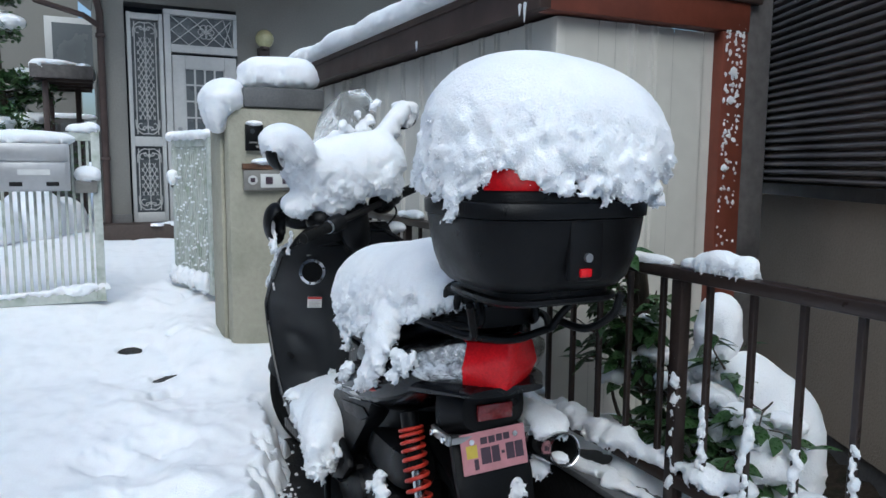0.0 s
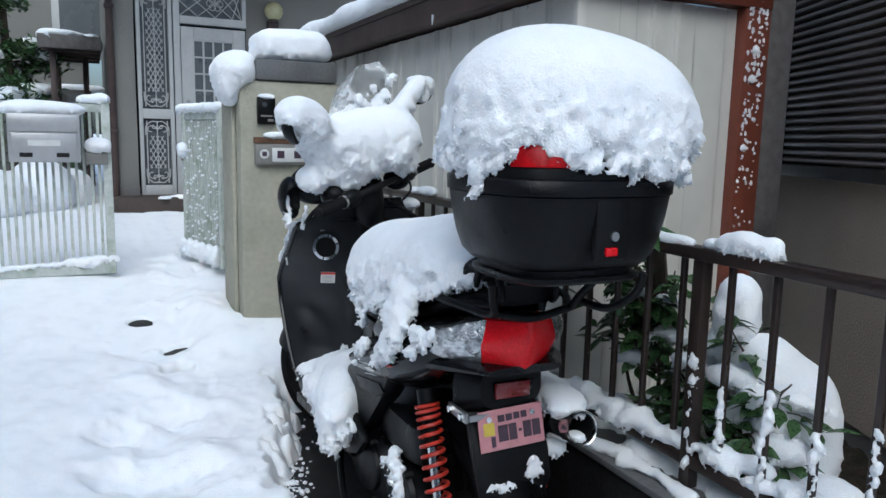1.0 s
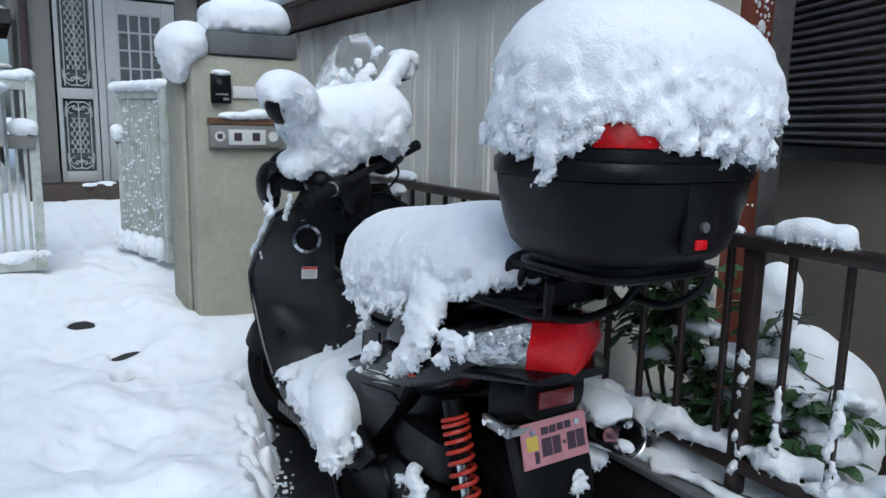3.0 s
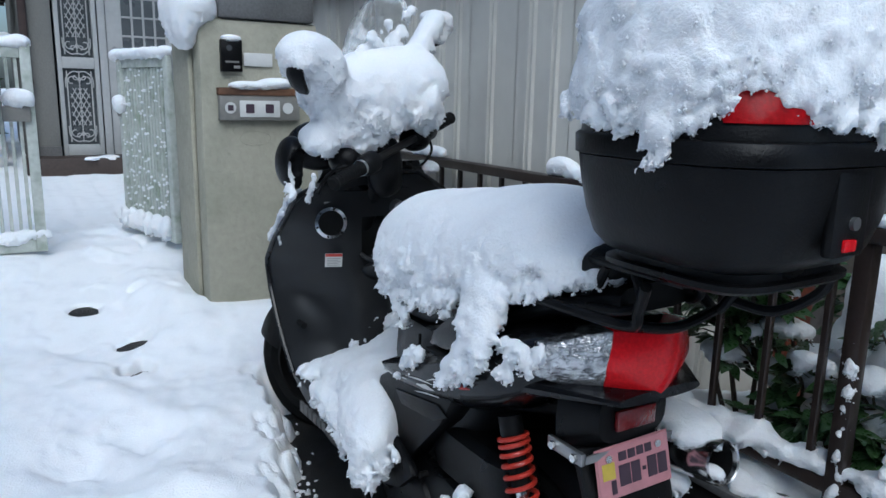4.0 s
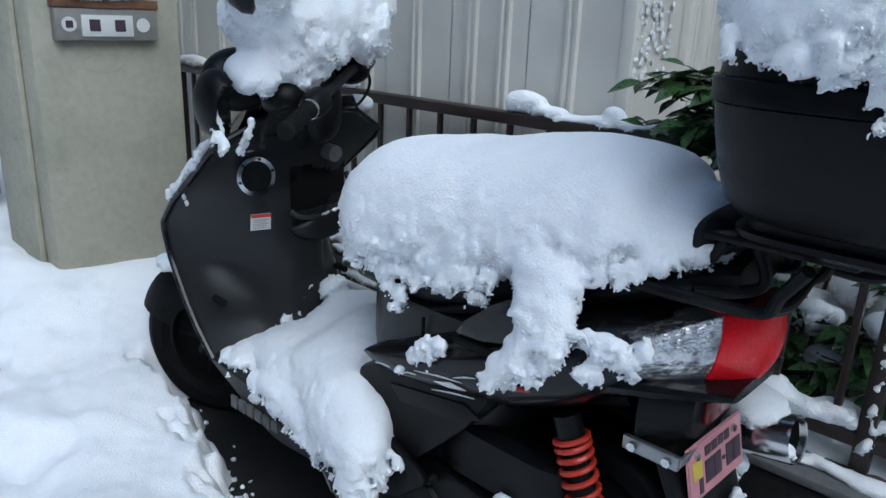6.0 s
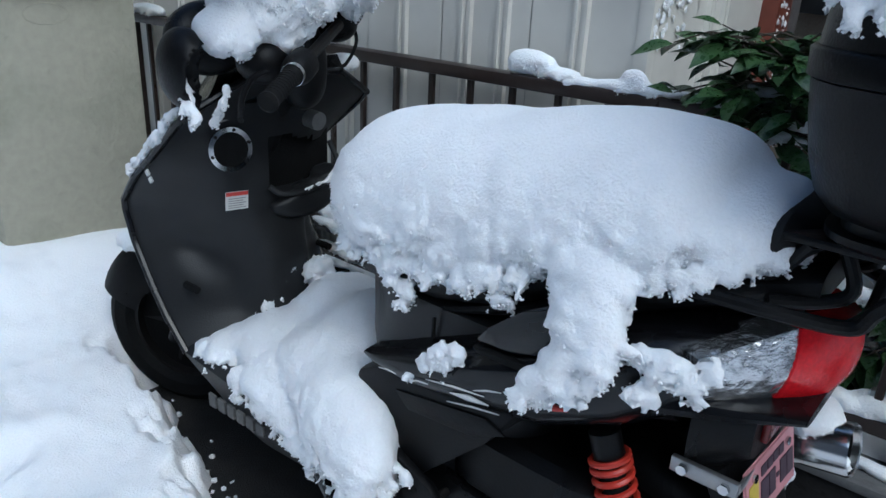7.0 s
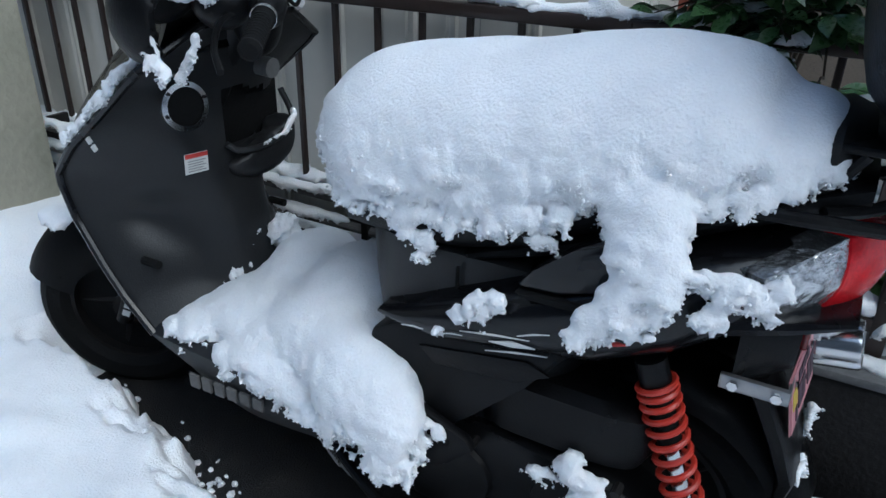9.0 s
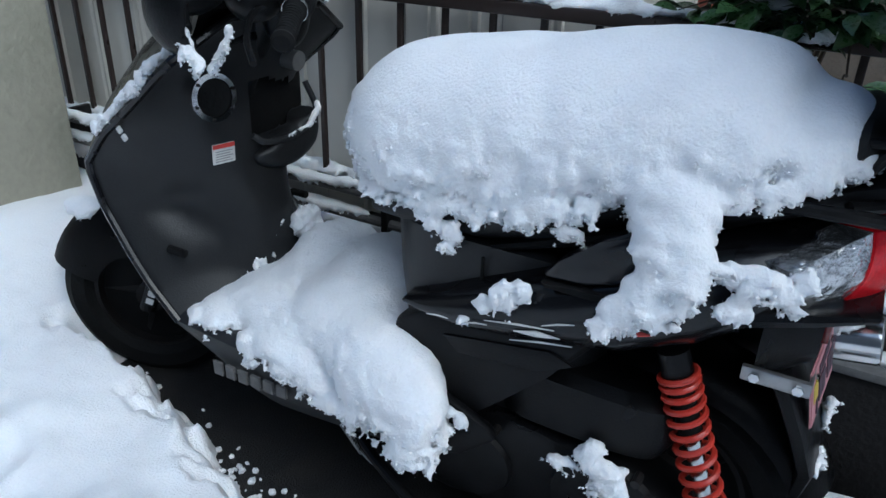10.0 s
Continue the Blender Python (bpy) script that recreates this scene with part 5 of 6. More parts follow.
snow("handlebar_snow", [(0.82, 2.50, 1.175, 0.155, 0.125, 0.120), (0.955, 2.50, 1.195, 0.095, 0.10, 0.105), (0.75, 2.475, 1.10, 0.10, 0.085, 0.085), (0.70, 2.46, 1.185, 0.11, 0.10, 0.075), (0.765, 2.462, 1.045, 0.05, 0.045, 0.03),
                        (0.555, 2.335, 1.265, 0.065, 0.075, 0.055), (0.61, 2.37, 1.245, 0.06, 0.07, 0.06), (0.98, 2.55, 1.29, 1.12, 2.675, 1.405, 0.036), (0.92, 2.53, 1.255, 0.10, 0.08, 0.05), (1.00, 2.50, 1.12, 0.045, 0.05, 0.05), (0.63, 2.44, 1.06, 0.05, 0.06, 0.04)],
     "lumpy snow burying the handlebar and instruments", h=0.0065, k=0.06, rough=0.011, top=0.06, seed=21, crumb=30)
snow("mirror_snow", [(1.132, 2.69, 1.418, 0.055, 0.04, 0.022), (1.165, 2.69, 1.40, 0.026, 0.035, 0.03), (1.130, 2.668, 1.365, 0.040, 0.014, 0.030)], "snow curled over the mirror", h=0.005, k=0.02, rough=0.006, seed=25)
sc_blobs = []
rnd = random.Random(5)
for k in range(70):
    a, v = rnd.uniform(-0.75, 1.0), rnd.random() ** 1.3
    q = c0 + u.xy.normalized().to_3d() * 0.145 * a - fwd * (0.10 * (0.3 + 0.62 * v) + 0.05 * a * a + 0.006) + Vector((0, 0, 0.40 * (0.42 + 0.50 * v * (0.6 + 0.4 * a)) + 0.02 * a))
    r = rnd.uniform(0.006, 0.02)
    sc_blobs.append((*q, r, r * 0.5, r))
snow("windscreen_snow", sc_blobs, "patches of wet snow sticking to the windscreen", h=0.005, k=0.006, rough=0.006, top=0.5, seed=31, crumb=80)
snow("footboard_snow", [(0.80, 2.40, 0.375, 0.16, 0.20, 0.075), (0.86, 2.28, 0.42, 0.17, 0.13, 0.10), (0.72, 2.26, 0.40, 0.10, 0.14, 0.085), (0.66, 2.15, 0.40, 0.085, 0.11, 0.085), (0.62, 2.08, 0.375, 0.065, 0.085, 0.085), (0.92, 2.46, 0.42, 0.12, 0.09, 0.07), (0.72, 2.56, 0.355, 0.09, 0.08, 0.035),
                        (0.665, 2.63, 0.345, 0.03, 0.03, 0.015), (0.640, 2.36, 0.355, 0.05, 0.08, 0.040), (0.620, 2.29, 0.335, 0.028, 0.05, 0.035), (0.622, 2.45, 0.345, 0.020, 0.03, 0.030), (0.594, 2.040, 0.372, 0.042, 0.052, 0.064), (0.584, 2.048, 0.318, 0.034, 0.040, 0.042), (0.605, 2.17, 0.335, 0.03, 0.03, 0.045)] + fringe([(0.645, 2.62, 0.36), (0.628, 2.48, 0.345), (0.618, 2.34, 0.325), (0.605, 2.20, 0.315), (0.588, 2.09, 0.295), (0.580, 2.045, 0.282), (0.588, 1.985, 0.35)], 120, 0.004, 0.011, 0.014, 9),
     "deep lumpy snow filling the footboard and hanging over its edge", h=0.0056, k=0.04, rough=0.014, top=0.30, seed=41, crumb=38)
snow("shield_frost", [(0.875, 2.585, 0.455, 0.05, 0.02, 0.045), (0.93, 2.55, 0.475, 0.04, 0.03, 0.04), (0.84, 2.585, 0.42, 0.06, 0.03, 0.04)], "powdery snow stuck low on the leg shield", h=0.005, k=0.015, rough=0.014, top=0.8, seed=45, crumb=90)
edge_b = []
for k in range(34):
    z = 0.73 + 0.17 * k / 33
    q = shield_point(-1, min(z, 0.90)) + Vector((-0.004, 0.035, 0.0))
    r = 0.004 + 0.006 * abs(math.sin(k * 2.3) * math.sin(k * 0.7))
    edge_b.append((*q, r, r * 1.2, r))
snow("edge_snow", edge_b, "ragged line of snow along the fairing edge", h=0.004, k=0.01, rough=0.007, top=0.7, seed=47, crumb=70)
snow("pocket_snow", [(0.905, 2.566, 0.684, 0.965, 2.560, 0.694, 0.004), (0.965, 2.560, 0.694, 1.018, 2.575, 0.720, 0.005), (1.022, 2.58, 0.725, 0.008, 0.008, 0.010)], "thin line of snow on the glove pocket lip", h=0.004, k=0.006, rough=0.005, top=0.8, seed=49)
snow("cowl_snow", [(0.556, 2.473, 0.995, 0.556, 2.456, 0.962, 0.012), (0.556, 2.456, 0.962, 0.556, 2.448, 0.932, 0.011), (0.556, 2.448, 0.932, 0.556, 2.422, 0.919, 0.010)], "snow along the rim of the headlight cowl", h=0.004, k=0.012, rough=0.010, top=0.6, seed=51, crumb=60)
snow("lever_snow", [(0.605, 2.402, 0.969, 0.605, 2.415, 0.939, 0.006), (0.605, 2.415, 0.939, 0.605, 2.450, 0.897, 0.008)], "snow along the brake lever", h=0.0035, k=0.01, rough=0.006, top=0.6, seed=53, crumb=70)
snow("wing_snow", [(1.05, 2.60, 0.955, 0.05, 0.03, 0.022), (1.01, 2.60, 0.95, 0.03, 0.025, 0.016)], "small drift of snow on the shield's wing", h=0.005, k=0.012, rough=0.005, seed=55)
snow("fender_snow", [(0.745, 3.09, 0.455, 0.04, 0.06, 0.022), (0.78, 3.03, 0.485, 0.03, 0.05, 0.016)], "snow on the front fender", h=0.006, k=0.02, rough=0.008, seed=57)
snow("lamp_snow", [(0.655, 1.575, 0.735, 0.016, 0.040, 0.024), (0.658, 1.612, 0.735, 0.012, 0.024, 0.014), (0.655, 1.545, 0.728, 0.012, 0.026, 0.014), (0.648, 1.592, 0.700, 0.010, 0.022, 0.022), (0.664, 1.525, 0.752, 0.010, 0.018, 0.010)], "melting patch of snow on the tail fairing by the indicator", h=0.005, k=0.012, rough=0.013, top=0.8, seed=61, crumb=70)
snow("panel_snow", [(0.632, 1.915, 0.618, 0.012, 0.022, 0.022), (0.634, 1.885, 0.635, 0.010, 0.018, 0.014), (0.632, 1.945, 0.60, 0.008, 0.016, 0.012), (0.668, 1.835, 0.735, 0.012, 0.024, 0.010), (0.64, 1.98, 0.56, 0.008, 0.01, 0.008)], "small clumps of snow on the side fairing", h=0.004, k=0.01, rough=0.010, top=0.8, seed=63, crumb=80)
snow("skirt_snow", [(0.625, 1.975, 0.365, 0.010, 0.014, 0.016), (0.622, 2.0, 0.378, 0.012, 0.02, 0.008)], "bit of snow on the skirt's tail", h=0.004, k=0.008, rough=0.006, top=0.8, seed=65)
snow("case_snow", [(0.668, 1.76, 0.345, 0.020, 0.030, 0.020), (0.664, 1.72, 0.325, 0.020, 0.028, 0.028), (0.660, 1.70, 0.275, 0.016, 0.020, 0.040), (0.664, 1.80, 0.325, 0.014, 0.035, 0.010), (0.672, 1.755, 0.375, 0.015, 0.016, 0.014)], "crumbling clump of snow on the belt case", h=0.005, k=0.012, rough=0.012, top=0.8, seed=67, crumb=70)
snow("mud_flap_snow", [(0.82, 1.440, 0.385, 0.040, 0.006, 0.008), (0.905, 1.442, 0.42, 0.020, 0.008, 0.028)], "wet snow stuck to the mud flap", h=0.005, k=0.012, rough=0.011, top=0.8, seed=69, crumb=75)
snow("exhaust_snow", [(1.02, 1.50, 0.560, 0.055, 0.08, 0.028), (1.03, 1.60, 0.535, 0.065, 0.09, 0.045), (1.05, 1.72, 0.505, 0.06, 0.10, 0.045), (1.02, 1.445, 0.555, 0.03, 0.03, 0.016), (1.0, 1.50, 0.435, 0.03, 0.04, 0.018)], "snow lying along the exhaust", h=0.007, k=0.03, rough=0.013, top=0.3, seed=71)
snow("tip_snow", [(1.006, 1.415, 0.492, 0.020, 0.025, 0.010)], "snow inside the exhaust tip", h=0.004, k=0.01, rough=0.003, seed=73)
snow("carrier_snow", [(0.80, 1.62, 0.80, 0.02, 0.05, 0.012), (0.83, 1.50, 0.85, 0.03, 0.03, 0.010)], "traces of snow by the carrier", h=0.005, k=0.01, rough=0.006, seed=75)
snow("ground_clump", [(0.98, 1.33, 0.05, 0.16, 0.14, 0.09), (0.84, 1.28, 0.04, 0.12, 0.12, 0.07), (1.05, 1.46, 0.05, 0.08, 0.10, 0.06)], "fallen snow heaped behind the rear wheel", h=0.010, k=0.04, rough=0.016, seed=77, floor=0.0)

# ---- snow on the fence and kerb ----
snow("rail_snow", [(FX, 1.18, 0.972, FX, 1.27, 0.970, 0.025), (FX, 1.145, 0.974, 0.026, 0.026, 0.028), (FX, 1.22, 0.982, 0.026, 0.04, 0.022), (FX, 1.31, 0.964, 0.022, 0.03, 0.014)], "loaf of snow on the top rail", h=0.006, k=0.02, rough=0.009, seed=81)
snow("rail_snow", [(FX, 2.20, 0.976, FX, 2.275, 0.980, 0.026), (FX, 2.24, 0.985, 0.026, 0.035, 0.024), (FX, 2.16, 0.966, 0.026, 0.05, 0.014)], "block of snow on the top rail", h=0.006, k=0.02, rough=0.007, seed=83)
snow("rail_snow", [(FX, 1.45 + 0.11 * k, 0.958 + 0.004 * math.sin(k * 1.9), 0.024, 0.075, 0.010 + 0.006 * (0.5 + 0.5 * math.sin(k * 2.7))) for k in range(7)] + [(FX, 1.985, 0.978, 0.018, 0.028, 0.020)], "thin icy snow along the top rail", h=0.006, k=0.02, rough=0.006, seed=85)
snow("rail_snow", [(FX, 2.98, 0.972, 0.03, 0.09, 0.022), (FX, 3.10, 0.968, 0.028, 0.05, 0.016), (FX, 3.92, 0.970, 0.03, 0.11, 0.022)], "snow on the far top rail", h=0.006, k=0.02, rough=0.007, seed=87)
low_b = []
rnd = random.Random(9)
for k in range(46):
    y = 0.75 + k * 0.072
    r = rnd.uniform(0.014, 0.034) * (1.2 if y < 1.9 else 0.75)
    low_b.append((FX + rnd.uniform(-0.02, 0.05), y, 0.440 + 0.3 * r + rnd.uniform(-0.006, 0.006), r * 1.15, 0.055, r * 0.8))
snow("bottom_rail_snow", low_b, "ragged snow along the bottom rail", h=0.009, k=0.03, rough=0.016, top=0.5, seed=91)
led_b = []
for k in range(26):
    y = 0.80 + k * 0.05
    if rnd.random() < 0.85:
        led_b.append((1.255 + rnd.uniform(-0.02, 0.02), y, 0.345, rnd.uniform(0.016, 0.03), 0.045, rnd.uniform(0.008, 0.02)))
for k in range(24):
    y = 2.1 + k * 0.08
    led_b.append((1.245 + rnd.uniform(-0.015, 0.02), y, 0.325, 0.03, 0.05, rnd.uniform(0.010, 0.022)))
snow("ledge_snow", led_b, "broken strip of snow on the kerb ledge", h=0.009, k=0.025, rough=0.013, top=0.5, seed=93)
for py, z0, z1, sd in ((1.343, 0.40, 0.74, 95), (1.250, 0.43, 0.64, 96), (1.124, 0.43, 0.66, 97), (0.998, 0.43, 0.62, 98), (0.872, 0.43, 0.68, 99)):
    bb = []
    rnd = random.Random(sd)
    z = z0
    while z < z1:
        r = rnd.uniform(0.003, 0.0095)
        bb.append((FX - 0.010 + rnd.uniform(-0.006, 0.006), py - 0.006 + rnd.uniform(-0.008, 0.008), z, r, r, r * 1.15))
        z += r * rnd.uniform(0.8, 2.0)
    snow("post_snow", bb, "beads of snow stuck to a fence upright", h=0.005, k=0.008, rough=0.006, seed=sd)

# low pipes behind the fence foot
pipes = thing("water_pipes", (1.19, 3.4, 0.38), "two grey pipes along the fence foot, lined with snow", "pipe")
for x, z in ((1.185, 0.455), (1.185, 0.385)):
    part("pipe", tube([(x, 2.35, z), (x, 3.0, z), (x, 3.9, z)], 0.013, 10), FOUNDATION, pipes)
for yy in (2.5, 3.2, 3.8):
    part("clip", box((1.168, yy - 0.01, 0.365), (1.288, yy + 0.01, 0.475), 0.003), DARKSTEEL, pipes)
snow("pipe_snow", [(1.185, 2.55 + 0.07 * k, 0.470 + 0.006 * math.sin(k * 1.7), 0.020, 0.045, 0.010 + 0.006 * math.sin(k * 2.9)) for k in range(5)] + [(1.185, 3.56 + 0.06 * k, 0.472 + 0.004 * math.sin(k * 2.1), 0.020, 0.04, 0.014) for k in range(5)]
     + [(1.185, 2.60 + 0.07 * k, 0.400, 0.018, 0.045, 0.012) for k in range(4)] + [(1.185, 3.70 + 0.06 * k, 0.402, 0.018, 0.04, 0.016) for k in range(3)], "snow lying on the pipes", h=0.006, k=0.015, rough=0.007, seed=101)

# crumbs of snow scattered at the edge of the bare asphalt
rnd = random.Random(31)
chunks = []
for k in range(300):
    y = rnd.uniform(1.5, 3.05)
    edge = 0.455 + 0.13 * min(1, max(0, (y - 2.25) / 0.8)) + 0.06
    x = edge + abs(rnd.gauss(0, 0.04))
    r = rnd.uniform(0.002, 0.008) * (1.6 if rnd.random() < 0.12 else 1)
    chunks.append((x, y, 0.4 * r, r * rnd.uniform(0.8, 1.4), r * rnd.uniform(0.8, 1.4), r))


def specks(name, blobs, label):
    """Separate small flakes and splashes of stuck snow, in one mesh."""
    bm = bmesh.new()
    for b in blobs:
        bmesh.ops.create_icosphere(bm, subdivisions=1, radius=1.0, matrix=Matrix.Translation(b[:3]) @ Matrix.Diagonal((*b[3:], 1)))
    for v in bm.verts:
        v.co += 0.003 * noise.noise_vector(v.co * 120)
    return tagged(finish(name, bm, SNOW), label, "snow", kind="stuff")


specks("snow_crumbs", chunks, "crumbs of snow scattered on the bare wet asphalt")

# ---- unseen plain walls, added behind the viewer to darken low reflections ----
BLOCKER_GREY = material("grey_blocker", (0.20, 0.205, 0.21), 0.9, vary=0.06, grain=60, bump=0.3, blotch=2, spec=0.2)
blocker = thing("sky_blocker", (-3.6, 0, 0), "unseen plain grey walls added to block low sky light", "wall", kind="structure")
part("wall", box((-3.9, -5.6, 0.0), (-3.6, 7.0, 4.2), 0.0), BLOCKER_GREY, blocker)
part("wall", box((-3.59, -5.6, 0.0), (2.4, -5.3, 4.2), 0.0), BLOCKER_GREY, blocker)

# ---- house front ----
HY, HF = 7.5, 0.62
house = thing("house", (1.5, HY, 0.4), "cream rendered house front with a white latticed entrance", "house")
part("wall", box((0.15, HY + 0.10, 0.0), (0.38, HY + 0.35, 5.0), 0.0), HOUSE_WALL, house)
part("wall", box((1.40, HY + 0.10, 0.0), (7.0, HY + 0.35, 5.0), 0.0), HOUSE_WALL, house)
part("wall", box((0.38, HY + 0.10, 2.665), (1.40, HY + 0.35, 5.0), 0.0), HOUSE_WALL, house)
part("corner_pier", box((0.20, HY - 0.02, 0.5), (0.372, HY + 0.099, 5.0), 0.006), HOUSE_WALL, house)
part("pier_foot", box((0.20, HY - 0.03, 0.5), (0.376, HY + 0.09, 0.70), 0.004), FOUNDATION, house)
part("inner_wall", box((0.2, HY + 1.0, 0.0), (2.0, HY + 1.1, 3.0), 0.0), DARKGLASS, house)
part("side_wall", box((0.16, HY + 0.36, 0.0), (0.26, 11.49, 5.0), 0.0), HOUSE_WALL, house)
part("threshold", box((0.10, HY - 0.30, 0.40), (2.2, HY + 0.099, HF), 0.01), TIMBER, house, "dark entrance step edged with snow")
part("awning", box((1.00, HY - 0.75, 2.92), (2.20, HY + 0.10, 2.99), 0.006), RUST_RED, house)
# Overhang added out of view; it keeps sky light off the entrance wall.
part("unseen_overhang", box((-0.3, HY - 1.3, 3.35), (7.0, HY + 0.10, 3.45), 0.0), HOUSE_WALL, house)
part("lamp_bracket", box((1.60, HY - 0.02, 2.20), (1.70, HY + 0.10, 2.32), 0.006), TIMBER, house)
lampg = thing("porch_lamp", (1.65, HY - 0.02, 2.32), "round yellowish glass globe lamp beside the entrance", "lamp")
bm = bmesh.new()
bmesh.ops.create_uvsphere(bm, u_segments=28, v_segments=16, radius=0.09, matrix=Matrix.Translation((1.65, HY - 0.02, 2.405)))
part("globe", bm, GLOBE, lampg)
part("socket", tube([(1.65, HY - 0.02, 2.30), (1.65, HY - 0.02, 2.335)], 0.045, 16), TIMBER, lampg)

# entrance: sidelight with scrolled grille, transom, latticed door
ent = thing("window_1", (0.55, HY, HF), "white sidelight window with a scrolled iron grille", "window", kind="structure")
X0, X1 = 0.392, 0.705
for x in (X0, X1 - 0.035):
    part("frame_upright", box((x, HY, HF), (x + 0.035, HY + 0.10, 2.56), 0.003), WHITE, ent)
for z in (HF, 1.335, 2.50):
    part("frame_bar", box((X0 + 0.0355, HY, z), (X1 - 0.0355, HY + 0.10, z + (0.09 if z < 2 else 0.055)), 0.003), WHITE, ent)
part("pane", box((X0 + 0.036, HY + 0.06, HF + 0.09), (X1 - 0.036, HY + 0.066, 2.50), 0.0), FROSTED, ent)


def lattice(x0, x1, z0, z1, step, y, parent, r=0.0042, lean=0.55):
    """Crossing slanting bars clipped to a panel."""
    w, h = x1 - x0, z1 - z0
    dz = w / lean
    n = int((h + dz) / step) + 1
    for sgn in (1, -1):
        for k in range(-int(dz / step) - 1, n):
            za = z0 + k * step
            a, b = 0.0, 1.0
            zb = za + dz
            if za < z0:
                a = (z0 - za) / dz
            if zb > z1:
                b = (z1 - za) / dz
            if b - a > 0.03:
                xa, xb = (x0 + a * w, x0 + b * w) if sgn > 0 else (x1 - a * w, x1 - b * w)
                part("grille_bar", tube([(xa, y, za + a * dz), (xb, y, za + b * dz)], r, 5), WHITE, parent)


def scroll(cx, cz, r, y, parent, flip=1, up=1):
    pts = []
    for k in range(22):
        a = k / 21 * 1.6 * math.pi
        q = r * (1 - 0.72 * k / 21)
        pts.append((cx + flip * (r - q * math.cos(a)) - flip * r, y, cz + up * q * math.sin(a)))
    part("scroll", tube(pts, 0.005, 6), WHITE, parent)


gy = HY + 0.03
for z0, z1 in ((HF + 0.11, 1.315), (1.445, 2.48)):
    gx0, gx1 = X0 + 0.065, X1 - 0.065
    for x in (gx0, gx1):
        part("grille_upright", tube([(x, gy, z0), (x, gy, z1)], 0.006, 6), WHITE, ent)
    lattice(gx0 + 0.02, gx1 - 0.02, z0 + 0.14, z1 - 0.14, 0.075, gy, ent)
    part("grille_upright", tube([((gx0 + gx1) / 2, gy - 0.004, z0), ((gx0 + gx1) / 2, gy - 0.004, z1)], 0.005, 6), WHITE, ent)
    for up, zz in ((1, z1 - 0.085), (-1, z0 + 0.085)):
        for s in (-1, 1):
            scroll((gx0 + gx1) / 2 + s * 0.055, zz, 0.050, gy - 0.006, ent, s, up)
            scroll((gx0 + gx1) / 2 + s * 0.030, zz + up * 0.035, 0.028, gy - 0.006, ent, s, -up)
            part("scroll", tube([((gx0 + gx1) / 2, gy - 0.006, zz + up * 0.075), ((gx0 + gx1) / 2 + s * 0.05, gy - 0.006, zz + up * 0.078), ((gx0 + gx1) / 2 + s * 0.098, gy - 0.006, zz + up * 0.03), ((gx0 + gx1) / 2 + s * 0.105, gy - 0.006, zz - up * 0.05)], 0.006, 6, 5), WHITE, ent)
trn = thing("window_2", (1.1, HY, 2.30), "white-framed transom window with a diamond grille", "window", kind="structure")
part("frame_bar", box((0.7155, HY, 2.565), (1.385, HY + 0.10, 2.615), 0.003), WHITE, trn)
part("frame_bar", box((0.775, HY, 2.225), (1.385, HY + 0.10, 2.295), 0.003), WHITE, trn)
part("frame_upright", box((0.7155, HY, HF), (0.774, HY + 0.10, 2.5645), 0.003), WHITE, trn)
part("frame_upright", box((1.350, HY, 2.2955), (1.385, HY + 0.10, 2.5645), 0.003), WHITE, trn)
part("pane", box((0.775, HY + 0.06, 2.296), (1.349, HY + 0.066, 2.564), 0.0), FROSTED, trn)
for k in range(5):
    xa = 0.78 + k * 0.16
    for s in (1, -1):
        za, zb = (2.30, 2.56) if s > 0 else (2.56, 2.30)
        part("grille_bar", tube([(xa - 0.16 if k else 0.78, gy, za if k else 2.43), (min(1.345, xa + 0.16), gy, zb)], 0.005, 5), WHITE, trn)
for k in range(6):
    a = k * math.pi / 3
    pts = [(1.10 + 0.045 * math.cos(a) + 0.03 * math.cos(b), gy - 0.006, 2.43 + 0.04 * math.sin(a) + 0.03 * math.sin(b)) for b in [2 * math.pi * q / 12 for q in range(13)]]
    part("rosette", tube(pts, 0.0045, 5), WHITE, trn)
door = thing("door_1", (1.1, HY, HF), "white latticed glass front door, closed", "door", kind="structure")
DX0, DX1, DZ1 = 0.78, 1.378, 2.20
part("stile", box((DX0, HY + 0.02, HF), (DX0 + 0.115, HY + 0.07, DZ1), 0.004), WHITE, door)
part("stile", box((DX1 - 0.115, HY + 0.02, HF), (DX1, HY + 0.07, DZ1), 0.004), WHITE, door)
part("top_bar", box((DX0 + 0.1155, HY + 0.02, DZ1 - 0.12), (DX1 - 0.1155, HY + 0.07, DZ1), 0.004), WHITE, door)
part("kick_panel", box((DX0 + 0.1155, HY + 0.02, HF), (DX1 - 0.1155, HY + 0.07, HF + 0.22), 0.004), WHITE, door)
px0, px1, pz0, pz1 = DX0 + 0.1155, DX1 - 0.1155, HF + 0.2205, DZ1 - 0.1205
for i in range(4):
    for j in range(8):
        xa, xb = px0 + (px1 - px0) * i / 4, px0 + (px1 - px0) * (i + 1) / 4
        za, zb = pz0 + (pz1 - pz0) * j / 8, pz0 + (pz1 - pz0) * (j + 1) / 8
        part("pane", box((xa + 0.009, HY + 0.042, za + 0.009), (xb - 0.009, HY + 0.046, zb - 0.009), 0.0), FROSTED, door)
for i in range(5):
    xa = px0 + (px1 - px0) * i / 4
    part("muntin", box((xa - 0.0085, HY + 0.03, pz0), (xa + 0.0085, HY + 0.06, pz1), 0.0), WHITE, door)
for j in range(9):
    za = pz0 + (pz1 - pz0) * j / 8
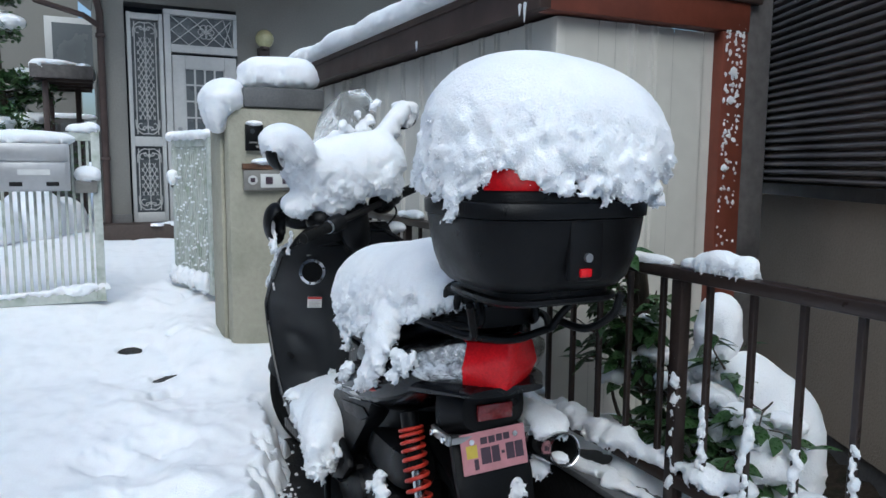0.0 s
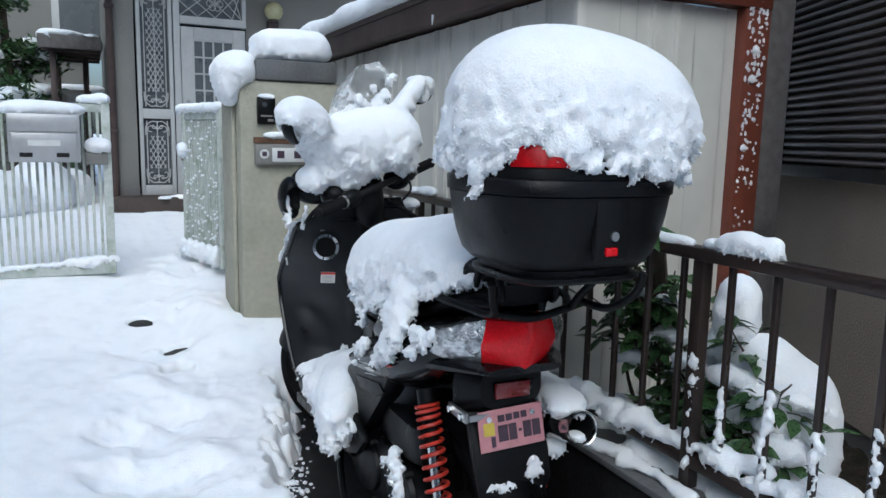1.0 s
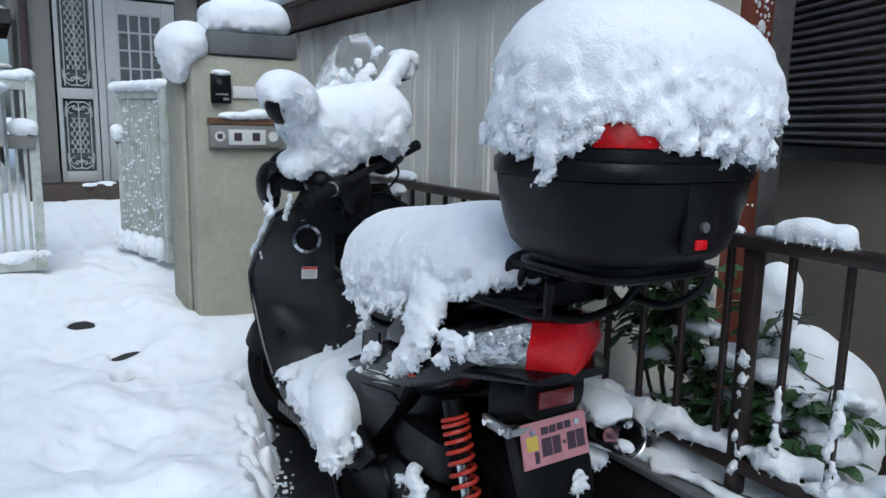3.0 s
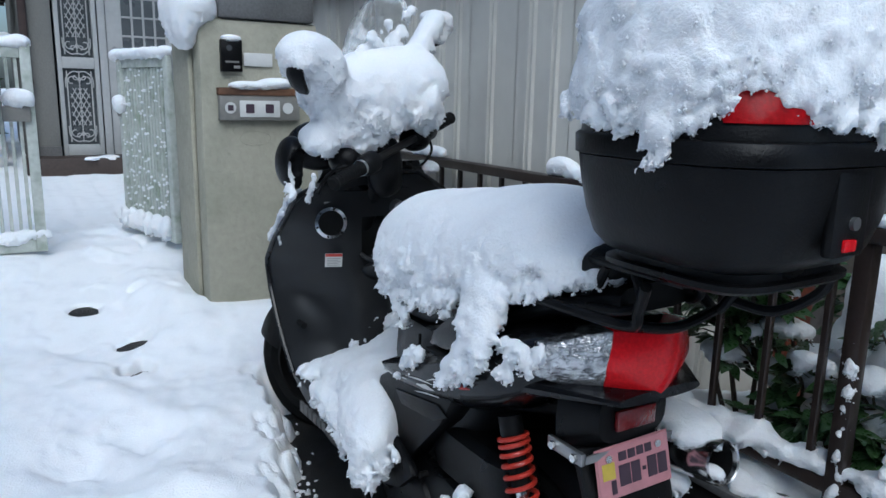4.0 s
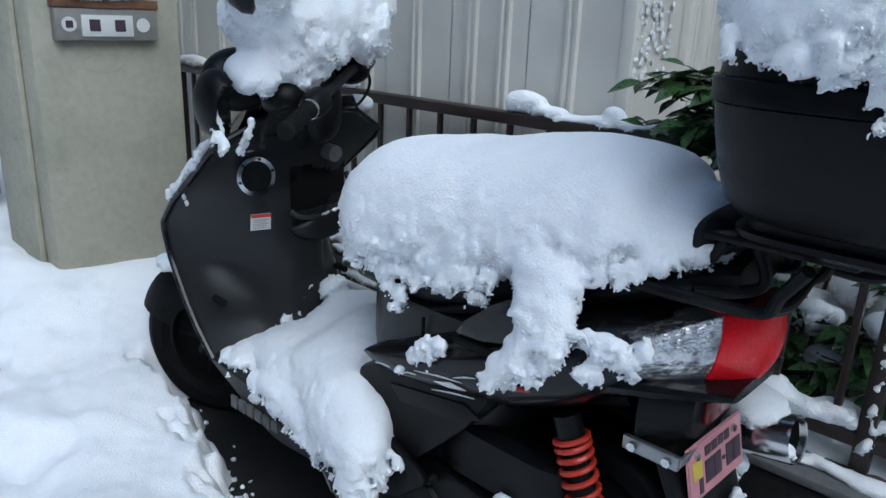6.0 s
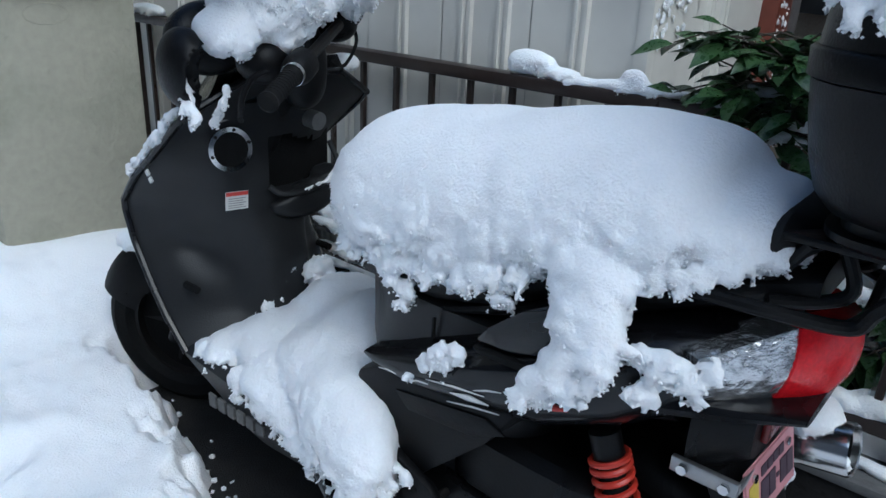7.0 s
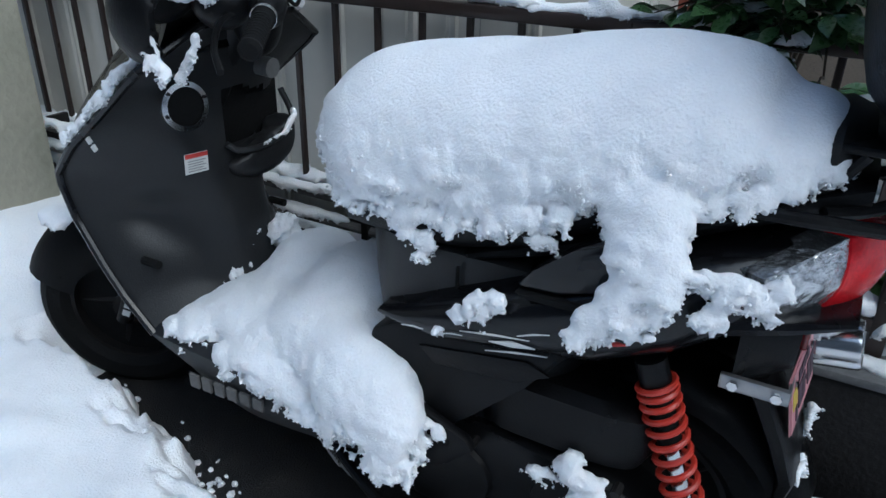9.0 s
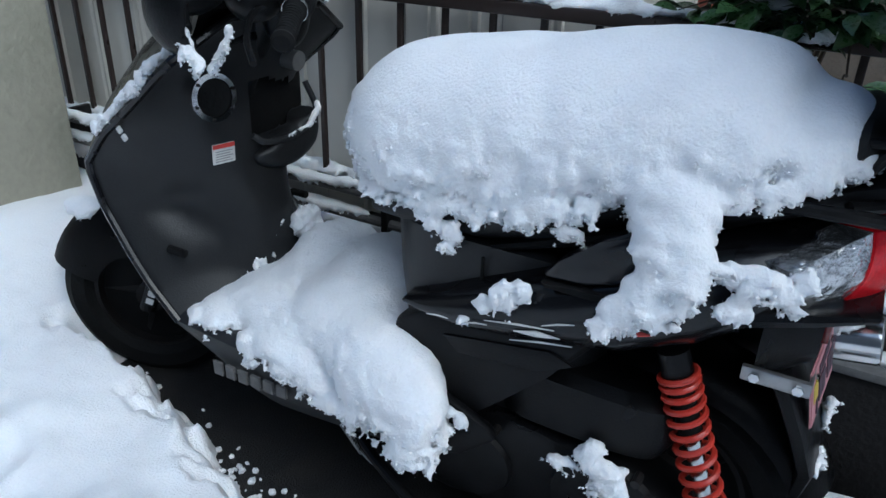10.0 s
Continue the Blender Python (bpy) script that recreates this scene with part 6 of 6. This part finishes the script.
    part("muntin", box((px0, HY + 0.028, za - 0.0085), (px1, HY + 0.0295, za + 0.0085), 0.0), WHITE, door)
part("door_knob", tube([(DX0 + 0.05, HY + 0.02, 1.50), (DX0 + 0.05, HY - 0.03, 1.50)], [0.012, 0.022], 14), ALLOY, door)
snow("threshold_snow", [(0.55 + 0.16 * k, HY - 0.28 + 0.05 * math.sin(k * 2.2), 0.615, 0.09, 0.07, 0.014 + 0.010 * math.sin(k * 1.3)) for k in range(7)], "thin snow on the entrance step", h=0.02, k=0.03, rough=0.012, seed=111)

# gutter pipe and eaves at the corner
dp = thing("downpipe", (0.185, HY - 0.05, 0.5), "dark brown rainwater downpipe on the house corner", "pipe")
part("pipe", tube([(-0.165, HY - 0.55, 3.35), (0.025, HY - 0.30, 2.95), (0.135, HY - 0.12, 2.68), (0.170, HY - 0.06, 2.52), (0.170, HY - 0.06, 0.55)], 0.032, 12), FASCIA, dp)
part("branch", tube([(-0.465, HY - 0.35, 2.66), (-0.315, HY - 0.35, 2.52), (0.035, HY - 0.30, 2.44), (0.145, HY - 0.12, 2.40)], 0.024, 10), FASCIA, dp)
for z in (2.3, 1.2):
    part("bracket", box((0.130, HY - 0.10, z), (0.210, HY + 0.0, z + 0.03), 0.002), FASCIA, dp)
eave = thing("porch_roof", (-0.415, HY - 0.4, 2.75), "grey translucent porch roof sheet with a dark gutter", "roof")
part("sheet", box((-0.12, -0.6, -0.006), (0.42, 0.5, 0.006), 0.0, Matrix.Translation((-0.215, HY - 0.1, 2.86)) @ Matrix.Rotation(radians(38), 4, "Y")), STEELBOX, eave)
part("gutter", tube([(-0.865, HY - 0.40, 3.10), (-0.415, HY - 0.40, 2.72), (-0.335, HY - 0.40, 2.64)], 0.035, 10), FASCIA, eave)
part("beam", box((-0.02, -0.62, -0.03), (0.03, 0.5, 0.03), 0.0, Matrix.Translation((-0.215, HY - 0.1, 2.84)) @ Matrix.Rotation(radians(38), 4, "Y")), FASCIA, eave)

# house next door, seen beyond the corner
back = thing("back_house", (-3, 11.5, 0), "grey-beige rendered house with an upstairs window", "house")
part("wall", box((-14, 11.5, 0.0), (0.0, 11.8, 9.0), 0.0), HOUSE_WALL, back)
bw = part("window_frame", box((-0.42, 11.42, 2.18), (0.30, 11.499, 3.12), 0.006), WHITE, back)
part("pane", box((-0.33, 11.41, 2.26), (0.22, 11.4195, 3.04), 0.0), FROSTED, bw)
wl = thing("block_wall", (-2, 10.4, 0), "grey patterned concrete garden wall with snow on top", "wall", kind="structure")
part("courses", box((-8, 10.4, 0.0), (0.01, 10.52, 1.72), 0.006), FOUNDATION, wl)
for k in range(24):
    part("pierced_block", box((-6 + k * 0.25, 10.385, 1.50), (-5.79 + k * 0.25, 10.3995, 1.66), 0.004), LEDGE, wl)
snow("wall_snow", [(-4.0 + 0.55 * k, 10.46, 1.74, 0.36, 0.09, 0.05) for k in range(8)], "snow along the garden wall", h=0.04, k=0.06, rough=0.02, seed=117)

cp = thing("carport", (-0.2, 9.0, 0.4), "small dark flat carport roof on thin posts, thick with snow", "carport")
part("roof", box((-0.44, 8.3, 2.05), (0.11, 10.0, 2.10), 0.006), TIMBER, cp)
part("fascia", box((-0.45, 8.27, 2.00), (0.11, 8.299, 2.13), 0.004), GREYSTRIP, cp)
for k in range(4):
    part("rafter", box((-0.43, 8.5 + 0.4 * k, 1.99), (0.11, 8.54 + 0.4 * k, 2.049), 0.0), TIMBER, cp)
for x, y in ((-0.33, 8.5), (-0.04, 9.2), (-0.33, 9.9)):
    part("post", box((x - 0.028, y - 0.028, 0.3), (x + 0.028, y + 0.028, 1.99), 0.003), FASCIA, cp)
snow("carport_snow", [(-0.22, 9.1, 2.15, 0.26, 0.85, 0.075), (0.03, 9.1, 2.135, 0.12, 0.85, 0.055), (-0.37, 8.5, 2.14, 0.10, 0.25, 0.06)], "slab of snow on the carport roof", h=0.03, k=0.08, rough=0.02, seed=121)

# ---- gate ----
GY = 4.55


def gate_leaf(width, h0, h1, bars, m, label):
    g = thing("gate_leaf", m.translation, label, "gate")
    part("stile", box((0, -0.022, h0), (0.045, 0.022, h1 + 0.02), 0.004, m), GATE, g)
    part("stile", box((width - 0.045, -0.022, h0), (width, 0.022, h1 + 0.02), 0.004, m), GATE, g)
    part("top_bar", box((0.0455, -0.016, h1 - 0.045), (width - 0.0455, 0.016, h1), 0.003, m), GATE, g)
    part("bottom_bar", box((0.0455, -0.016, h0), (width - 0.0455, 0.016, h0 + 0.055), 0.003, m), GATE, g)
    for k in range(bars):
        x = 0.045 + (width - 0.09) * (k + 0.5) / bars
        part("bar", box((x - 0.0075, -0.008, h0 + 0.0555), (x + 0.0075, 0.008, h1 - 0.0455), 0.002, m, 1), GATE, g)
    return g


gl = gate_leaf(0.66, 0.405, 1.35, 15, Matrix.Translation((-0.585, GY, 0.0)), "white painted steel gate leaf with upright bars, snowed at its foot")
part("latch_box", box((-0.06, GY - 0.045, 1.02), (0.055, GY - 0.0225, 1.09), 0.004), STEELBOX, gl)
gr = gate_leaf(0.60, 0.42, 1.33, 14, Matrix.Translation((0.655, 4.37, 0.0)) @ Matrix.Rotation(radians(104), 4, "Z"), "white painted steel gate leaf, swung open and speckled with wet snow")
part("hinge_plate", box((0.655, 4.31, 1.22), (0.70, 4.355, 1.36), 0.004), ALLOY, gr)
part("latch_box", box((0.485, 4.92, 1.03), (0.53, 4.98, 1.14), 0.004), STEELBOX, gr)
mb = thing("letter_box", (-0.24, GY - 0.1, 1.04), "brushed silver letter box hung on the gate, under snow", "letter box")
part("body", box((-0.41, GY - 0.15, 1.035), (-0.075, GY - 0.0225, 1.285), 0.006), SILVER, mb)
part("flap", box((-0.405, GY - 0.157, 1.195), (-0.085, GY - 0.1505, 1.275), 0.003), SILVER, mb)
part("door", box((-0.395, GY - 0.156, 1.045), (-0.095, GY - 0.1505, 1.185), 0.003), SILVER, mb)
for x in (-0.33, -0.16):
    part("finger_hole", box((x - 0.03, GY - 0.158, 1.062), (x + 0.03, GY - 0.1562, 1.085), 0.0008), DARKSTEEL, mb)
part("name_strip", box((-0.32, GY - 0.158, 1.12), (-0.17, GY - 0.1562, 1.15), 0.0), PAPER, mb)
snow("letter_box_snow", [(-0.30, GY - 0.07, 1.315, 0.15, 0.085, 0.045), (-0.16, GY - 0.07, 1.31, 0.12, 0.08, 0.04)], "block of snow on the letter box", h=0.012, k=0.03, rough=0.010, seed=131)
snow("gate_snow", [(-0.04, GY, 1.375, 0.05, 0.03, 0.025), (0.03, GY, 1.38, 0.05, 0.035, 0.03), (-0.50, GY, 1.37, 0.08, 0.03, 0.02)], "snow on the gate's top bar", h=0.01, k=0.02, rough=0.01, seed=133)
snow("gate_snow", [(0.0, GY - 0.03, 1.125, 0.06, 0.045, 0.045), (0.04, GY - 0.03, 1.12, 0.04, 0.04, 0.04)], "ball of snow on the gate latch", h=0.01, k=0.02, rough=0.01, seed=135)
snow("gate_snow", [(-0.5 + 0.07 * k, GY - 0.01, 0.46 + 0.012 * k * 0.3, 0.045, 0.022, 0.014 + 0.016 * (k > 4)) for k in range(9)], "snow caked along the gate's foot", h=0.01, k=0.02, rough=0.016, seed=137)
gd = Vector((math.cos(radians(104)), math.sin(radians(104)), 0))
snow("gate_snow", [(*(Vector((0.655, 4.37, 1.355)) + gd * (0.06 + 0.11 * k)), 0.05, 0.075, 0.03) for k in range(6)], "snow on the open gate's top bar", h=0.01, k=0.02, rough=0.008, seed=139)
snow("gate_snow", [(*(Vector((0.635, 4.37, 0.49)) + gd * (0.10 + 0.10 * k)), 0.03, 0.06, 0.06) for k in range(6)], "snow caked low on the open gate", h=0.01, k=0.02, rough=0.018, top=0.6, seed=141)
snow("gate_snow", [(*(Vector((0.630, 4.37, 1.10)) + gd * 0.57), 0.04, 0.05, 0.05)], "lump of snow on the open gate's latch", h=0.01, k=0.02, rough=0.01, seed=143)
spk = []
rnd = random.Random(77)
for k in range(170):
    q = Vector((0.631, 4.37, 0)) + gd * rnd.uniform(0.04, 0.56)
    r = rnd.uniform(0.003, 0.009)
    spk.append((q.x, q.y, rnd.uniform(0.55, 1.28), r, r, r))


specks("gate_specks", spk, "specks of wet snow on the open gate")
spk = []
for k in range(150):
    z = 0.9 + 0.80 * rnd.random() ** 0.75
    r = rnd.uniform(0.003, 0.010) * (0.6 + 0.6 * (z - 0.9))
    spk.append((2.045 + 0.085 * rnd.random(), SY - 0.046, z, r, 0.004, r * rnd.uniform(0.8, 1.6)))
spk += [(2.062, SY - 0.047, 1.19, 0.016, 0.012, 0.014), (2.078, SY - 0.047, 1.43, 0.022, 0.008, 0.016), (2.085, SY - 0.047, 1.53, 0.020, 0.008, 0.02)]
for k in range(140):
    z = 1.02 + 0.36 * rnd.random()
    r = rnd.uniform(0.003, 0.010)
    spk.append((SX + 0.01 + 0.17 * rnd.random() ** 1.3, SY - 0.005, z, r, 0.003, r * rnd.uniform(0.8, 1.6)))
specks("wall_specks", spk, "splashes of wet snow stuck to the shed")
# snow on the shed roof
snow("shed_roof_snow", [(1.29, 2.0 + 0.22 * k, 1.835 + 0.006 * math.sin(k * 1.7), 0.085, 0.17, 0.065 + 0.008 * math.sin(k * 2.3)) for k in range(18)] + [(1.75, 2.6 + 0.7 * k, 1.84, 0.55, 0.60, 0.075) for k in range(5)], "thick roll of snow along the shed eave", h=0.016, k=0.05, rough=0.014, top=0.2, seed=151, floor=1.795)
for y, zz in ((2.86, 1.66), (2.05, 1.665), (2.02, 1.64)):
    tagged(finish("icicle", add_tube(bmesh.new(), [(1.262, y, 1.70), (1.260, y, 1.69), (1.259, y + 0.002, zz)], [0.007, 0.006, 0.0015], 8), SNOW), "small frozen drip under the shed eave", "icicle")

# ---- evergreen shrub behind the fence ----
shrub = thing("shrub", (1.62, 1.45, 0.2), "evergreen shrub with glossy leaves bent under snow", "shrub")


def leaf_mesh():
    bm = bmesh.new()
    rows = []
    for i, w in enumerate((0.0, 0.55, 0.9, 1.0, 0.8, 0.4, 0.0)):
        y = i / 6
        z = -0.25 * (y - 0.35) ** 2
        rows.append((bm.verts.new((-0.19 * w, y, z + 0.05 * w)), bm.verts.new((0, y, z)), bm.verts.new((0.19 * w, y, z + 0.05 * w))))
    for a, b in zip(rows, rows[1:]):
        bm.faces.new((a[0], a[1], b[1], b[0]))
        bm.faces.new((a[1], a[2], b[2], b[1]))
    me = bpy.data.meshes.new("leaf")
    bm.to_mesh(me)
    bm.free()
    me.materials.append(LEAF)
    me.shade_smooth()
    return me


LM = leaf_mesh()
rnd = random.Random(3)
stems = ((1.50, 1.72, 0.35, 1.45, 1.76, 0.86), (1.52, 1.70, 0.35, 1.46, 1.60, 0.84), (1.55, 1.62, 0.35, 1.43, 1.68, 0.80), (1.55, 1.45, 0.35, 1.46, 1.38, 0.72), (1.60, 1.35, 0.35, 1.50, 1.22, 0.62), (1.62, 1.32, 0.35, 1.52, 1.24, 0.56),
         (1.60, 1.55, 0.35, 1.62, 1.50, 0.78), (1.58, 1.40, 0.3, 1.45, 1.28, 0.48), (1.52, 1.75, 0.3, 1.42, 1.70, 0.62), (1.50, 1.60, 0.3, 1.40, 1.52, 0.60))
stems = stems + tuple((1.50 + 0.02 * k, 1.70 - 0.04 * k, 0.5, 1.40 + 0.012 * k, 1.80 - 0.045 * k, 0.80 + 0.02 * (k % 3)) for k in range(3))
stems = stems + tuple((1.56, 1.55 - 0.06 * k, 0.3, 1.40 + 0.03 * (k % 3), 1.56 - 0.07 * k, 0.46 + 0.10 * ((k * 5) % 4) / 2) for k in range(5))

stems = stems + tuple((1.50, 1.66, 0.5, 1.40 + 0.01 * k, 1.80 - 0.045 * k, 0.68 + 0.035 * k) for k in range(4))


def spray(pts, n):
    """Twigs with two rows of leaves along a stem."""
    for _ in range(n):
        b0 = pts[rnd.randrange(min(4, len(pts) // 2), len(pts))]
        b1 = b0 + Vector((rnd.uniform(-0.10, 0.05), rnd.uniform(-0.12, 0.12), rnd.uniform(-0.05, 0.08)))
        part("twig", add_tube(bmesh.new(), [b0, b0.lerp(b1, 0.5) + Vector((0, 0, 0.015)), b1], [0.003, 0.002, 0.0012], 5), TWIG, shrub)
        way = math.atan2(-(b1.x - b0.x), b1.y - b0.y)
        for k in range(8):
            ob = new("leaf", LM)
            ob.parent = shrub
            sz_ = rnd.uniform(0.050, 0.088)
            side = 0.9 if k % 2 else -0.9
            ob.matrix_parent_inverse = Matrix.Translation(-shrub.location)
            ob.matrix_basis = Matrix.Translation(b0.lerp(b1, 0.2 + 0.8 * k / 7)) @ Euler((rnd.uniform(-0.7, 0.35), rnd.uniform(-0.6, 0.6), way + (side if k < 7 else 0) + rnd.uniform(-0.4, 0.4))).to_matrix().to_4x4() @ Matrix.Diagonal((sz_ * 1.15, sz_, sz_, 1))


for sx, sy, sz, tx, ty, tz in stems:
    p0, p1 = Vector((sx, sy, sz)), Vector((tx, ty, tz))
    mid = p0.lerp(p1, 0.5) + Vector((rnd.uniform(-0.05, 0.05), rnd.uniform(-0.05, 0.05), 0.04))
    pts = curve([p0, mid, p1], 6)
    part("stem", add_tube(bmesh.new(), pts, [0.008, 0.005, 0.002], 6), TWIG, shrub)
    spray(pts, 4)
# boughs that lean out over the rail towards the scooter
for k in range(10):
    tip = Vector((1.19 + 0.012 * ((k * 7) % 10), 1.55 + 0.022 * k, 0.90 + 0.045 * ((k * 3) % 4) + 0.004 * k))
    pts = curve([Vector((1.50, 1.66, 0.55)), Vector((1.42, 0.5 * (1.66 + tip.y), 0.90)), Vector((1.305, tip.y + 0.02, max(0.99, tip.z + 0.01))), tip], 5)
    part("stem", add_tube(bmesh.new(), pts, [0.006, 0.004, 0.002], 6), TWIG, shrub)
    spray(pts[7:], 4)
snow("shrub_snow", [(1.53, 1.43, 0.775, 0.060, 0.065, 0.085), (1.53, 1.43, 0.715, 0.052, 0.055, 0.07)], "tall cap of snow on the shrub", h=0.012, k=0.04, rough=0.012, seed=161)
snow("shrub_snow", [(1.57, 1.36, 0.60, 0.09, 0.09, 0.105), (1.64, 1.32, 0.51, 0.12, 0.11, 0.13), (1.67, 1.31, 0.40, 0.10, 0.10, 0.12)], "big mound of snow over the shrub", h=0.013, k=0.06, rough=0.010, top=0.1, seed=163)
small = [(1.53, 1.46, 0.66, 0.05, 0.055, 0.06), (1.50, 1.36, 0.52, 0.05, 0.05, 0.05), (1.48, 1.72, 0.76, 0.04, 0.04, 0.02), (1.24, 1.70, 1.00, 0.030, 0.045, 0.012), (1.26, 1.62, 0.96, 0.028, 0.04, 0.012), (1.22, 1.66, 0.93, 0.022, 0.03, 0.012), (1.46, 1.60, 0.66, 0.04, 0.05, 0.025), (1.50, 1.25, 0.45, 0.06, 0.06, 0.045), (1.45, 1.06, 0.40, 0.07, 0.07, 0.06), (1.55, 1.55, 0.56, 0.07, 0.08, 0.05), (1.47, 1.47, 0.48, 0.05, 0.06, 0.04), (1.56, 1.24, 0.56, 0.035, 0.04, 0.02)]
rnd = random.Random(17)
for k in range(16):
    r = rnd.uniform(0.018, 0.042)
    y = rnd.uniform(1.18, 1.78)
    small.append((rnd.uniform(1.41, 1.53), y, rnd.uniform(0.42, 0.52 + 0.55 * (y - 1.18)), r, r * 1.2, r * 0.7))
for k, b in enumerate(small):
    snow("shrub_snow", [b, (b[0] + 0.03, b[1] - 0.03, b[2] - 0.01, b[3] * 0.7, b[4] * 0.7, b[5] * 0.8)], "clump of snow caught in the shrub", h=0.007, k=0.02, rough=0.010, seed=165 + k)
bed = []
for k in range(30):
    y = 0.6 + 0.047 * k
    bed.append((1.50 + 0.10 * math.sin(k * 2.1), y, 0.30 + 0.02 * math.sin(k * 1.3), 0.14, 0.10, 0.07 + 0.02 * math.sin(k * 2.9)))
snow("bed_snow", bed + [(1.70, 1.55 + 0.2 * k, 0.27, 0.2, 0.2, 0.09) for k in range(2)], "lumpy snow over the planting bed", h=0.013, k=0.05, rough=0.018, top=0.4, seed=191)

# ---- snowy garden tree beyond the gate ----
tree = thing("garden_tree", (-0.74, 8.8, 0.4), "dark evergreen garden tree loaded with snow", "tree")
part("trunk", tube([(-0.74, 8.8, 0.3), (-0.72, 8.78, 1.3), (-0.76, 8.8, 2.3), (-0.72, 8.8, 3.0)], [0.07, 0.055, 0.035, 0.015], 10, 5), TWIG, tree)
rnd = random.Random(12)
lv, lf = [], []
caps = []
for k in range(34):
    a = rnd.uniform(0, 2 * math.pi)
    z = 1.45 + 1.5 * rnd.random()
    ln = rnd.uniform(0.3, 0.62) * (1.0 - 0.45 * (z - 1.45) / 1.5)
    b0 = Vector((-0.74, 8.8, z - 0.08))
    b1 = b0 + Vector((ln * math.cos(a), ln * math.sin(a), 0.06))
    part("limb", add_tube(bmesh.new(), [b0, b0.lerp(b1, 0.6) + Vector((0, 0, 0.03)), b1], [0.016, 0.010, 0.004], 6), TWIG, tree)
    for j in range(150):
        q = b0.lerp(b1, rnd.uniform(0.35, 1.08)) + Vector((rnd.gauss(0, 0.06), rnd.gauss(0, 0.06), rnd.gauss(-0.02, 0.045)))
        e = Euler((rnd.uniform(-1, 1), rnd.uniform(-1, 1), rnd.uniform(0, 6.28))).to_matrix()
        s = rnd.uniform(0.03, 0.06)
        n0 = len(lv)
        for c in ((-0.35, 0, 0), (0, -1, 0), (0.35, 0, 0.08), (0, 1, 0)):
            lv.append(q + e @ (Vector(c) * s))
        lf.append((n0, n0 + 1, n0 + 2, n0 + 3))
    if k % 2 == 0:
        q = b0.lerp(b1, 0.8)
        caps.append((q.x, q.y, q.z + 0.05, rnd.uniform(0.10, 0.17), rnd.uniform(0.10, 0.17), rnd.uniform(0.05, 0.085)))
ob = mesh_part("crown", lv, lf, LEAF, tree, smooth=False)
tagged(ob, kind="stuff")
snow("tree_snow", caps + [(-0.72, 8.8, 3.0, 0.12, 0.12, 0.10)], "pads of snow on the tree's boughs", h=0.022, k=0.03, rough=0.02, top=0.3, seed=201)
hedge = thing("low_shrub", (-0.55, 8.3, 0.5), "low shrubs bent under snow behind the gate", "shrub")
lv, lf = [], []
for k in range(900):
    q = Vector((rnd.uniform(-1.6, 0.0), rnd.uniform(8.3, 9.6), 0)) + Vector((0, 0, rnd.uniform(0.5, 1.35)))
    e = Euler((rnd.uniform(-1, 1), rnd.uniform(-1, 1), rnd.uniform(0, 6.28))).to_matrix()
    n0 = len(lv)
    for c in ((-0.35, 0, 0), (0, -1, 0), (0.35, 0, 0.08), (0, 1, 0)):
        lv.append(q + e @ (Vector(c) * 0.04))
    lf.append((n0, n0 + 1, n0 + 2, n0 + 3))
tagged(mesh_part("foliage", lv, lf, LEAF, hedge, smooth=False), kind="stuff")
snow("garden_snow", [(-0.9, 7.2, 0.62, 0.4, 0.5, 0.28), (-0.45, 7.6, 0.66, 0.28, 0.4, 0.30), (-0.2, 8.0, 0.6, 0.2, 0.3, 0.25), (-1.3, 8.0, 0.95, 0.3, 0.3, 0.2)], "mounds of snow behind the gate", h=0.03, k=0.12, rough=0.02, seed=205)
